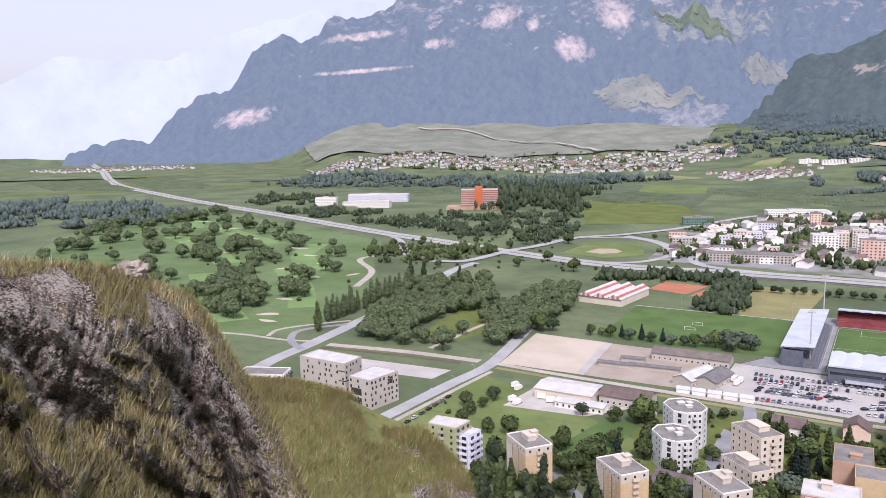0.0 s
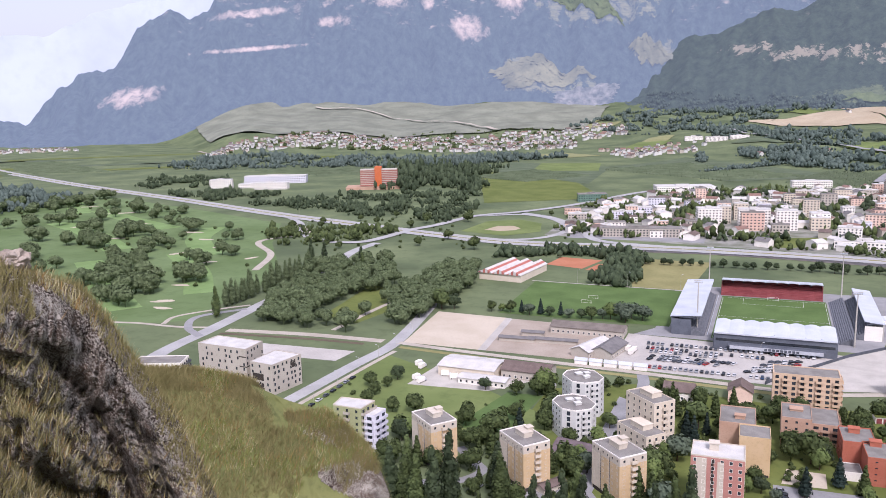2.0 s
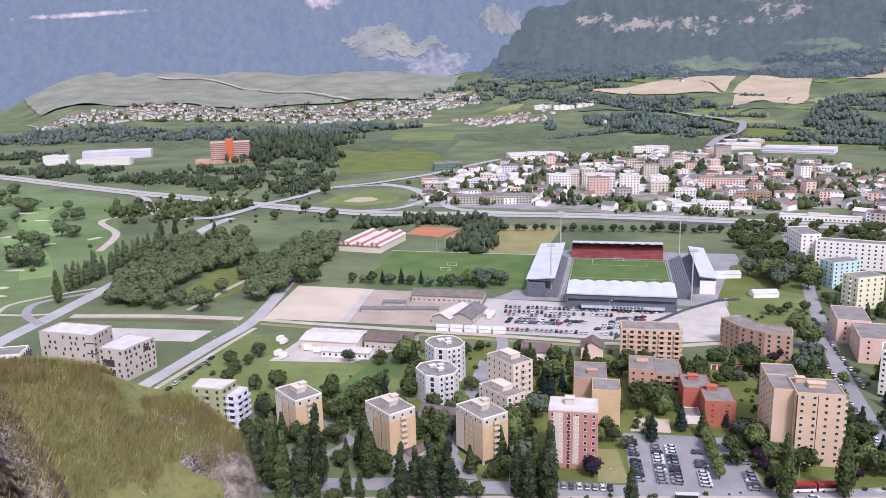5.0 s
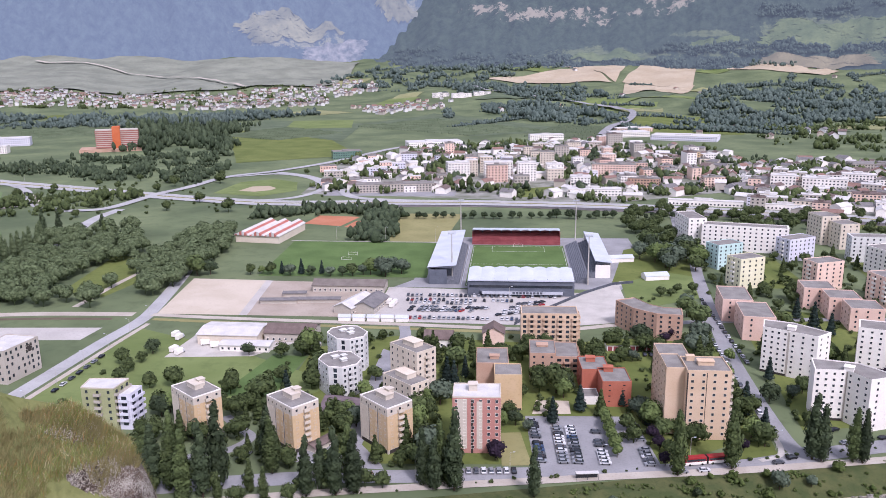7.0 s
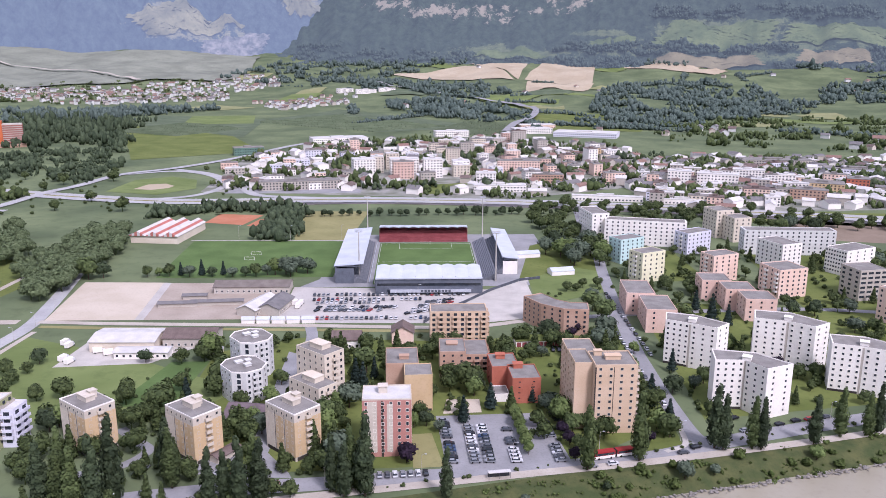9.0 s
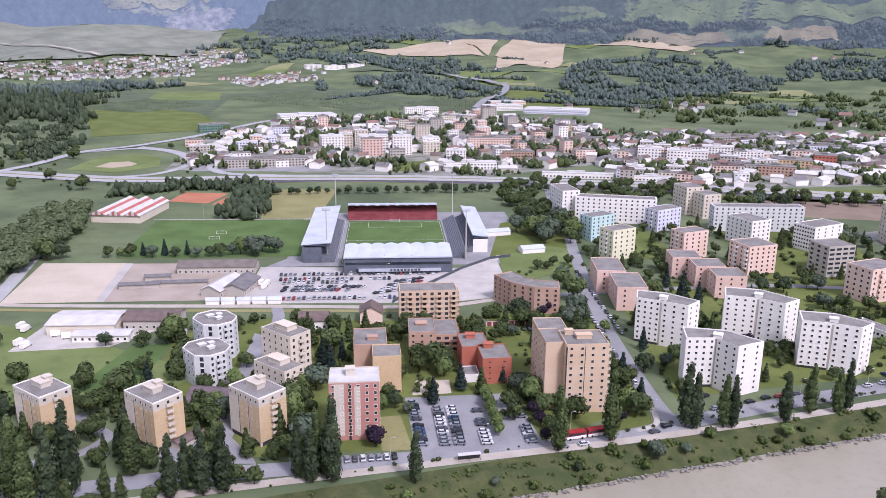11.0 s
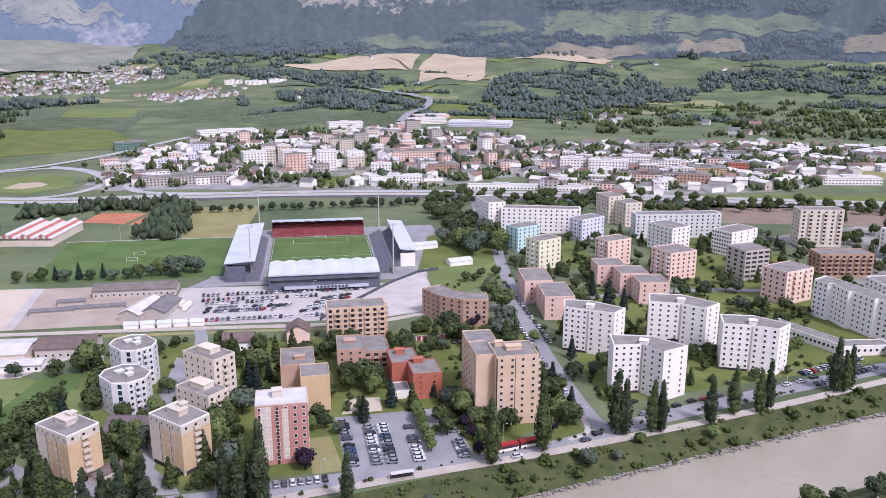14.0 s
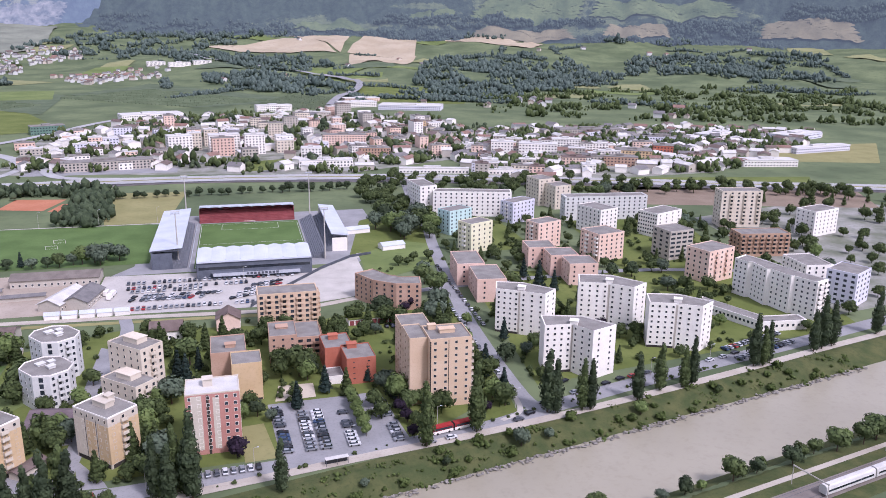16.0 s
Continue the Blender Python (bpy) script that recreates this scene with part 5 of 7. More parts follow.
def grove(name, label, mat, places, kinds, lo, hi):
    """Many leafy trees at middle distance in one mesh."""
    V, L, S, n = [], [], [], 0
    for x, y in places:
        src = GROVE.choice(PROTO[GROVE.choice(kinds)])
        z, k, a = gz(x, y), GROVE.uniform(lo, hi), GROVE.uniform(0, 6.28)
        c, d = math.cos(a) * k, math.sin(a) * k
        for ch in src.children:
            co, loops, sizes = mesh_arrays(ch.data)
            V.append(np.stack([x + c * co[:, 0] - d * co[:, 1], y + d * co[:, 0] + c * co[:, 1], z + k * co[:, 2]], -1))
            L.append(loops + n)
            S.append(sizes)
            n += len(co)
    me = fast_mesh(name, np.concatenate(V), np.concatenate(L), np.concatenate(S), mat)
    return tagged(new(name, me), label, "trees", kind="stuff")


rows = random.Random(5)
belt = spots([(-317, 437), (-352, 488), (-385, 624), (-325, 658), (-261, 539), (-250, 438)], 190, 21, 5.5)
belt = [p for p in belt if not (-296 < p[0] < -262 and 462 < p[1] < 545)]
grove("tree_belt", "thick belt of leafy trees along the road", BELT, belt, ("round",), 0.8, 1.6)
grove("tree_belt", "leafy trees beside the riding ring", BELT, spots([(-232, 460), (-262, 535), (-255, 640), (-228, 640), (-218, 563), (-218, 470)], 85, 22, 5), ("round",), 0.9, 1.6)
grove("tree_row", "tall poplars and trees along the road", BELT, [(-371 + rows.uniform(-3, 3) - 0.15 * i, 470 + 6 * i) for i in range(22)], ("poplar",), 0.85, 1.15)
for x, y in ((-358, 443), (-398, 635), (-386, 639), (-330, 610), (-338, 622)):
    plant("poplar", x, y, 1.15)
woods("poplar_row", "far row of tall poplars behind the hospital", WOODHAZE, [(-860 + 11 * i, 1790 - 5 * i) for i in range(26)], 13, 40, 2.2)
golf = [(-1120, 870), (-900, 600), (-580, 360), (-430, 425), (-400, 560), (-520, 700), (-640, 830), (-1040, 1030)]
clumps = []
for x, y in spots(golf, 92, 23, 18):
    clumps += [(x + rows.uniform(-11, 11), y + rows.uniform(-11, 11)) for _ in range(rows.choice((1, 2, 3, 5, 7)))]
grove("golf_trees", "scattered leafy trees on the golf course", BELT, clumps, ("round",), 0.9, 2.0)
grove("golf_bushes", "scattered bushes on the golf course", WOOD, spots(golf, 90, 24, 9), ("bush",), 0.9, 1.8)
for x, y in ((-171, 520), (-157, 521), (-143, 520), (-129, 521), (-114, 518), (-100, 520)):
    plant(rows.choice(("spruce", "round")), x, y, 0.75)
for x, y, k in ((-178, 517, 0.8), (-164, 518, 0.9), (-150, 516, 0.85), (-136, 518, 0.8), (-122, 516, 0.95), (-107, 517, 0.9), (-95, 521, 1.1), (-214, 512, 1.5), (-206, 516, 1.2)):
    plant("round", x, y, k)
for x, y in ((-88, 522), (-82, 528), (-74, 524), (-84, 516)):
    plant("round", x, y, 1.2, 3)
for i in range(30):
    plant("round", -103 + 8.6 * i + rows.uniform(-2, 2), 716 + 0.2 * i + rows.uniform(-3, 3), rows.uniform(0.6, 0.9), 1)
for x, y in spots([(86, 560), (130, 520), (134, 600), (100, 612)], 16, 25, 5):
    plant("round", x, y, 1.5)
for x, y in ((-118, 246), (-112, 241), (-100, 243), (-55, 247), (-25, 246), (-116, 240), (-109, 234), (-103, 236), (-123, 243), (-87, 258), (-84, 253), (-68, 239), (-58, 240), (-52, 242), (-64, 244), (-29, 249), (-18, 246), (-23, 251), (9, 244), (60, 261), (80, 267), (111, 276), (114, 275),
             (125, 275), (128, 274), (150, 278), (163, 284), (174, 284), (179, 286), (216, 297), (220, 296), (225, 300), (253, 305), (259, 307), (266, 309), (299, 318)):
    plant("poplar", x, y, rows.uniform(0.9, 1.2), tall=rows.uniform(1.0, 1.3))
for x, y, k in ((-180, 367, 0.8), (-130, 367, 0.9), (-100, 372, 1.3), (-87, 339, 1.2), (-61, 339, 0.8), (-142, 300, 1.1), (-144, 296, 0.9), (-106, 310, 1.2), (-98, 306, 1.0), (-61, 292, 1.0), (-29, 268, 1.2), (-24, 352, 1.2), (-29, 315, 1.2),
                (21, 330, 1.2), (24, 325, 1.0), (57, 298, 1.2), (60, 290, 1.0), (54, 309, 1.1), (25, 330, 0.9), (111, 326, 0.9), (74, 352, 1.0), (25, 377, 0.8), (66, 394, 1.1), (70, 398, 1.0), (94, 330, 1.1), (96, 345, 1.2), (92, 380, 1.2), (98, 398, 1.3), (102, 420, 1.3), (100, 440, 1.2),
                (104, 460, 1.0), (92, 365, 1.0), (94, 292, 1.1), (97, 285, 0.9), (-38, 300, 1.1), (-36, 290, 1.0), (-70, 292, 1.0), (-66, 300, 0.9), (3, 297, 0.7), (8, 292, 0.6), (60, 370, 0.7), (148, 424, 1.0), (156, 380, 0.8), (150, 372, 0.9),
                (128, 336, 0.8), (122, 330, 0.7), (152, 330, 0.7), (160, 338, 0.6), (212, 345, 0.7), (230, 345, 0.7), (205, 380, 1.0), (240, 395, 0.9), (232, 400, 1.1), (200, 400, 1.0), (212, 430, 1.0), (224, 428, 1.0), (246, 432, 0.9), (300, 440, 1.0),
                (310, 520, 1.2), (316, 530, 1.2), (322, 540, 1.2), (328, 520, 1.0), (372, 460, 1.1), (360, 440, 1.0), (345, 410, 1.0), (300, 640, 1.4), (312, 650, 1.5), (330, 645, 1.4), (210, 660, 1.2), (222, 665, 1.3), (270, 660, 1.2), (180, 650, 1.2), (200, 650, 1.2)):
    plant("round", x, y, k)
for x, y in ((-28, 340), (-24, 330), (-20, 345), (30, 312), (48, 318), (100, 296), (97, 312), (118, 350), (-98, 322), (168, 412), (162, 420), (160, 440), (186, 398), (18, 300), (56, 300)):
    plant("spruce", x, y, rows.uniform(0.7, 1.0))
for x, y, k in ((-4.5, 268, 1.1), (57, 280, 0.9), (56, 288, 0.9), (55, 300, 0.9), (84, 402, 1.0), (80, 396, 1.0), (168, 350, 0.9), (57, 268, 0.7), (88, 281, 0.6)):
    plant("plum", x, y, k)
for i in range(9):
    plant("bright", 40.5 - 0.25 * i, 273 + 4.6 * i, 0.85)
for x, y, k in ((-34, 310, 1.1), (-62, 318, 1.2), (-55, 325, 0.9), (-2, 296, 0.8), (106, 372, 0.9), (-70, 306, 0.9)):
    plant("bright", x, y, k)
bank = [by_river(rows.uniform(-60, 330), rows.uniform(222, 236))[:2] for _ in range(330)]
BANKLEAF = wood_surface("bank_growth", "36431f", "5d6a3d")
grove("riverbank_bushes", "rough bushes on the river bank", BANKLEAF, bank[:130], ("bush",), 0.2, 0.6)
grove("riverbank_bushes", "tall bushes on the river bank", BANKLEAF, bank[130:170], ("bush",), 0.8, 1.5)
woods("riverbank_scrub", "low green scrub on the river bank", BANKLEAF, [by_river(rows.uniform(-70, 330), rows.uniform(222.5, 238))[:2] for _ in range(140)], 2.4, 77, 0.7)
for along, k in ((150, 1.0), (162, 0.6), (205, 0.9), (120, 0.5), (246, 0.5), (90, 0.5), (60, 0.6)):
    plant("round", *by_river(along, 229)[:2], k * 0.75)
for along, across, k in ((152, 188, 0.75), (172, 181, 0.5), (180, 179, 0.6), (186, 178, 0.45), (199, 177, 1.0), (203, 178.5, 0.7), (210, 177, 0.75), (214, 179, 0.5), (224, 174.5, 0.8), (229, 176, 0.6), (238, 177, 0.6), (246, 174, 1.0), (252, 176, 0.7), (259, 173, 0.9), (266, 173, 1.0), (273, 175, 0.9), (281, 174, 0.8), (290, 175, 0.9)):
    plant("round", *by_river(along, across)[:2], k)
hedge = [by_river(rows.uniform(-110, 300), rows.uniform(246.0, 247.5))[:2] for _ in range(80)]
grove("quay_bushes", "low bushes between path and quay road", WOOD, hedge, ("bush",), 0.25, 0.6)

# ---- stadium ----
RED = surface("red_stand_wall", "7d4345", "8f5252", "663739", scale=0.2, fine=2)
SEATS = surface("grey_seats", "62656b", "74777d", "4b4e54", scale=0.6, fine=3)
FACADE = surface("dark_stand_facade", "5a5f68", "676c75", "43474f", scale=0.2, fine=2)
patch("pitch", "mown green football pitch inside the stadium", PITCH, [(-29, 497), (41, 497), (41, 612), (-29, 612)], 0.12)
s = Shape()
for x0, x1, y0, y1 in ((-28.2, 40.2, 498.5, 498.7), (-28.2, 40.2, 607.8, 608), (-28.2, -28, 498.5, 608), (40, 40.2, 498.5, 608), (-28.2, 40.2, 553, 553.2), (-14, 26, 591.3, 591.5), (-14, -13.8, 591.5, 608), (25.8, 26, 591.5, 608)):
    s.box(x0, x1, y0, y1, 0.13, 0.15)
tagged(part("pitch_marking", s, LINE), "white painted pitch lines", "marking", kind="structure")
patch("training_pitch", "mown green training pitch", PITCH, [(-172, 515), (-56, 515), (-56, 618), (-175, 620)], 0.1)
ribbon("pitch_edge", "pale path along the training pitch", CONCRETE, [(-178, 621.5), (-120, 620.5), (-56, 620)], 1.6, 0.16)


def stand(label, x0, x1, y0, y1, tiers, face, roof_z, roof_front, mats, waves, seat=SEATS):
    """A roofed stand; face 'N', 'S', 'E' or 'W' is where its seats look."""
    t = thing("grandstand", label, "grandstand", Matrix.Translation(((x0 + x1) / 2, (y0 + y1) / 2, 0)), group="stadium stands")
    w_, d = (x1 - x0, y1 - y0) if face in "NS" else (y1 - y0, x1 - x0)
    turn = Matrix.Rotation(radians({"N": 0, "E": -90, "S": 180, "W": 90}[face]), 4, "Z")
    for i in range(tiers):
        k = Shape()
        a, b = d / 2 - d * 0.75 * (i + 1) / tiers, d / 2 - d * 0.75 * i / tiers
        k.box(-w_ / 2, w_ / 2, a, b, 0, 0.8 + 6.5 * (i + 1) / tiers)
        part("seating_tier", k, seat, t, m=turn)
    k = Shape()
    k.box(-w_ / 2, w_ / 2, -d / 2, -d / 2 + 0.6, 0, roof_z - 0.6)
    part("back_wall", k, mats[0], t, m=turn)
    for sx in (-1, 1):
        k = Shape()
        k.box(sx * w_ / 2 - 0.25, sx * w_ / 2 + 0.25, -d / 2 + 0.6, d / 2 - d * 0.4, 0, roof_z - 2)
        part("side_wall", k, mats[1], t, m=turn)
    n = waves * 8
    k = Shape()
    for i in range(n):
        row = []
        for q in (i, i + 1):
            x = -w_ / 2 + w_ * q / n
            bow = abs(math.sin(math.pi * waves * q / n)) * 1.3 if waves > 1 else 0
            row.append([(x, -d / 2 - 0.8, roof_z - 0.5), (x, roof_front * 0.3 - d * 0.1, roof_z + 0.3 + bow * 0.3), (x, roof_front + bow * 0.9, roof_z + 0.9 + bow * 0.5)])
        for (a, b) in ((0, 1), (1, 2)):
            up = [row[0][a], row[1][a], row[1][b], row[0][b]]
            k.face(up)
            k.face([(p[0], p[1], p[2] - 0.35) for p in up[::-1]])
        k.face([row[0][2], row[1][2], (*row[1][2][:2], row[1][2][2] - 0.8), (*row[0][2][:2], row[0][2][2] - 0.8)])
        k.face([row[1][0], row[0][0], (*row[0][0][:2], row[0][0][2] - 0.9), (*row[1][0][:2], row[1][0][2] - 0.9)])
    part("roof", k, WHITEMETAL, t, "white sheet metal roof", m=turn)
    for i in range(waves + 1):
        k = Shape()
        x = -w_ / 2 + w_ * i / waves
        k.box(x - 0.2, x + 0.2, -d / 2 + 0.7, -d / 2 + 1.2, 0, roof_z - 0.3)
        k.box(x - 0.15, x + 0.15, -d / 2 + 1.2, roof_front - 1, roof_z - 1.0, roof_z - 0.4)
        part("roof_truss", k, DARKMETAL, t, m=turn)
    return t, turn, w_, d


t, turn, w_, d = stand("white-roofed grandstand with dark facade beside the car park", -26, 39.5, 476, 497, 10, "N", 11, 13, (FACADE, FACADE), 8)
k = Shape()
for z0, z1, mat_ in ((5.2, 6.8, 0),):
    k.box(-w_ / 2 + 1, w_ / 2 - 1, -d / 2 - 0.06, -d / 2 + 0.05, z0, z1)
part("window_band", k, GLASS, t, "dark strip of windows", m=turn)
k = Shape()
k.box(-w_ / 2 + 8, w_ / 2 - 6, -d / 2 - 3.2, -d / 2, 3.6, 4.1)
part("canopy", k, FACADE, t, m=turn)
k = Shape()
k.box(-w_ / 2 + 9, w_ / 2 - 7, -d / 2 - 3.3, -d / 2 - 3.2, 1.9, 3.9)
part("banner", k, surface("pale_banner", "a9adb4", "b4b8bf", "94989f", scale=0.4, fine=3), t, m=turn)
for i in range(9):
    k = Shape()
    x = -5 + 2.1 * i
    k.box(x, x + 1.5, -d / 2 - 3.36, -d / 2 - 3.31, 2.2, 3.6)
    part("banner_bar", k, DARKMETAL, t, m=turn)
stand("red-walled covered grandstand with white wavy roof", -30, 39, 614, 630, 8, "S", 10.5, 4, (RED, RED), 9, RED)
stand("long white-roofed side grandstand", -53, -33, 500, 610, 9, "E", 12, 8, (FACADE, FACADE), 1)
stand("pale-roofed side grandstand with steel frame", 50, 67, 520, 612, 9, "W", 11, 2, (surface("pale_side_wall", "a7a29c", "b4afa9", "8e8984", scale=0.2, fine=2), WHITE), 1)
t = thing("terrace", "grey open terrace steps along the pitch", "terrace", Matrix.Translation((47, 559, 0)))
for i in range(8):
    k = Shape()
    k.box(-4.5 + 1.1 * i, -3.4 + 1.1 * i, -53, 53, 0, 0.6 + 0.55 * i)
    part("step", k, SEATS, t)
fence = thing("pitch_fence", "low white fence along the football pitch", "fence", Matrix.Translation((-31.5, 500, 0.1)))
k = Shape()
k.box(-0.1, 0.1, 0, 4.1, 0, 1.0)
panel = k.mesh("fence_panel", WHITEMETAL)
for i in range(26):
    part("fence_panel", panel, None, fence, m=Matrix.Translation((0, 4.2 * i, 0)))
for x, y in ((-38.2, 509), (50.4, 503.5), (-40, 632), (52, 632)):
    t = thing("floodlight_mast", "tall grey stadium floodlight mast", "floodlight", Matrix.Translation((x, y, 0)), group="stadium floodlights")
    k = Shape()
    k.tube((0, 0, 0), (0, 0, 32), 0.55, 0.3, 8)
    part("pole", k, CONCRETE, t)
    k = Shape()
    k.box(-2.6, 2.6, -0.25, 0.25, 31.6, 31.9)
    k.box(-2.6, 2.6, -0.25, 0.25, 33.0, 33.3)
    part("crossbar", k, CONCRETE, t)
    for i in range(6):
        k = Shape()
        k.box(-2.4 + 0.85 * i, -1.8 + 0.85 * i, -0.5, 0.3, 32.0, 32.8)
        part("lamp", k, WHITEMETAL, t)
for x, y in ((-120, 560), (-118, 575), (6, 606.5), (6, 500)):
    k = Shape()
    for p, q in (((-3.6, 0, 0), (-3.6, 0, 2.4)), ((3.6, 0, 0), (3.6, 0, 2.4)), ((-3.6, 0, 2.4), (3.6, 0, 2.4)), ((-3.6, 0, 2.4), (-3.6, 1.6, 0)), ((3.6, 0, 2.4), (3.6, 1.6, 0)), ((-3.6, 1.6, 0), (3.6, 1.6, 0))):
        k.tube(p, q, 0.09, 0.09, 6)
    tagged(part("goal", k, WHITE, None, m=Matrix.Translation((x, y, 0.1))), "white football goal on the grass", "goal")

# ---- low buildings ----
BROWNROOF = surface("brown_tile_roof", "655954", "736661", "524844", scale=0.3, fine=2.5)
REDROOF = surface("red_tile_roof", "7c645a", "897067", "66524a", scale=0.3, fine=2.5)
GREYROOF = surface("grey_tile_roof", "6c6a6a", "7a7877", "565455", scale=0.3, fine=2.5)


def house(label, x, y, rot, w_, d, h, rise, wall, roof, category="house", z=None, over=0.6, wins=True, name="house"):
    """A house with a gabled roof, ridge along its width."""
    z = (gz(x, y)) * (math.hypot(x, y) > 1200) if z is None else z
    t = thing(name, label, category, pose(x, y, z, 0, 0, rot))
    FREE.append((x, y, 0.5 * math.hypot(w_, d)))
    k = Shape()
    k.box(-w_ / 2, w_ / 2, -d / 2, d / 2, -1.5, h)
    for sx in (-1, 1):
        p = [(sx * w_ / 2, -d / 2, h), (sx * w_ / 2, d / 2, h), (sx * w_ / 2, 0, h + rise)]
        k.face(p if sx > 0 else p[::-1])
    part("wall", k, wall, t)
    k = Shape()
    a, b, c = w_ / 2 + over, d / 2 + over, rise * (1 + over / (d / 2))
    zt = h + rise + 0.2
    for sy in (-1, 1):
        top = [(-a, 0, zt), (a, 0, zt), (a, sy * b, zt - c), (-a, sy * b, zt - c)]
        top = top if sy < 0 else top[::-1]
        top = top[::-1]
        k.face(top)
        k.face([(p[0], p[1], p[2] - 0.25) for p in top[::-1]])
        k.face([(-a, sy * b, zt - c), (a, sy * b, zt - c), (a, sy * b, zt - c - 0.25), (-a, sy * b, zt - c - 0.25)])
    for sx in (-1, 1):
        for sy in (-1, 1):
            k.face([(sx * a, 0, zt), (sx * a, sy * b, zt - c), (sx * a, sy * b, zt - c - 0.25), (sx * a, 0, zt - 0.25)])
    part("roof", k, roof, t)
    if wins:
        wm = window_mesh(1.1, 1.2, WHITE)
        for i in range(max(2, int(w_ / 3.2))):
            u = -w_ / 2 + w_ * (i + 0.5) / max(2, int(w_ / 3.2))
            for fl in range(max(1, int(h / 2.8))):
                part("window", wm, None, t, m=Matrix.Translation((u, -d / 2, 1.0 + 2.8 * fl)))
    return t


house("peach house with a brown gabled roof", -8, 395, 90, 11, 11, 6, 3.2, PEACH, BROWNROOF)
house("white house with wide brown roof", -36, 388, 0, 14, 10, 5, 3, WHITE, BROWNROOF)
house("low house with broad brown roof and skylights", -68, 305, -12, 17, 15, 3.5, 3.2, CREAM, surface("plum_tile_roof", "655a5c", "73676a", "524849", scale=0.3, fine=2.5))
house("broad white-roofed market hall", -146, 391, -1, 32, 20, 5.5, 1.4, CREAM, ROOFPALE, "hall", wins=False, name="market_hall")
house("low white canopy hall beside the yard", -134, 376, -1, 26, 8, 3.4, 0.6, WHITE, ROOFPALE, "hall", name="market_hall")
house("long brown-roofed workshop hall", -115, 395, -1, 26, 16, 5, 2.6, BEIGE, BROWNROOF, "hall", name="workshop")
house("small lean-to with pale roof", -101, 380, 8, 9, 8, 3.2, 1, CREAM, ROOFPALE, "shed", wins=False, name="shed")
house("long stable with grey weathered roof", -102, 486, 0, 46, 15, 4.5, 2.2, BEIGE, surface("weathered_sheet_roof", "6c655f", "7b746d", "57514c", scale=0.2, fine=2), "stable", name="stable")
house("old stable with pale sheet roof", -92, 447, 70, 26, 12, 4.2, 2.6, BEIGE, ROOFPALE, "stable", name="stable")
house("old stable with striped grey roof", -82, 448, 78, 24, 13, 4.2, 2.8, BEIGE, GREYROOF, "stable", name="stable")
for i, (x, y, w_, d) in enumerate(((-140, 455, 22, 5), (-118, 458, 30, 5), (-134, 470, 14, 5))):
    house("low open stable shed", x, y, 4, w_, d, 2.4, 0.7, BEIGE, GREYROOF, "shed", wins=False, name="stable_shed")
for i in range(5):
    house("small white tent in a row", -93 + 8.2 * i, 424.5, 0, 7, 4, 2.3, 1.2, WHITE, WHITEMETAL, "tent", wins=False, name="tent", over=0.2)
house("low garage row with brown roof beside a yellow tower", -71, 274.5, 57, 11, 4.5, 2.4, 0.9, PALE, BROWNROOF, "garage", wins=False, name="garage")
# tennis hall with red and white striped roof
t = thing("tennis_hall", "sports hall with red and white striped roof", "hall", pose(-200, 640, 0, 0, 0, -8))
k = Shape()
k.box(-19, 19, -27, 27, 0, 6)
part("wall", k, CREAM, t)
for i in range(18):
    k = Shape()
    x0 = -19.5 + 39 * i / 18
    x1 = -19.5 + 39 * (i + 1) / 18
    for xa, xb in ((x0, x1),):
        za, zb = [6 + 3.6 * (1 - abs(((q + 19.5) % 13) - 6.5) / 6.5) for q in (xa + 0.01, xb - 0.01)]
        k.face([(xa, -28, za), (xb, -28, zb), (xb, 28, zb), (xa, 28, za)])
        k.face([(xa, -28, 5.8), (xb, -28, 5.8), (xb, -28, zb), (xa, -28, za)])
    part("roof_panel", k, (surface("red_roof_sheet", "a4655a", "b07268", "8c564c", scale=0.2, fine=2) if i == 0 else bpy.data.materials["red_roof_sheet"]) if i % 2 == 0 else ROOFPALE, t)
# garages
t = thing("garage_row", "row of garages with dark doors", "garage", pose(62, 388, 0, 0, 0, 3))
k = Shape()
k.box(-13, 13, -4, 4, 0, 3.2)
part("wall", k, WHITE, t)
k = Shape()
k.box(-13.3, 13.3, -4.4, 4.3, 3.2, 3.6)
part("roof", k, LAWN, t)
for i in range(9):
    k = Shape()
    k.box(-12.6 + 2.8 * i, -10.4 + 2.8 * i, -4.06, -3.95, 0.1, 2.5)
    part("garage_door", k, RED, t)

# ---- more apartment houses ----
W6x = ((0, 5, 1.3, 1.4, "wb"), (3, 4, 1.2, 1.3, "w"))
building("apartment_block", "brown brick apartment block with balconies", foot_rect(20.5, 395.5, 1, 29, 13), 17, 6, TAN, faces=((0, 8, 1.6, 1.5, "wb"), (1, 2, 1.6, 1.4, "b")))
building("apartment_block", "brown brick apartment block with stepped front", foot_run(58, 424, ((-62, 16), (-40, 14), (-8, 13)), 12), 14, 5, TERRA, faces=((0, 4, 1.2, 1.3, "w"), (1, 3, 1.2, 1.3, "w"), (2, 3, 1.2, 1.3, "w")))
for x, y in ((127, 446), (130, 416)):
    building("apartment_block", "salmon pink apartment block with flat roof", foot_rect(x, y, -6, 16, 27), 12.5, 4, PINK, faces=((3, 4, 1.0, 1.2, "w"), (0, 2, 1.0, 1.2, "w")), group="salmon pink blocks")
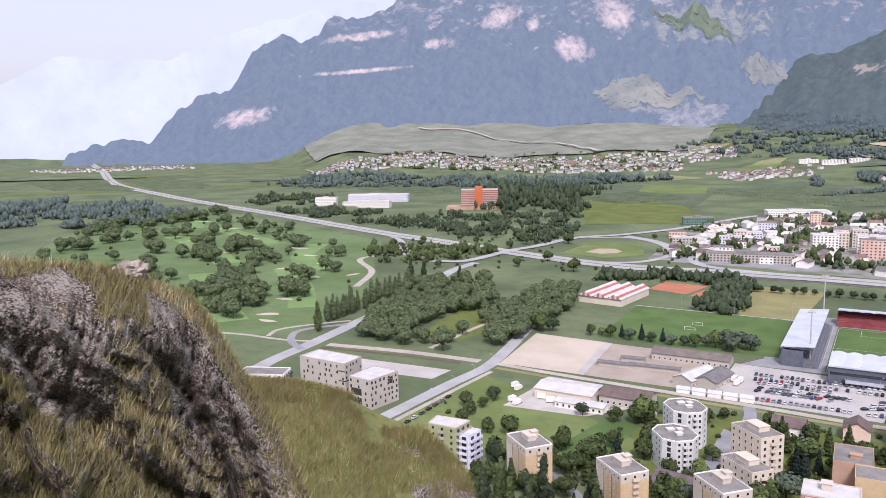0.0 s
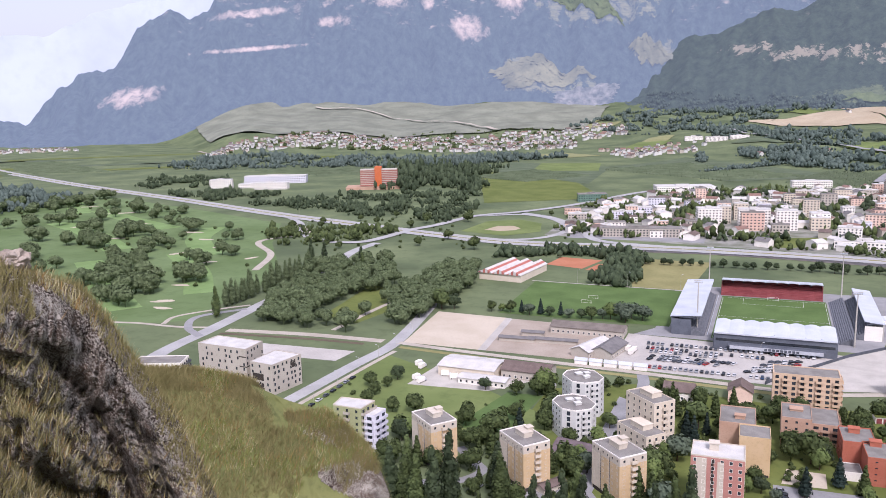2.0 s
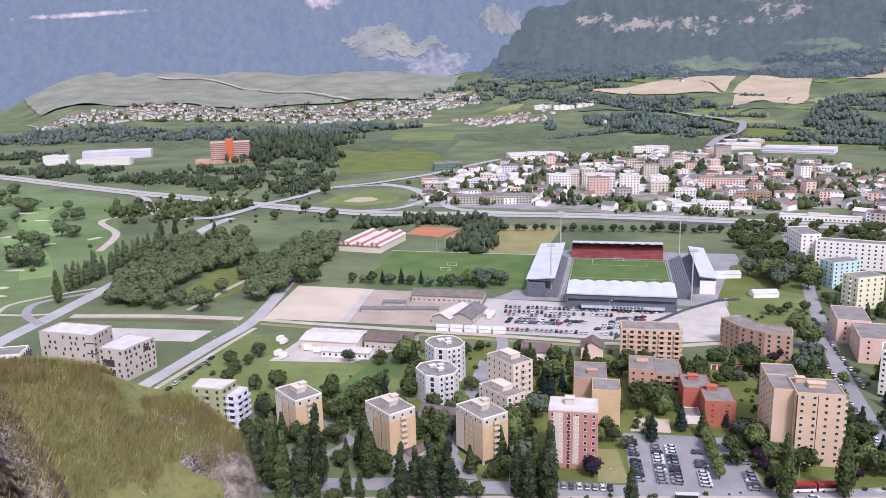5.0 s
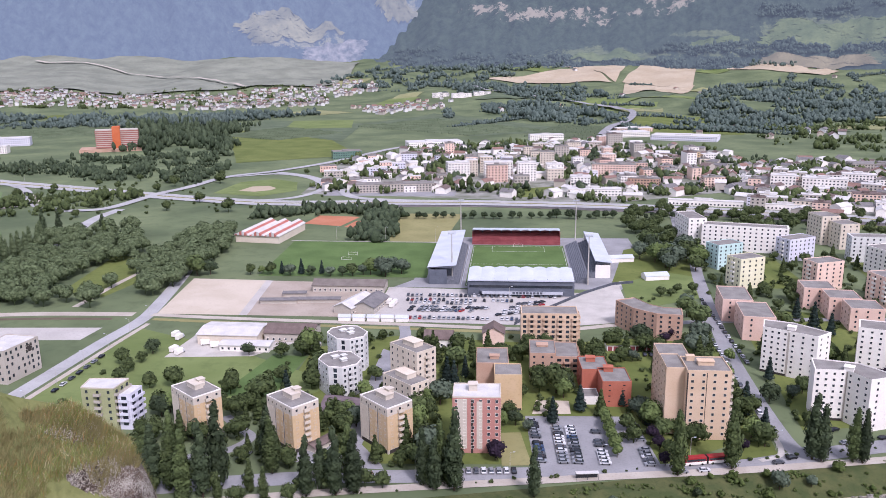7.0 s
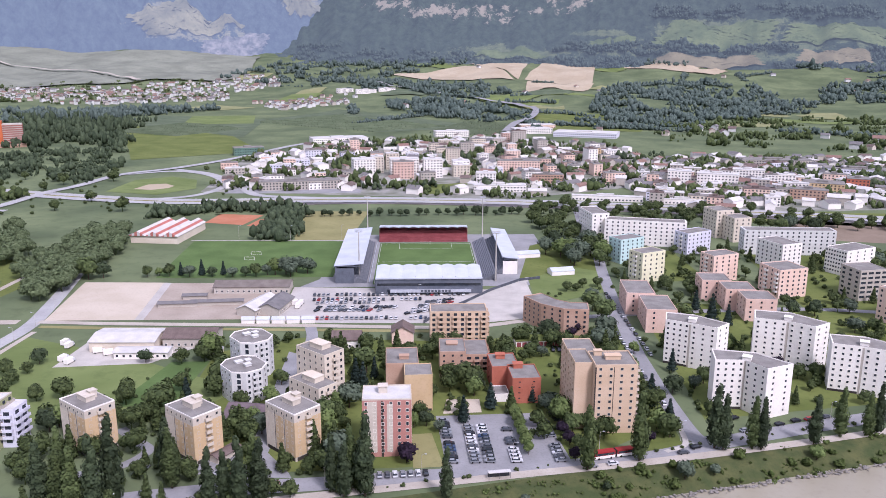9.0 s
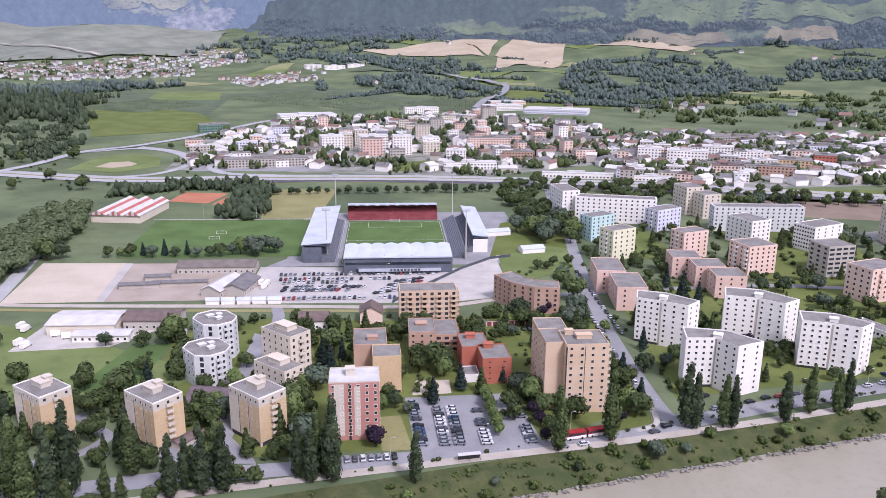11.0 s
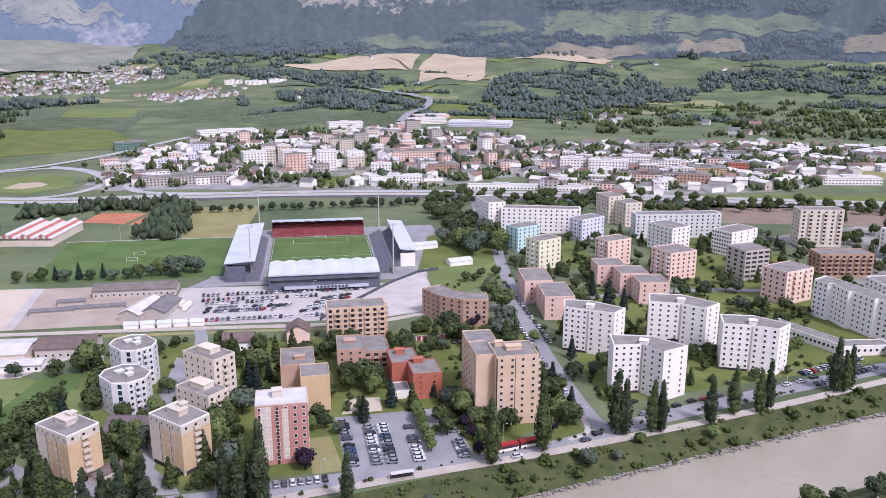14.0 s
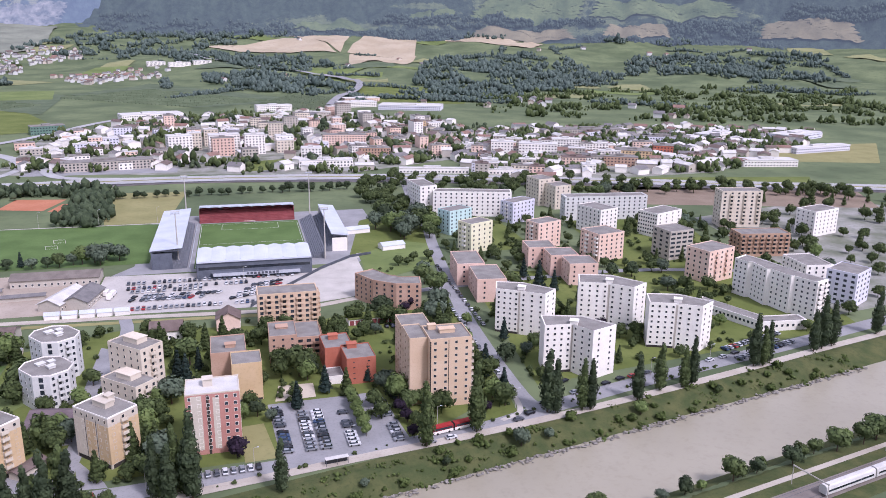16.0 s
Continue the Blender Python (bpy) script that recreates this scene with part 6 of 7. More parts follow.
for x, y in ((179, 466), (186, 447), (190, 428)):
    building("apartment_block", "salmon pink stepped apartment block", foot_rect(x, y, -6, 17, 17), 12.5, 4, PINK, faces=((3, 3, 1.0, 1.2, "w"), (0, 3, 1.0, 1.2, "w")), group="salmon pink blocks")
building("apartment_block", "long white stepped apartment block", [(265.8, 389.3), (268.2, 380.8), (270.6, 380.2), (270.2, 367.0), (272.4, 366.4), (274.6, 352.9), (276.4, 352.6), (281.0, 340.6), (290.0, 344.2), (284.0, 358.0), (281.5, 372.0), (278.5, 386.0), (275.5, 394.0)], 20, 7, WHITE, faces=((0, 3, 1.0, 1.1, "w"), (2, 4, 1.0, 1.1, "w"), (4, 4, 1.0, 1.1, "w"), (6, 4, 1.0, 1.1, "w"), (7, 2, 2.0, 1.3, "b")))
building("apartment_block", "grey-white office block beside the quay", foot_rect(319.4, 363.7, 29, 19.4, 16), 18.4, 6, LILAC, faces=((0, 4, 1.8, 1.4, "w"), (3, 4, 1.8, 1.4, "w")))
building("apartment_block", "white apartment block with flat roof", foot_rect(319, 396, -5, 17, 24), 14, 5, WHITE, faces=((0, 4, 1.2, 1.3, "w"), (3, 6, 1.2, 1.3, "w")))
building("office_wing", "low white office wing with dark flat roof", foot_run(230, 371, ((-68, 41.5), (-4.6, 23.7)), 8), 4.6, 1, WHITE, faces=((0, 18, 1.3, 1.3, "w"), (1, 8, 1.3, 1.3, "w")), category="office", base=0.8)
building("apartment_tower", "beige nine-storey apartment tower with balconies", foot_rect(363.5, 532.5, -11, 31, 14), 27, 9, CREAM, faces=((0, 6, 1.6, 1.4, "wb"), (3, 3, 1.2, 1.3, "w")))
building("apartment_block", "orange-brown balcony apartment block", foot_rect(331, 458, -8, 34, 15), 15, 5, surface("ochre_brick", "a78a74", "b1957f", "8f7461", scale=0.12, fine=1.6), faces=((0, 8, 1.8, 1.5, "b"), (3, 3, 1.6, 1.5, "b")))
building("apartment_block", "white seven-storey apartment block", foot_rect(407, 498.7, 17, 27, 15.5), 18.2, 6, WHITE, faces=((0, 6, 1.1, 1.2, "w"), (3, 4, 1.1, 1.2, "w")))
building("apartment_block", "white apartment block with grey roof", foot_rect(293, 521.4, 24, 28, 16.5), 17, 6, WHITE, faces=((0, 4, 1.2, 1.2, "w"), (3, 8, 1.2, 1.2, "w")))
building("apartment_block", "grey-beige office block with dark window bands", foot_rect(271, 465, 10, 18.5, 17.5), 18.6, 6, BEIGE, faces=((0, 4, 3.4, 1.4, "w"), (3, 3, 2.4, 1.4, "w")))
building("apartment_block", "salmon and white apartment block", foot_rect(268.6, 417.7, 19.5, 22.5, 16.5), 19, 6, PEACH, faces=((0, 5, 1.2, 1.3, "wb"), (3, 4, 1.2, 1.3, "w")))
building("apartment_block", "white apartment block with blue balconies", foot_rect(-296, 318, 22, 26, 13), 14, 5, WHITE, faces=((0, 5, 1.4, 1.4, "wb"), (1, 4, 1.8, 1.5, "b")), lintel=DARKMETAL)
building("apartment_block", "low terracotta terrace block with stepped balconies", foot_rect(27, 360, 0, 11, 20), 9, 3, TERRA, faces=((0, 3, 2.0, 1.4, "b"), (1, 4, 2.0, 1.4, "b")))

# ---- far town ----
def far_block(label, x, y, rot, w_, d, h, wall, roof, name="town_block"):
    """A block at a distance, with a strip of windows for each storey."""
    t = thing(name, label, "building", pose(x, y, 0, 0, 0, rot))
    k = Shape()
    k.box(-w_ / 2, w_ / 2, -d / 2, d / 2, -1, h)
    part("wall", k, wall, t)
    k = Shape()
    k.box(-w_ / 2 - 0.2, w_ / 2 + 0.2, -d / 2 - 0.2, d / 2 + 0.2, h, h + 0.5)
    k.box(-w_ * 0.15, w_ * 0.1, -d * 0.2, d * 0.15, h + 0.5, h + 2.4)
    part("roof", k, roof, t)
    floors = max(1, int(h / 2.9))
    k = Shape()
    for fl in range(floors):
        z = 1.0 + fl * (h - 0.6) / floors
        n = max(2, int(w_ / 3.4))
        for i in range(n):
            u = -w_ / 2 + w_ * (i + 0.5) / n
            k.box(u - 0.8, u + 0.8, -d / 2 - 0.06, -d / 2, z, z + 1.4)
        n = max(2, int(d / 3.6))
        for i in range(n):
            u = -d / 2 + d * (i + 0.5) / n
            k.box(-w_ / 2 - 0.06, -w_ / 2, u - 0.8, u + 0.8, z, z + 1.4)
    tagged(part("glazing", k, GLASS, t), kind="stuff")
    FREE.append((x, y, 0.5 * math.hypot(w_, d)))
    return t


TOWN = random.Random(8)
WALLS = (("white", WHITE), ("cream", CREAM), ("pale grey", LILAC), ("white", WHITE), ("beige", BEIGE), ("peach", PEACH), ("salmon", PINK))
for poly, n, seed, hi, rot in (([(-70, 880), (60, 900), (240, 900), (270, 1120), (140, 1380), (-100, 1240)], 62, 3, 20, 8), ([(-225, 870), (-80, 850), (-80, 1220), (-155, 1280), (-250, 1060)], 22, 4, 10, 12),
                               ([(230, 760), (380, 755), (500, 790), (540, 850), (470, 900), (360, 985), (250, 960)], 46, 5, 13, -20), ([(420, 960), (620, 930), (640, 1010), (440, 1090)], 10, 6, 8, 20)):
    for x, y in spots(poly, n, seed, 15):
        c, wall = TOWN.choice(WALLS)
        h = TOWN.choice((6, 8, 9, 12, hi * 0.7, hi))
        far_block("%s far town building with rows of windows" % c, x, y, rot + TOWN.choice((0, 0, 90, 4)), TOWN.uniform(13, 26), TOWN.uniform(10, 15), h, wall, TOWN.choice((ROOFPALE, ROOFPALE, ROOFGREY, ROOFGREY, BROWNROOF)))
for lab, x, y, rot, w_, d, h, wall in (("white eight-storey far apartment block", -64, 950, 15, 26, 18, 22, WHITE), ("white far apartment block with balconies", -16, 968, 8, 34, 16, 20, WHITE), ("white far apartment block with balconies", 18, 950, 5, 22, 16, 22, WHITE),
        ("white far apartment block", 52, 965, 5, 20, 16, 18, WHITE), ("cream far apartment tower", 46, 1040, 0, 18, 16, 24, CREAM), ("long school building with saw-tooth roof", -128, 869, 10, 86, 18, 9, BEIGE), ("green glass office building", -243, 1163, 20, 42, 20, 11, surface("green_glass_wall", "5f7a6c", "6b8678", "4d665a", rough=0.3, scale=0.2, fine=2)),
        ("pink far apartment slab", 125, 985, -6, 52, 14, 15, PEACH), ("ochre far apartment block", 245, 1110, 0, 18, 14, 16, YEL), ("white far stepped block", 78, 905, -4, 22, 16, 12, WHITE), ("brown far apartment row", 148, 905, -8, 34, 12, 10, TERRA), ("white low depot hall", 88, 850, -3, 56, 16, 7, WHITE),
        ("long white station roof", 190, 790, -12, 70, 8, 5, WHITE), ("long white station roof", 262, 770, -14, 66, 8, 5, WHITE), ("ochre old town block with windows", 430, 830, -25, 40, 26, 12, YEL), ("orange old town block", 475, 845, -25, 22, 22, 14, ORANGE), ("terracotta old town block", 400, 800, -25, 36, 18, 10, TERRA),
        ("white far town slab", 335, 880, -20, 44, 14, 14, WHITE), ("white far town block", 300, 905, -18, 26, 16, 14, WHITE), ("white far town slab", 380, 905, -20, 34, 16, 15, WHITE),
        ("long grey warehouse", 470, 1040, -6, 90, 30, 9, BEIGE), ("long grey warehouse", 540, 960, -20, 80, 26, 8, LILAC), ("white warehouse hall", 640, 985, 30, 90, 30, 8, WHITE), ("white warehouse hall", 740, 960, 24, 80, 34, 8, LILAC), ("blue-grey warehouse hall", 690, 850, 10, 90, 16, 7, LILAC), ("white factory hall", 560, 770, -10, 60, 22, 7, WHITE),
        ("white shopping hall", -130, 1330, 18, 90, 34, 8, WHITE), ("white hall by the valley road", 210, 1480, 10, 70, 34, 9, WHITE), ("white terraced blocks", 60, 1420, 10, 60, 20, 10, WHITE), ("pink shopping hall", 235, 1590, 8, 70, 30, 7, PEACH), ("large pale hall roof", 300, 1420, -20, 110, 50, 8, LILAC),
        ("white hospital annex", -948, 1215, 28, 40, 22, 16, WHITE), ("white clinic building", -842, 1222, 20, 60, 22, 12, WHITE), ("long grey glass laboratory hall", -905, 1330, 24, 120, 30, 14, LILAC), ("low white clinic wing", -890, 1240, 24, 60, 20, 7, WHITE),
        ("white terraced village houses", -150, 2400, 14, 60, 16, 12, WHITE), ("white terraced village houses", -215, 2430, 14, 50, 16, 12, WHITE), ("white terraced village houses", -90, 2420, 14, 50, 16, 10, WHITE)):
    t = far_block(lab + " by the far road" if len(lab.split()) < 4 else lab, x, y, rot, w_, d, h, wall, ROOFPALE if "white" in lab or "hall" in lab else ROOFGREY, "town_block")
    if y > 1300:
        t.location.z = (gz(x, y))
# hospital: red bands between white floors
t = thing("hospital", "orange-red hospital tower with white floor bands", "hospital", pose(-646, 1268, 0, 0, 0, 24))
for fl in range(9):
    k = Shape()
    k.box(-33, 33, -12, 12, 6 + 3.2 * fl, 7.7 + 3.2 * fl)
    part("wall_band", k, surface("hospital_red", "96645a", "a07066", "825549", scale=0.1, fine=1) if fl == 0 else bpy.data.materials["hospital_red"], t)
    k = Shape()
    k.box(-32.4, 32.4, -11.6, 11.6, 7.7 + 3.2 * fl, 9.2 + 3.2 * fl)
    part("window_band", k, BEIGE, t)
k = Shape()
k.box(-7, 5, -15, 14, 0, 39)
part("stair_tower", k, surface("orange_panel", "b8623c", "c06e49", "a05634", scale=0.1, fine=1), t)
k = Shape()
k.box(-58, 36, -22, 22, 0, 5)
part("podium", k, TERRA, t)

# ---- village houses ----
HOUSES = []
for i, (wall, roof, w_, d, h) in enumerate(((OFFWHITE, BROWNROOF, 11, 9, 5.5), (PALE, REDROOF, 10, 9, 5.5), (OFFWHITE, GREYROOF, 13, 9, 6), (PALE, BROWNROOF, 10, 8, 5), (OFFWHITE, REDROOF, 13, 9, 7))):
    HOUSES.append(house("%s village house with gabled %s roof" % (("white", "cream", "white", "cream", "white")[i], ("brown", "red", "grey", "brown", "red")[i]), 0, -420, 0, w_, d, h, 3, wall, roof, z=-300, wins=False))
VIL = random.Random(4)
for poly, n, seed in (([(-1640, 2040), (-1760, 2230), (-1660, 2500), (-899, 2640), (-640, 2800), (-545, 2360), (-840, 2200), (-1223, 2205)], 80, 1), ([(-705, 2834), (-629, 2935), (-506, 3007), (-447, 2666), (-575, 2604)], 26, 2),
                      ([(-454, 2273), (-183, 2400), (-168, 2249), (-336, 2050)], 24, 3), ([(-3000, 1950), (-2750, 1900), (-2450, 2300), (-2700, 2450)], 26, 4), ([(230, 1560), (380, 1500), (700, 1150), (820, 1260), (520, 1640)], 14, 5)):
    for x, y in spots(poly, n, seed, 15):
        k = VIL.uniform(0.9, 1.5)
        copy_thing(VIL.choice(HOUSES), Matrix.LocRotScale((x, y, (gz(x, y)) + 0.5), Euler((0, 0, VIL.uniform(0, 3.1))), (k, k, k * 0.9)))
for x, y in ((250, 3320), (560, 2850), (610, 2700), (760, 2300), (1000, 2240), (900, 3500), (1100, 2900), (1300, 2950), (1500, 2800), (1560, 2780), (1350, 2480), (1820, 2650), (700, 3650), (780, 3700), (1240, 2420), (330, 2480), (130, 2250), (-30, 2050)):
    copy_thing(VIL.choice(HOUSES), Matrix.LocRotScale((x, y, (gz(x, y)) + 0.5), Euler((0, 0, VIL.uniform(0, 3.1))), (1.4, 1.4, 1.2)))


def house_cluster(name, label, places, seed, lo, hi, roofs=(2, 3, 4, 4), walls=OFFWHITE):
    """Many small gabled houses, too far off to count, in one mesh."""
    rnd = random.Random(seed)
    mats = [walls, BEIGE, REDROOF, BROWNROOF, GREYROOF, ROOFPALE]
    V, F, M = [], [], []
    for x, y in places:
        a, w2, d2, h = rnd.uniform(0, 3.14), rnd.uniform(lo, hi) / 2, rnd.uniform(lo, hi) * 0.4, rnd.uniform(4.5, 8.5)
        z, c, d, k, top = gz(x, y), math.cos(a), math.sin(a), len(V), rnd.uniform(1.5, 3)
        pts = [(sx * w2, sy * d2, q) for q in (-1, h) for sx, sy in ((-1, -1), (1, -1), (1, 1), (-1, 1))] + [(-w2, 0, h + top), (w2, 0, h + top)]
        pts += [(sx * (w2 + 0.5), sy * (d2 + 0.6), h - 0.3) for sx, sy in ((-1, -1), (1, -1), (1, 1), (-1, 1))] + [(-w2 - 0.5, 0, h + top + 0.1), (w2 + 0.5, 0, h + top + 0.1)]
        V += [(x + c * p - d * q, y + d * p + c * q, z + r) for p, q, r in pts]
        wall, roof = rnd.choice((0, 0, 0, 1)), rnd.choice(roofs)
        for f, m in (((0, 1, 5, 4), wall), ((1, 2, 6, 9, 5), wall), ((2, 3, 7, 6), wall), ((3, 0, 4, 8, 7), wall), ((10, 11, 15, 14), roof), ((12, 13, 14, 15), roof)):
            F.append(tuple(k + q for q in f))
            M.append(m)
    me = bpy.data.meshes.new(name)
    me.from_pydata(V, [], F)
    for m in mats:
        me.materials.append(m)
    me.polygons.foreach_set("material_index", M)
    return tagged(new(name, me), label, "houses", kind="stuff")


def open_spots(poly, n, seed, gap):
    return [p for p in spots(poly, n, seed, gap) if clear(p[0], p[1], 2)]


house_cluster("village_houses", "white village houses with brown and red roofs", open_spots([(-1640, 2040), (-1760, 2230), (-1660, 2500), (-899, 2640), (-640, 2800), (-545, 2360), (-840, 2200), (-1223, 2205)], 620, 61, 9) + open_spots([(-705, 2834), (-629, 2935), (-506, 3007), (-447, 2666), (-575, 2604)], 50, 62, 14) + open_spots([(-454, 2273), (-183, 2400), (-168, 2249), (-336, 2050)], 46, 63, 14) + open_spots([(-3000, 1950), (-2750, 1900), (-2450, 2300), (-2700, 2450)], 110, 64, 12), 1, 8, 14)
house_cluster("town_houses", "pale town houses with pitched roofs", open_spots([(-220, 860), (100, 810), (290, 900), (330, 1240), (130, 1400), (-120, 1320), (-230, 1120)], 190, 65, 17) + open_spots([(240, 730), (480, 745), (640, 830), (820, 1000), (640, 1100), (380, 1130), (220, 960)], 240, 66, 17), 3, 10, 20, (2, 3, 4, 5, 5), WHITE)
PROTO["house"] = HOUSES

# ---- cars ----
PAINTS = [("white", surface("car_white", "c2c3c5", "c9cacc", "b3b4b6", rough=0.3, scale=1, fine=5)), ("silver", surface("car_silver", "8d9094", "989b9f", "7b7e82", rough=0.3, scale=1, fine=5, metal=0.3)), ("black", surface("car_black", "232427", "2b2c2f", "1b1c1e", rough=0.25, scale=1, fine=5)),
          ("dark grey", surface("car_grey", "4b4e53", "55585d", "404347", rough=0.3, scale=1, fine=5)), ("blue", surface("car_blue", "34455f", "3c4d68", "2b3a51", rough=0.3, scale=1, fine=5)), ("red", surface("car_red", "8f2a2c", "993335", "7b2325", rough=0.3, scale=1, fine=5))]
TYRE = surface("tyre", "1f1f20", "28282a", "17171a", scale=2, fine=8)


def car_body():
    k = Shape()
    prof = [(-2.1, 0.35), (2.1, 0.35), (2.15, 0.7), (1.95, 0.88), (1.1, 0.98), (-1.95, 1.0), (-2.15, 0.75)]
    for sy in (-1, 1):
        pts = [(x, sy * 0.86, z) for x, z in prof]
        k.face(pts if sy < 0 else pts[::-1])
    for (x0, z0), (x1, z1) in zip(prof, prof[1:] + prof[:1]):
        k.face([(x0, -0.86, z0), (x0, 0.86, z0), (x1, 0.86, z1), (x1, -0.86, z1)][::-1])
    k.face([(-1.35, -0.6, 1.46), (0.35, -0.6, 1.46), (0.35, 0.6, 1.46), (-1.35, 0.6, 1.46)])
    return k


def car_glass():
    k = Shape()
    lo = [(-1.95, -0.8, 0.99), (1.1, -0.8, 0.98), (1.1, 0.8, 0.98), (-1.95, 0.8, 0.99)]
    up = [(-1.35, -0.6, 1.45), (0.35, -0.6, 1.45), (0.35, 0.6, 1.45), (-1.35, 0.6, 1.45)]
    for i in range(4):
        j = (i + 1) % 4
        k.face([lo[i], lo[j], up[j], up[i]])
    return k


BODY, PANE = {c: car_body().mesh("body", m) for c, m in PAINTS}, car_glass().mesh("window_glass", GLASS)
wheel = Shape()
wheel.tube((0, -0.1, 0), (0, 0.1, 0), 0.32, 0.32, 10)
WHEEL = wheel.mesh("wheel", TYRE)
CAR = random.Random(3)


def car(x, y, rot, near=False, color=None, group="parked cars"):
    c = color or CAR.choice(("white", "white", "white", "silver", "silver", "silver", "black", "black", "dark grey", "dark grey", "dark grey", "blue", "silver", "white", "black", "dark grey", "white", "silver", "black", "silver", "red"))
    t = thing("car", "%s parked car on the %s" % (c, "asphalt" if near else "pale gravel car park"), "car", pose(x, y, 0.22 if near else 0.08, 0, 0, rot), group)
    part("body", BODY[c], None, t)
    part("window_glass", PANE, None, t)
    if near:
        for wx in (-1.3, 1.3):
            for wy in (-0.8, 0.8):
                part("wheel", WHEEL, None, t, m=Matrix.Translation((wx, wy, 0.32)))


for y, x0, x1, a in ((473.5, -63, 28, 90), (464, -62, 2, 90), (458, -62, -22, 90), (449, -60, -12, 60), (443.5, -58, -22, 60), (429.5, -59, 6, 90)):
    x = x0
    while x < x1:
        if CAR.random() < 0.86:
            car(x, y + CAR.uniform(-0.4, 0.4), a + CAR.choice((0, 180)) + CAR.uniform(-3, 3))
        x += 2.75
for i in range(4):
    for j in range(8 - i):
        car(-6 + 3.4 * j + 4 * i, 437 + 7 * i + 2.1 * j * 0.6, 35)
for x0, n, a in ((10.5, 13, 0), (20.6, 11, 4), (25.8, 11, 176), (35.6, 11, 0), (51.6, 12, 184)):
    for j in range(n):
        if CAR.random() < (0.92 if x0 < 34 else 0.65):
            car(x0 + (0.15 if x0 < 15 else -0.3) * (j if x0 > 15 else -j) * 0.4 + (0.15 * (13 - j) if x0 < 15 else 0), 267.5 + 2.75 * j, a, True)
for i in range(13):
    car(-30 + 2.7 * i, 257.6 + 0.18 * i, 96, True)
for x, y, a in ((70, 264.5, 10), (62, 263, 10), (98, 272, 14), (104, 276, 20), (-92, 249, 14), (-50, 254, 8), (112, 282, -60), (128, 289, 16), (136, 292, 16), (144, 294, 16), (152, 297, 16), (158, 298, 16), (166, 300, 16), (174, 303, 16), (200, 306, 16), (208, 308, 16), (216, 311, 16), (236, 318, 16),
                (244, 320, 16), (120, 296, 30), (128, 300, 30), (-99, 262, 80), (-97, 266, 80), (-84, 266, 40), (-70, 262, 60), (-66, 262, 60), (-62, 262, 60), (-30, 258, 10), (-54, 330, 90), (-54, 352, 90), (-60, 318, 40), (-52, 312, 0), (-50, 374, 90), (58, 378, 90), (61, 378, 90), (67, 378, 90), (70, 378, 90), (73, 378, 90)):
    car(x, y, a, True)
for i in range(24):
    car(103.5 + 0.09 * i * (i > 9), 300 + 7.2 * i, 88, True)
    if i > 8:
        car(113 + 0.11 * i, 303 + 7.2 * i + 3, 88, True)
for i in range(26):
    x, y = 214 + (i % 13) * 3.0, 305 + (i % 13) * 1.0 + (i // 13) * 11
    car(x, y, 106, True)
for i in range(7):
    car(-203.5, 318 + 7 * i, 90, True)

# ---- bus, kiosks, lamps ----
t = thing("bus", "red and white articulated bus on the quay road", "bus", pose(72, 270.5, 0.2, 0, 0, 13))
for x0, x1, nm in ((-8.6, -0.4, "rear_section"), (0.4, 8.6, "front_section")):
    k = Shape()
    k.box(x0, x1, -1.25, 1.25, 1.5, 3.0)
    part(nm, k, PAINTS[5][1], t)
    k = Shape()
    k.box(x0, x1, -1.25, 1.25, 0.4, 1.496)
    part("side_panel", k, WHITE, t)
    k = Shape()
    k.box(x0 + 0.4, x1 - 0.4, -1.28, 1.28, 1.7, 2.5)
    part("window_band", k, GLASS, t)
k = Shape()
k.box(-0.4, 0.4, -1.1, 1.1, 0.5, 2.9)
part("bellows", k, TYRE, t)
for wx in (-6.8, -2, 2, 6.8):
    part("wheel", WHEEL, None, t, m=Matrix.Translation((wx, -1.15, 0.4)) @ Matrix.Scale(1.4, 4))
t = thing("bus_shelter", "grey glass bus shelter by the road", "bus shelter", pose(28, 256.5, 0.2, 0, 0, 7))
k = Shape()
k.box(-4, 4, -1, 1, 2.4, 2.55)
part("roof", k, ROOFPALE, t)
k = Shape()
k.box(-3.9, 3.9, 0.85, 0.9, 0, 2.4)
part("back_pane", k, GLASS, t)
for x in (-3.8, 0, 3.8):
    k = Shape()
    k.tube((x, -0.8, 0), (x, -0.8, 2.4), 0.06, 0.06)
    part("post", k, DARKMETAL, t)


def street_lamp(x, y, h=8.0, rot=0):
    t = thing("street_lamp", "slim grey street lamp beside the road", "street lamp", pose(x, y, 0, 0, 0, rot), "street lamps")
    k = Shape()
    k.tube((0, 0, 0), (0, 0, h), 0.1, 0.06)
    k.tube((0, 0, h), (1.2, 0, h + 0.3), 0.05, 0.04)
    part("pole", k, CONCRETE, t)
    k = Shape()
    k.box(1.0, 1.8, -0.15, 0.15, h + 0.22, h + 0.38)
    part("lamp_head", k, WHITEMETAL, t)


for i in range(12):
    x, y, _ = by_river(-110 + 34 * i, 252)
    street_lamp(x, y)
for i in range(7):
    street_lamp(-206, 300 + 24 * i, 8, 180)
for x, y in ((-100, 620), (-140, 620), (-60, 622), (0, 455), (-30, 440), (-480, 760), (-740, 950), (-1000, 1060), (-560, 870)):
    street_lamp(x, y, 12 if y < 700 else 18)
# the car park's dark diagonal fence
k = Shape()
run = [(3, 421), (14, 440), (27, 456), (46, 482), (66, 503), (80, 508)]
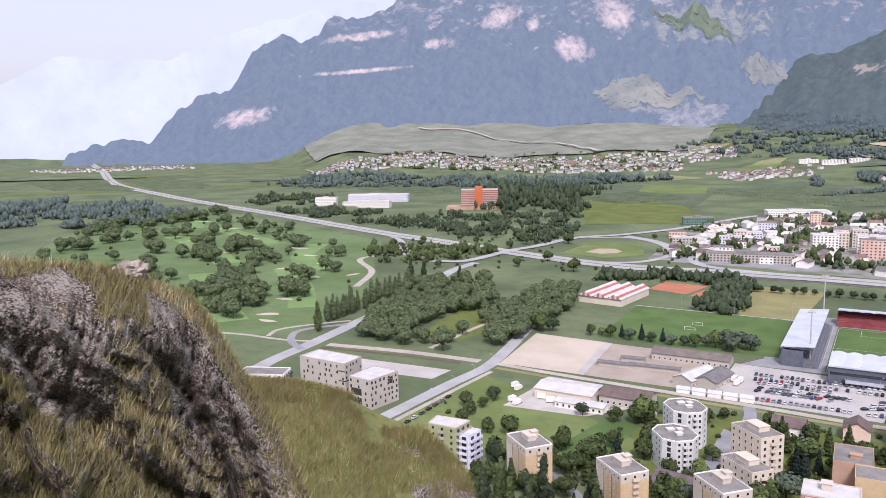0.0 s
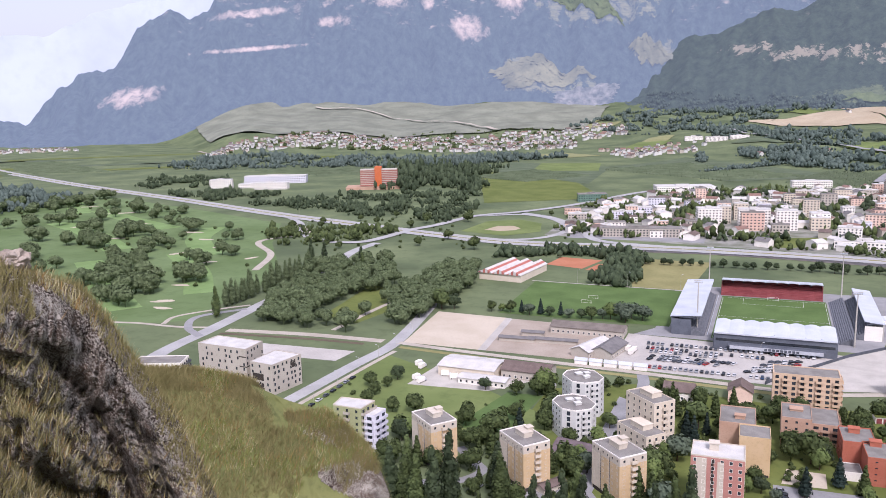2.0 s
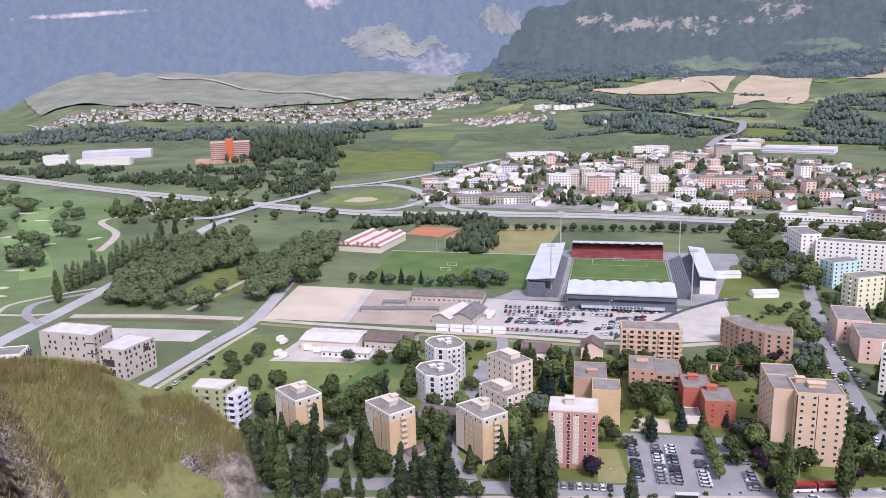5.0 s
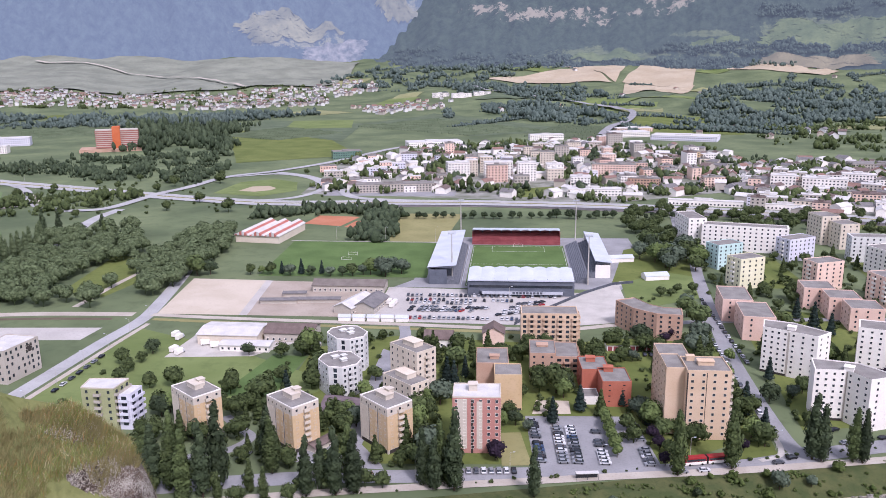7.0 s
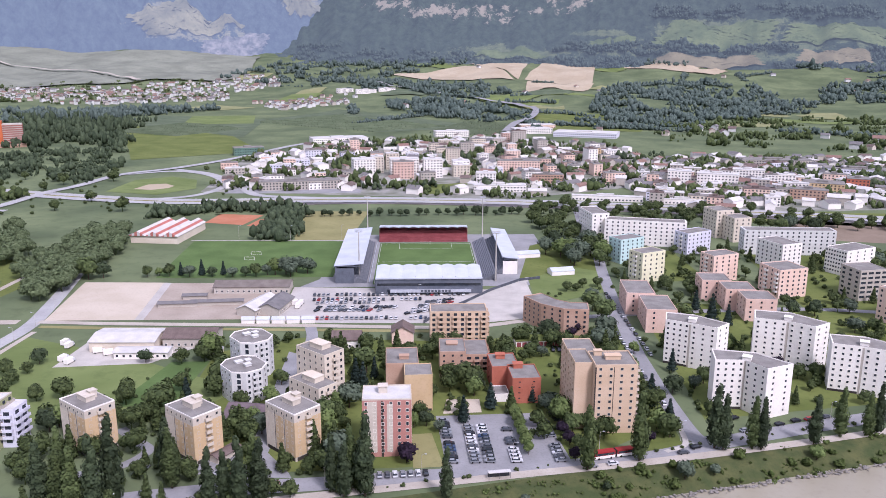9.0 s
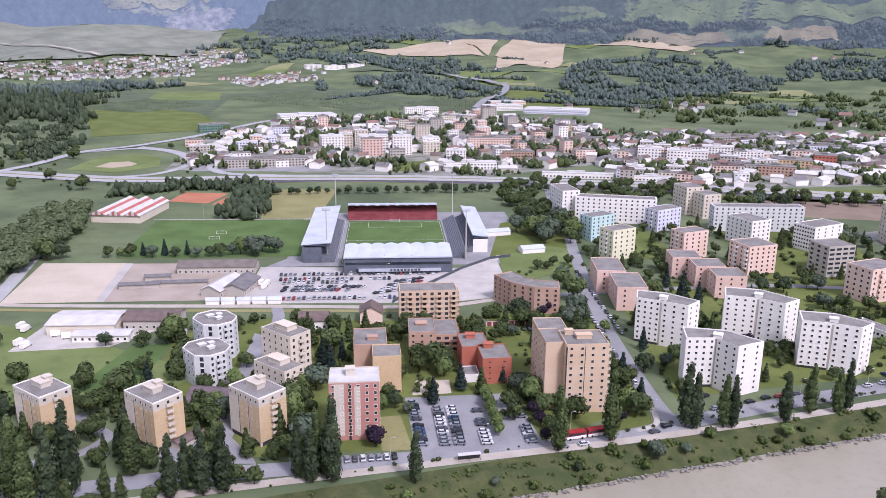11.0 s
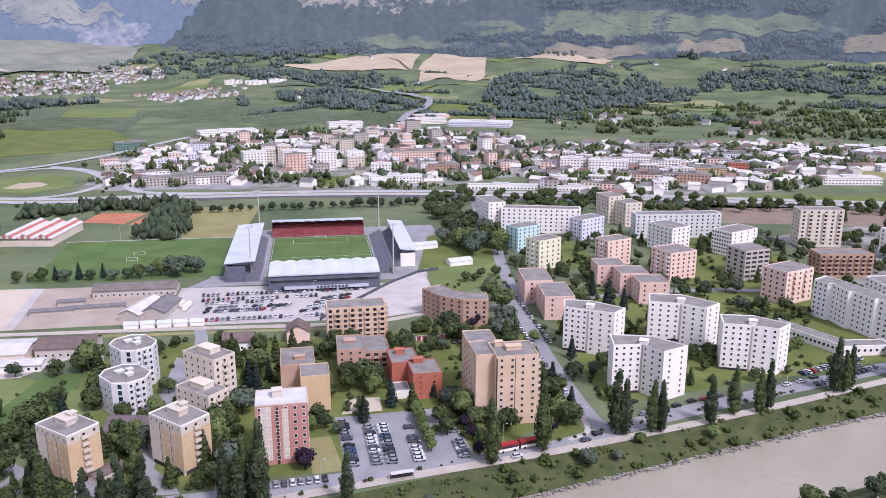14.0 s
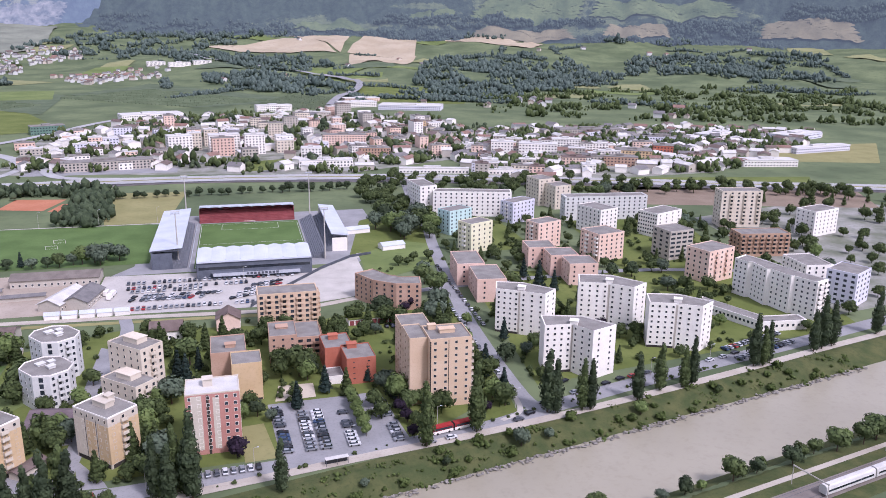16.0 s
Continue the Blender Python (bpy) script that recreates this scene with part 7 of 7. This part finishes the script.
for (ax, ay), (bx, by) in zip(run[:-1], run[1:]):
    n = Vector((-(by - ay), bx - ax)).normalized() * 0.15
    k.prism([(ax - n.x, ay - n.y), (bx - n.x, by - n.y), (bx + n.x, by + n.y), (ax + n.x, ay + n.y)], 0, 1.8)
tagged(part("fence", k, DARKMETAL), "dark fence along the edge of the car park", "fence")
patch("stadium_road", "pale concrete road curving round the car park", CONCRETE, [(5, 422), (22, 417), (58, 427), (70, 452), (70, 500), (80, 512), (72, 512), (47, 485), (28, 457)], 0.13)
patch("park", "rough mown park with dry patches beside the stadium", PASTURE, [(70.5, 452), (91, 462), (122.5, 481), (128, 522), (104, 538), (72, 506)], 0.14)
grove("park_trees", "bushes and trees along the stadium park", WOOD, spots([(74, 462), (118, 484), (114, 492), (74, 472)], 9, 92, 5), ("round", "bush"), 0.5, 0.9)
for x, y, w_, d in ((78, 566, 20, 8), (96, 520, 16, 9)):
    house("white event tent by the stadium", x, y, 12, w_, d, 3, 1.6, WHITE, WHITEMETAL, "tent", wins=False, name="tent", over=0.2)

# ---- gardens: shrubs and trees between the houses ----
def green_spots(poly, n, seed, gap, margin):
    return [p for p in spots(poly, n, seed, gap) if clear(p[0], p[1], margin)]


TOWNPOLY = [(-150, 262), (-30, 256), (-28, 300), (34, 308), (58, 262), (104, 284), (106, 420), (20, 396), (-60, 408), (-104, 385), (-150, 300)]
GARDENLEAF = wood_surface("garden_crowns", "2b3620", "56623b")
grove("garden_trees", "leafy garden trees between apartment houses", GARDENLEAF, green_spots(TOWNPOLY, 150, 41, 5, 0.6), ("round", "bright", "spruce", "round", "round"), 0.6, 1.15)
grove("garden_shrubs", "garden shrubs and hedges between apartment houses", WOOD, green_spots(TOWNPOLY, 300, 42, 3, 0.3), ("bush",), 0.4, 1.0)
WESTPOLY = [(114, 300), (300, 332), (330, 420), (340, 560), (130, 600), (116, 420)]
grove("garden_trees", "leafy garden trees between white blocks", WOOD, green_spots(WESTPOLY, 240, 43, 7, 0.5), ("round", "round", "spruce", "bright"), 0.45, 0.95)
grove("garden_shrubs", "hedges and shrubs between white blocks", WOOD, green_spots(WESTPOLY, 420, 44, 3.5, 0.0), ("bush",), 0.5, 1.2)
EASTPOLY = [(300, 332), (470, 372), (560, 560), (520, 640), (340, 560)]
grove("garden_trees", "leafy trees between far apartment blocks", WOOD, green_spots(EASTPOLY, 105, 45, 8, 0.5), ("round", "round", "spruce"), 0.6, 1.2)
grove("railway_trees", "trees along the railway and station", WOOD, green_spots([(100, 700), (330, 650), (420, 640), (560, 590), (540, 620), (300, 730), (120, 780)], 130, 46, 8, 0.0), ("round",), 0.7, 1.3)
grove("park_trees", "leafy trees beside the stadium park", WOOD, green_spots([(100, 610), (140, 600), (142, 690), (90, 690)], 22, 47, 6, 0.0), ("round",), 0.8, 1.4)
grove("meadow_trees", "small trees and bushes along the meadow", WOOD, green_spots([(-205, 300), (-150, 290), (-130, 330), (-180, 410), (-205, 412)], 16, 48, 6, 0.0), ("bush", "bush", "round"), 0.6, 1.1)
def loop_free(*a):
    return [p for p in green_spots(*a) if not (-345 < p[0] < -225 and 825 < p[1] < 985)]


grove("interchange_trees", "trees and bushes round the interchange", WOOD, loop_free([(-440, 700), (-330, 690), (-230, 760), (-160, 800), (-230, 1010), (-380, 980), (-560, 880), (-560, 760)], 150, 49, 9, 2.5), ("bush", "round", "bush"), 0.8, 1.5)

# ---- the river's stones, the railway's train and gantry on the near bank ----
rnd = random.Random(19)
V, L, k = [], [], 0
for i in range(900):
    x, y, _ = by_river(rnd.uniform(-70, 330), rnd.gauss(222.3, 0.8))
    co, fs = rnd.choice(BLOB)
    s1 = rnd.uniform(0.25, 0.8)
    V.append(np.stack([x + s1 * co[:, 0], y + s1 * 0.8 * co[:, 1], -3.9 + 0.5 * s1 * co[:, 2] + rnd.uniform(0, 0.4)], -1))
    L.append(fs + k)
    k += len(co)
L = np.concatenate(L)
tagged(new("bank_stones", fast_mesh("bank_stones", np.concatenate(V), L, np.full(len(L) // 3, 3), STONE)), "grey stones along the river's edge", "stones", kind="stuff")
t = thing("train", "white passenger train standing on the near track", "train", pose(*by_river(217, 157.3, 0.5), 0, 0, math.degrees(math.atan2(-RX, RY))))
for i in range(3):
    k = Shape()
    x0 = 24.6 * i
    sec = [(-1.4, 0.5), (-1.45, 2.2), (-1.2, 3.2), (-0.7, 3.6), (0.7, 3.6), (1.2, 3.2), (1.45, 2.2), (1.4, 0.5)]
    for (a, b), (c, d) in zip(sec, sec[1:] + sec[:1]):
        k.face([(x0, a, b), (x0 + 24, a, b), (x0 + 24, c, d), (x0, c, d)][::-1])
    k.face([(x0, a, b) for a, b in sec][::-1])
    k.face([(x0 + 24, a, b) for a, b in sec])
    part("carriage", k, ROOFPALE, t)
    k = Shape()
    k.box(x0 + 1, x0 + 23, 1.42, 1.5, 1.5, 2.2)
    k.box(x0 + 1, x0 + 23, -1.5, -1.42, 1.5, 2.2)
    part("window_band", k, GLASS, t)
    for wx in (3, 5.5, 18.5, 21):
        part("wheel", WHEEL, None, t, m=Matrix.Translation((x0 + wx, -0.7, 0.32)))
for along in (214, 262, 310):
    t = thing("catenary_gantry", "steel railway gantry over the tracks", "gantry", pose(*by_river(along, 160, 0), 0, 0, math.degrees(math.atan2(-RX, RY))))
    for y in (-6.5, 6.5):
        k = Shape()
        k.tube((0, y, -0.3), (0, y, 7.4), 0.16, 0.12)
        part("mast", k, CONCRETE, t)
    k = Shape()
    k.box(-0.15, 0.15, -6.7, 6.7, 6.8, 7.15)
    part("beam", k, CONCRETE, t)
grove("quay_trees", "dark leafy trees between quay road and river", WOOD, spots([(-128, 224), (-20, 244), (-20, 250), (-128, 236)], 16, 81, 6), ("round", "poplar", "round"), 0.55, 0.85)
grove("garden_trees", "leafy trees round the yellow towers", GARDENLEAF, [p for p in spots([(-140, 252), (-28, 258), (-28, 305), (-150, 305)], 56, 82, 5) if clear(p[0], p[1], -1.0)], ("round", "round", "spruce"), 0.6, 1.1)


def delivery_van(x, y, rot):
    t = thing("van", "white delivery van parked in the yard", "van", pose(x, y, 0.1, 0, 0, rot), "parked vans")
    k = Shape()
    k.box(-3.0, 1.4, -1.05, 1.05, 0.5, 2.9)
    part("cargo_box", k, WHITE, t)
    k = Shape()
    k.prism([(1.45, -0.95), (3.1, -0.9), (3.1, 0.9), (1.45, 0.95)], 0.45, 1.3)
    k.prism([(1.45, -0.9), (2.6, -0.85), (2.6, 0.85), (1.45, 0.9)], 1.3, 2.1)
    part("cab", k, PAINTS[0][1], t)
    k = Shape()
    k.box(2.5, 2.65, -0.8, 0.8, 1.35, 2.0)
    part("windscreen", k, GLASS, t)
    for wx in (-2.0, 2.2):
        for wy in (-0.95, 0.95):
            part("wheel", WHEEL, None, t, m=Matrix.Translation((wx, wy, 0.36)))


for x, y, rot in ((-178.7, 393.0, 80), (-174.9, 388.8, 80), (-170.4, 371.1, 75), (-166.0, 367.4, 75), (-157.1, 380.9, 20), (-150.8, 377.8, 20), (-72.2, 456.8, 80), (-69.6, 450.2, 80), (-68.7, 455.7, 80)):
    delivery_van(x, y, rot)

# ---- the foreground: a rocky spur and a grassy slope of the castle hill ----
def loft(name, label, crest, profile, mats, n, k, rough, seed, grassy):
    """A hillside: profile pieces (metres towards the eye, metres down) hung along a crest of (azimuth, elevation, distance)."""
    az = np.array([c[0] for c in crest], float)
    t = np.linspace(0, 1, n) * (az[-1] - az[0]) + az[0]
    el, di = np.interp(t, az, [c[1] for c in crest]), np.interp(t, az, [c[2] for c in crest])
    el, di = [np.convolve(np.pad(q, 6, "edge"), np.ones(13) / 13, "valid") for q in (el, di)]
    px, pz = [p[0] for p in profile], [p[1] for p in profile]
    u = np.linspace(0, len(profile) - 1, k)
    fx, fz = np.interp(u, range(len(px)), px), np.interp(u, range(len(pz)), pz)
    A, U = np.meshgrid(np.radians(t), u)
    R = di[None, :] - fx[:, None]
    Z = 145 + (di * np.tan(np.radians(el)))[None, :] - fz[:, None]
    X, Y = R * np.sin(A), R * np.cos(A)
    # layers that run with the crest, hollows under them, lumps and cracks
    down = np.repeat(fz[:, None], n, 1)
    face = ss(0.35, 1.2, down) if not grassy else np.full_like(X, 0.3)
    wob = fbm(X, Y + 0.4 * Z, 2.2, 4, seed)
    layer = (down * 0.62 + 0.9 * wob + 0.35 * fbm(X, Z, 0.7, 3, seed + 2)) % 1.0
    ledge = np.where(layer < 0.75, layer / 0.75, (1 - layer) / 0.25)
    lump = fbm(X * 1.0 + Z * 0.8, Y * 1.0 - Z * 0.6, 1.5, 6, seed + 4)
    crack = np.abs(fbm(X * 1.1 + Y * 0.6 + Z * 1.8, Y * 0.8 - Z * 0.9, 0.34, 4, seed + 3)) ** 0.5
    grit = fbm(X + Z, Y - Z, 0.13, 3, seed + 5)
    push = rough * (0.8 * lump + 0.75 * (ledge - 0.5) + 0.5 * (crack - 0.5) + 0.16 * grit) * (0.2 + 0.8 * face)
    if not grassy:
        across = (np.degrees(A) * 0.15 - down * 0.42 + 0.22 * wob + 0.1 * lump) % 1.0
        push = push - 1.15 * np.exp(-((across - 0.5) / 0.13) ** 2) * ss(0.7, 1.6, down) + 0.35 * np.exp(-((across - 0.82) / 0.1) ** 2) * ss(0.5, 1.2, down)
    X, Y, Z = X - push * np.sin(A) * 0.85, Y - push * np.cos(A) * 0.85, Z + push * 0.35
    ids = np.arange(n * k).reshape(k, n)
    q = np.stack([ids[:-1, :-1], ids[1:, :-1], ids[1:, 1:], ids[:-1, 1:]], -1).reshape(-1, 4)
    me = bpy.data.meshes.new(name)
    co = np.stack([X, Y, Z], -1)
    me.from_pydata(co.reshape(-1, 3).tolist(), [], q.tolist())
    for m in mats:
        me.materials.append(m)
    me.polygons.foreach_set("use_smooth", [grassy] * len(q))
    ob = tagged(new(name, me), label, "rock" if not grassy else "slope", kind="structure")
    return ob, co


def rock_surface():
    """Dark rock with pale lichen, and dry grass where the ground lies flat."""
    m = bpy.data.materials.new("lichen_rock")
    m.use_nodes = True
    n, l = m.node_tree.nodes, m.node_tree.links
    p = n["Principled BSDF"]
    p.inputs["Roughness"].default_value, p.inputs["Specular IOR Level"].default_value = 0.9, 0.2
    g = n.new("ShaderNodeNewGeometry")

    def noise_at(scale, detail=6, rough=0.6, stretch=None):
        t = n.new("ShaderNodeTexNoise")
        t.inputs["Scale"].default_value, t.inputs["Detail"].default_value, t.inputs["Roughness"].default_value = scale, detail, rough
        if stretch:
            mp = n.new("ShaderNodeMapping")
            mp.inputs["Scale"].default_value = stretch
            mp.inputs["Rotation"].default_value = (0.5, 0.6, 0.3)
            l.new(g.outputs["Position"], mp.inputs["Vector"])
            l.new(mp.outputs["Vector"], t.inputs["Vector"])
        else:
            l.new(g.outputs["Position"], t.inputs["Vector"])
        return t

    def ramp(src, a, b, ca=(0, 0, 0), cb=(1, 1, 1)):
        r = n.new("ShaderNodeValToRGB")
        r.color_ramp.elements[0].position, r.color_ramp.elements[1].position = a, b
        r.color_ramp.elements[0].color, r.color_ramp.elements[1].color = (*ca, 1), (*cb, 1)
        l.new(src, r.inputs["Fac"])
        return r.outputs["Color"]

    def mix(f, a, b):
        x = n.new("ShaderNodeMix")
        x.data_type = "RGBA"
        l.new(f, x.inputs[0])
        l.new(a, x.inputs[6])
        l.new(b, x.inputs[7])
        return x.outputs[2]

    big, strat, spots_, fine = noise_at(0.7), noise_at(2.2, 9, 0.72, (1, 1, 4)), noise_at(17, 8, 0.8, (1, 1, 2.4)), noise_at(45)
    patchy = noise_at(1.5, 4)
    rock = ramp(strat.outputs["Fac"], 0.40, 0.60, rgb("291c15"), rgb("807060"))
    dark = ramp(big.outputs["Fac"], 0.42, 0.58, rgb("1d130e"), rgb("746455"))
    base = mix(ramp(fine.outputs["Fac"], 0.3, 0.7), rock, dark)
    speck = n.new("ShaderNodeMath")
    speck.operation = "MULTIPLY_ADD"
    speck.inputs[1].default_value = 0.3
    l.new(patchy.outputs["Fac"], speck.inputs[0])
    l.new(spots_.outputs["Fac"], speck.inputs[2])
    lichen = mix(ramp(speck.outputs[0], 0.69, 0.715), base, ramp(fine.outputs["Fac"], 0.2, 0.8, rgb("a59c8f"), rgb("d8d1c4")))
    vor = n.new("ShaderNodeTexVoronoi")
    vor.inputs["Scale"].default_value = 18
    wobble = n.new("ShaderNodeVectorMath")
    wobble.operation = "MULTIPLY_ADD"
    wobble.inputs[1].default_value = (0.16, 0.16, 0.16)
    l.new(spots_.outputs["Color"], wobble.inputs[0])
    l.new(g.outputs["Position"], wobble.inputs[2])
    l.new(wobble.outputs["Vector"], vor.inputs["Vector"])
    near = n.new("ShaderNodeMath")
    near.operation = "MULTIPLY_ADD"
    near.inputs[1].default_value = -0.9
    l.new(patchy.outputs["Fac"], near.inputs[0])
    l.new(vor.outputs["Distance"], near.inputs[2])
    lichen = mix(ramp(near.outputs[0], -0.33, -0.30, (1, 1, 1), (0, 0, 0)), lichen, ramp(fine.outputs["Fac"], 0.2, 0.8, rgb("aaa194"), rgb("ded7ca")))
    sep = n.new("ShaderNodeSeparateXYZ")
    l.new(g.outputs["Normal"], sep.inputs["Vector"])
    add = n.new("ShaderNodeMath")
    add.operation = "MULTIPLY_ADD"
    add.inputs[1].default_value = 0.7
    l.new(big.outputs["Fac"], add.inputs[0])
    l.new(sep.outputs["Z"], add.inputs[2])
    grass = ramp(spots_.outputs["Fac"], 0.3, 0.7, rgb("565a3b"), rgb("7d7c58"))
    l.new(mix(ramp(add.outputs[0], 1.1, 1.24), lichen, grass), p.inputs["Base Color"])
    bp = n.new("ShaderNodeBump")
    bp.inputs["Strength"].default_value, bp.inputs["Distance"].default_value = 1.0, 0.35
    l.new(strat.outputs["Fac"], bp.inputs["Height"])
    b2 = n.new("ShaderNodeBump")
    b2.inputs["Strength"].default_value, b2.inputs["Distance"].default_value = 0.8, 0.06
    l.new(spots_.outputs["Fac"], b2.inputs["Height"])
    l.new(bp.outputs["Normal"], b2.inputs["Normal"])
    l.new(b2.outputs["Normal"], p.inputs["Normal"])
    return m


ROCK = rock_surface()
SPUR = [(-95, -5, 14), (-75, -6.5, 15), (-59.4, -9.0, 16.5), (-55, -9.6, 17.5), (-51.5, -10.9, 18.5), (-48.6, -12.2, 19.5), (-47.2, -14.2, 19.6), (-45.6, -17.4, 19.4), (-44.0, -20.0, 19), (-42.3, -23.4, 18.3), (-41, -26.4, 17.6), (-39.5, -31, 17), (-37, -40, 16)]
rock, rock_co = loft("rocky_spur", "dark lichen-covered rock spur with dry grass tufts", SPUR,
                     [(-9, 6.5), (-4, 2.2), (-1.2, 0.35), (0, 0), (0.7, 0.2), (1.3, 0.5), (1.7, 0.9), (2.1, 1.5), (2.3, 1.95), (2.35, 2.3), (2.5, 2.6), (2.8, 2.85), (3.2, 3.2), (3.4, 3.7), (3.55, 4.0), (4.1, 4.3), (5.0, 4.9), (6.4, 6.2), (8, 8.4), (9.5, 12)], [ROCK], 640, 420, 0.72, 0.7, False)
SLOPE = [(-60, -15.5, 46), (-50, -17.0, 44), (-43.5, -18.1, 42), (-40.5, -18.6, 41), (-37.3, -19.6, 40), (-34.3, -21.2, 39), (-31.4, -22.3, 38), (-29.4, -24.1, 37), (-27.6, -25.8, 36), (-26.2, -29, 35), (-24.5, -38, 34)]
slope, slope_co = loft("grassy_slope", "steep dry grass slope with broken rock at its edge", SLOPE,
                       [(-8, 9), (-3, 2.6), (-0.8, 0.3), (0, 0), (1.5, 0.6), (5, 2.8), (10, 6.2), (15, 10), (20, 15)], [HILLGRASS, ROCK], 360, 190, 0.55, 2.2, True)
# bare rock towards the slope's outer end
sm = []
for j in range(189):
    for i in range(359):
        x, y, z = slope_co[j, i]
        a = math.degrees(math.atan2(x, y))
        bare = 0.9 * math.sin(x * 0.9 + 2 * math.sin(y * 0.7)) * math.cos(y * 1.1 + z) + (a + 33) * 0.22 - abs(j - 70) * 0.012
        sm.append(1 if bare > 0.45 else 0)
slope.data.polygons.foreach_set("material_index", sm)


def grass_on(name, label, co, n, length, mats, seed, keep):
    """Blades of grass standing on a hillside mesh, leaning with the wind."""
    rnd = np.random.RandomState(seed)
    k, m, _ = co.shape
    j, i = rnd.randint(0, k - 1, n * 3), rnd.randint(0, m - 1, n * 3)
    p = co[j, i] + (co[j + 1, i] - co[j, i]) * rnd.rand(n * 3, 1) + (co[j, i + 1] - co[j, i]) * rnd.rand(n * 3, 1)
    nr = np.cross(co[j, i + 1] - co[j, i], co[j + 1, i] - co[j, i])
    nr /= np.linalg.norm(nr, axis=1, keepdims=True) + 1e-9
    nr *= np.sign(nr[:, 2:3] + 1e-9)
    ok = keep(p, nr, rnd)
    p, nr = p[ok][:n], nr[ok][:n]
    c = len(p)
    a = rnd.rand(c) * 6.28
    side = np.stack([np.cos(a), np.sin(a), np.zeros(c)], -1)
    ln = length * (0.4 + rnd.rand(c, 1))
    lean = np.stack([0.35 + 0.4 * rnd.randn(c), 0.4 * rnd.randn(c), np.ones(c)], -1)
    tip = p + lean / np.linalg.norm(lean, axis=1, keepdims=True) * ln
    wd = 0.008 * (1 + rnd.rand(c, 1)) * (length / 0.3) ** 0.5
    V = np.stack([p - side * wd, p + side * wd, tip], 1).reshape(-1, 3)
    me = bpy.data.meshes.new(name)
    me.from_pydata(V.tolist(), [], np.arange(c * 3).reshape(-1, 3).tolist())
    for q in mats:
        me.materials.append(q)
    zone = (fbm(p[:, 0], p[:, 1], 1.3 * (length / 0.3), 3, seed + 9) * 1.3 + 0.5 + 0.22 * rnd.randn(c)) * len(mats)
    me.polygons.foreach_set("material_index", np.clip(zone, 0, len(mats) - 1).astype(int).tolist())
    return tagged(new(name, me), label, "grass", kind="stuff")


STRAW = surface("straw_grass", "b9b086", "c8c09a", "968e6a", scale=0.8, fine=5)
GREENG = surface("green_grass", "788244", "8a9353", "5e6637", scale=0.8, fine=5)
OLIVE = surface("olive_grass", "837c52", "938b60", "686240", scale=0.8, fine=5)
RUST = surface("rust_grass", "997d4d", "a88c5c", "7b653f", scale=0.8, fine=5)
CREST_AZ, CREST_Z = [c[0] for c in SPUR], [145 + c[2] * math.tan(radians(c[1])) for c in SPUR]


def rock_grass(p, n, r):
    """Grass on the flat crest, on ledges, and over the rock's foot."""
    az, el = np.degrees(np.arctan2(p[:, 0], p[:, 1])), np.degrees(np.arctan2(p[:, 2] - 145, np.hypot(p[:, 0], p[:, 1])))
    below = np.interp(az, CREST_AZ, CREST_Z) - p[:, 2]
    wild = fbm(p[:, 0], p[:, 1], 1.0, 4, 5.0)
    crest = (below < 0.55 + 0.55 * wild) & (n[:, 2] > 0.15)
    foot = (el < -17.5 - 0.75 * (az + 60) + 3 * wild) & (az < -50)
    low = (el < -21 + 3 * wild) & (n[:, 2] > 0.35 - 0.3 * wild)
    ledge = (n[:, 2] + 0.45 * wild > 1.02) & (below > 0.9)
    return crest | foot | low | ledge | ((r.rand(len(az)) < 0.008) & (n[:, 2] > 0.5))


grass_on("grass_tufts", "dry straw-coloured grass on the rock", rock_co, 110000, 0.26, (OLIVE, STRAW, OLIVE, RUST, STRAW, OLIVE), 3, rock_grass)
grass_on("grass_tufts", "green and straw grass on the slope", slope_co, 170000, 0.42, (OLIVE, RUST, GREENG, OLIVE, GREENG, STRAW, GREENG, RUST, GREENG, OLIVE), 4,
         lambda p, n, r: (fbm(p[:, 0], p[:, 1], 2.0, 4, 1.0) > -0.75 + 0.15 * (np.degrees(np.arctan2(p[:, 0], p[:, 1])) + 36).clip(0)))
# a boulder on the crest
bm = bmesh.new()
bmesh.ops.create_icosphere(bm, subdivisions=4, radius=1)
for v in bm.verts:
    q = 1 + 0.45 * noise.noise(v.co * 1.9) + 0.22 * noise.noise(v.co * 4.5) + 0.1 * noise.noise(v.co * 11)
    v.co = Vector((v.co.x * 0.42, v.co.y * 0.36, v.co.z * 0.26)) * q
me = bpy.data.meshes.new("boulder")
bm.to_mesh(me)
bm.free()
me.materials.append(surface("boulder_stone", "8a7f74", "a89d91", "5c534b", scale=2.5, fine=11, bump=0.05))
a = radians(-52.9)
tagged(new("boulder", me), "weathered lichen-grey boulder on the rocky crest", "boulder").location = (18.3 * math.sin(a), 18.3 * math.cos(a), 141.8)

# the first of each kind was only the pattern for its copies
for kinds in PROTO.values():
    for t in kinds:
        for o in (*t.children_recursive, t):
            bpy.data.objects.remove(o)
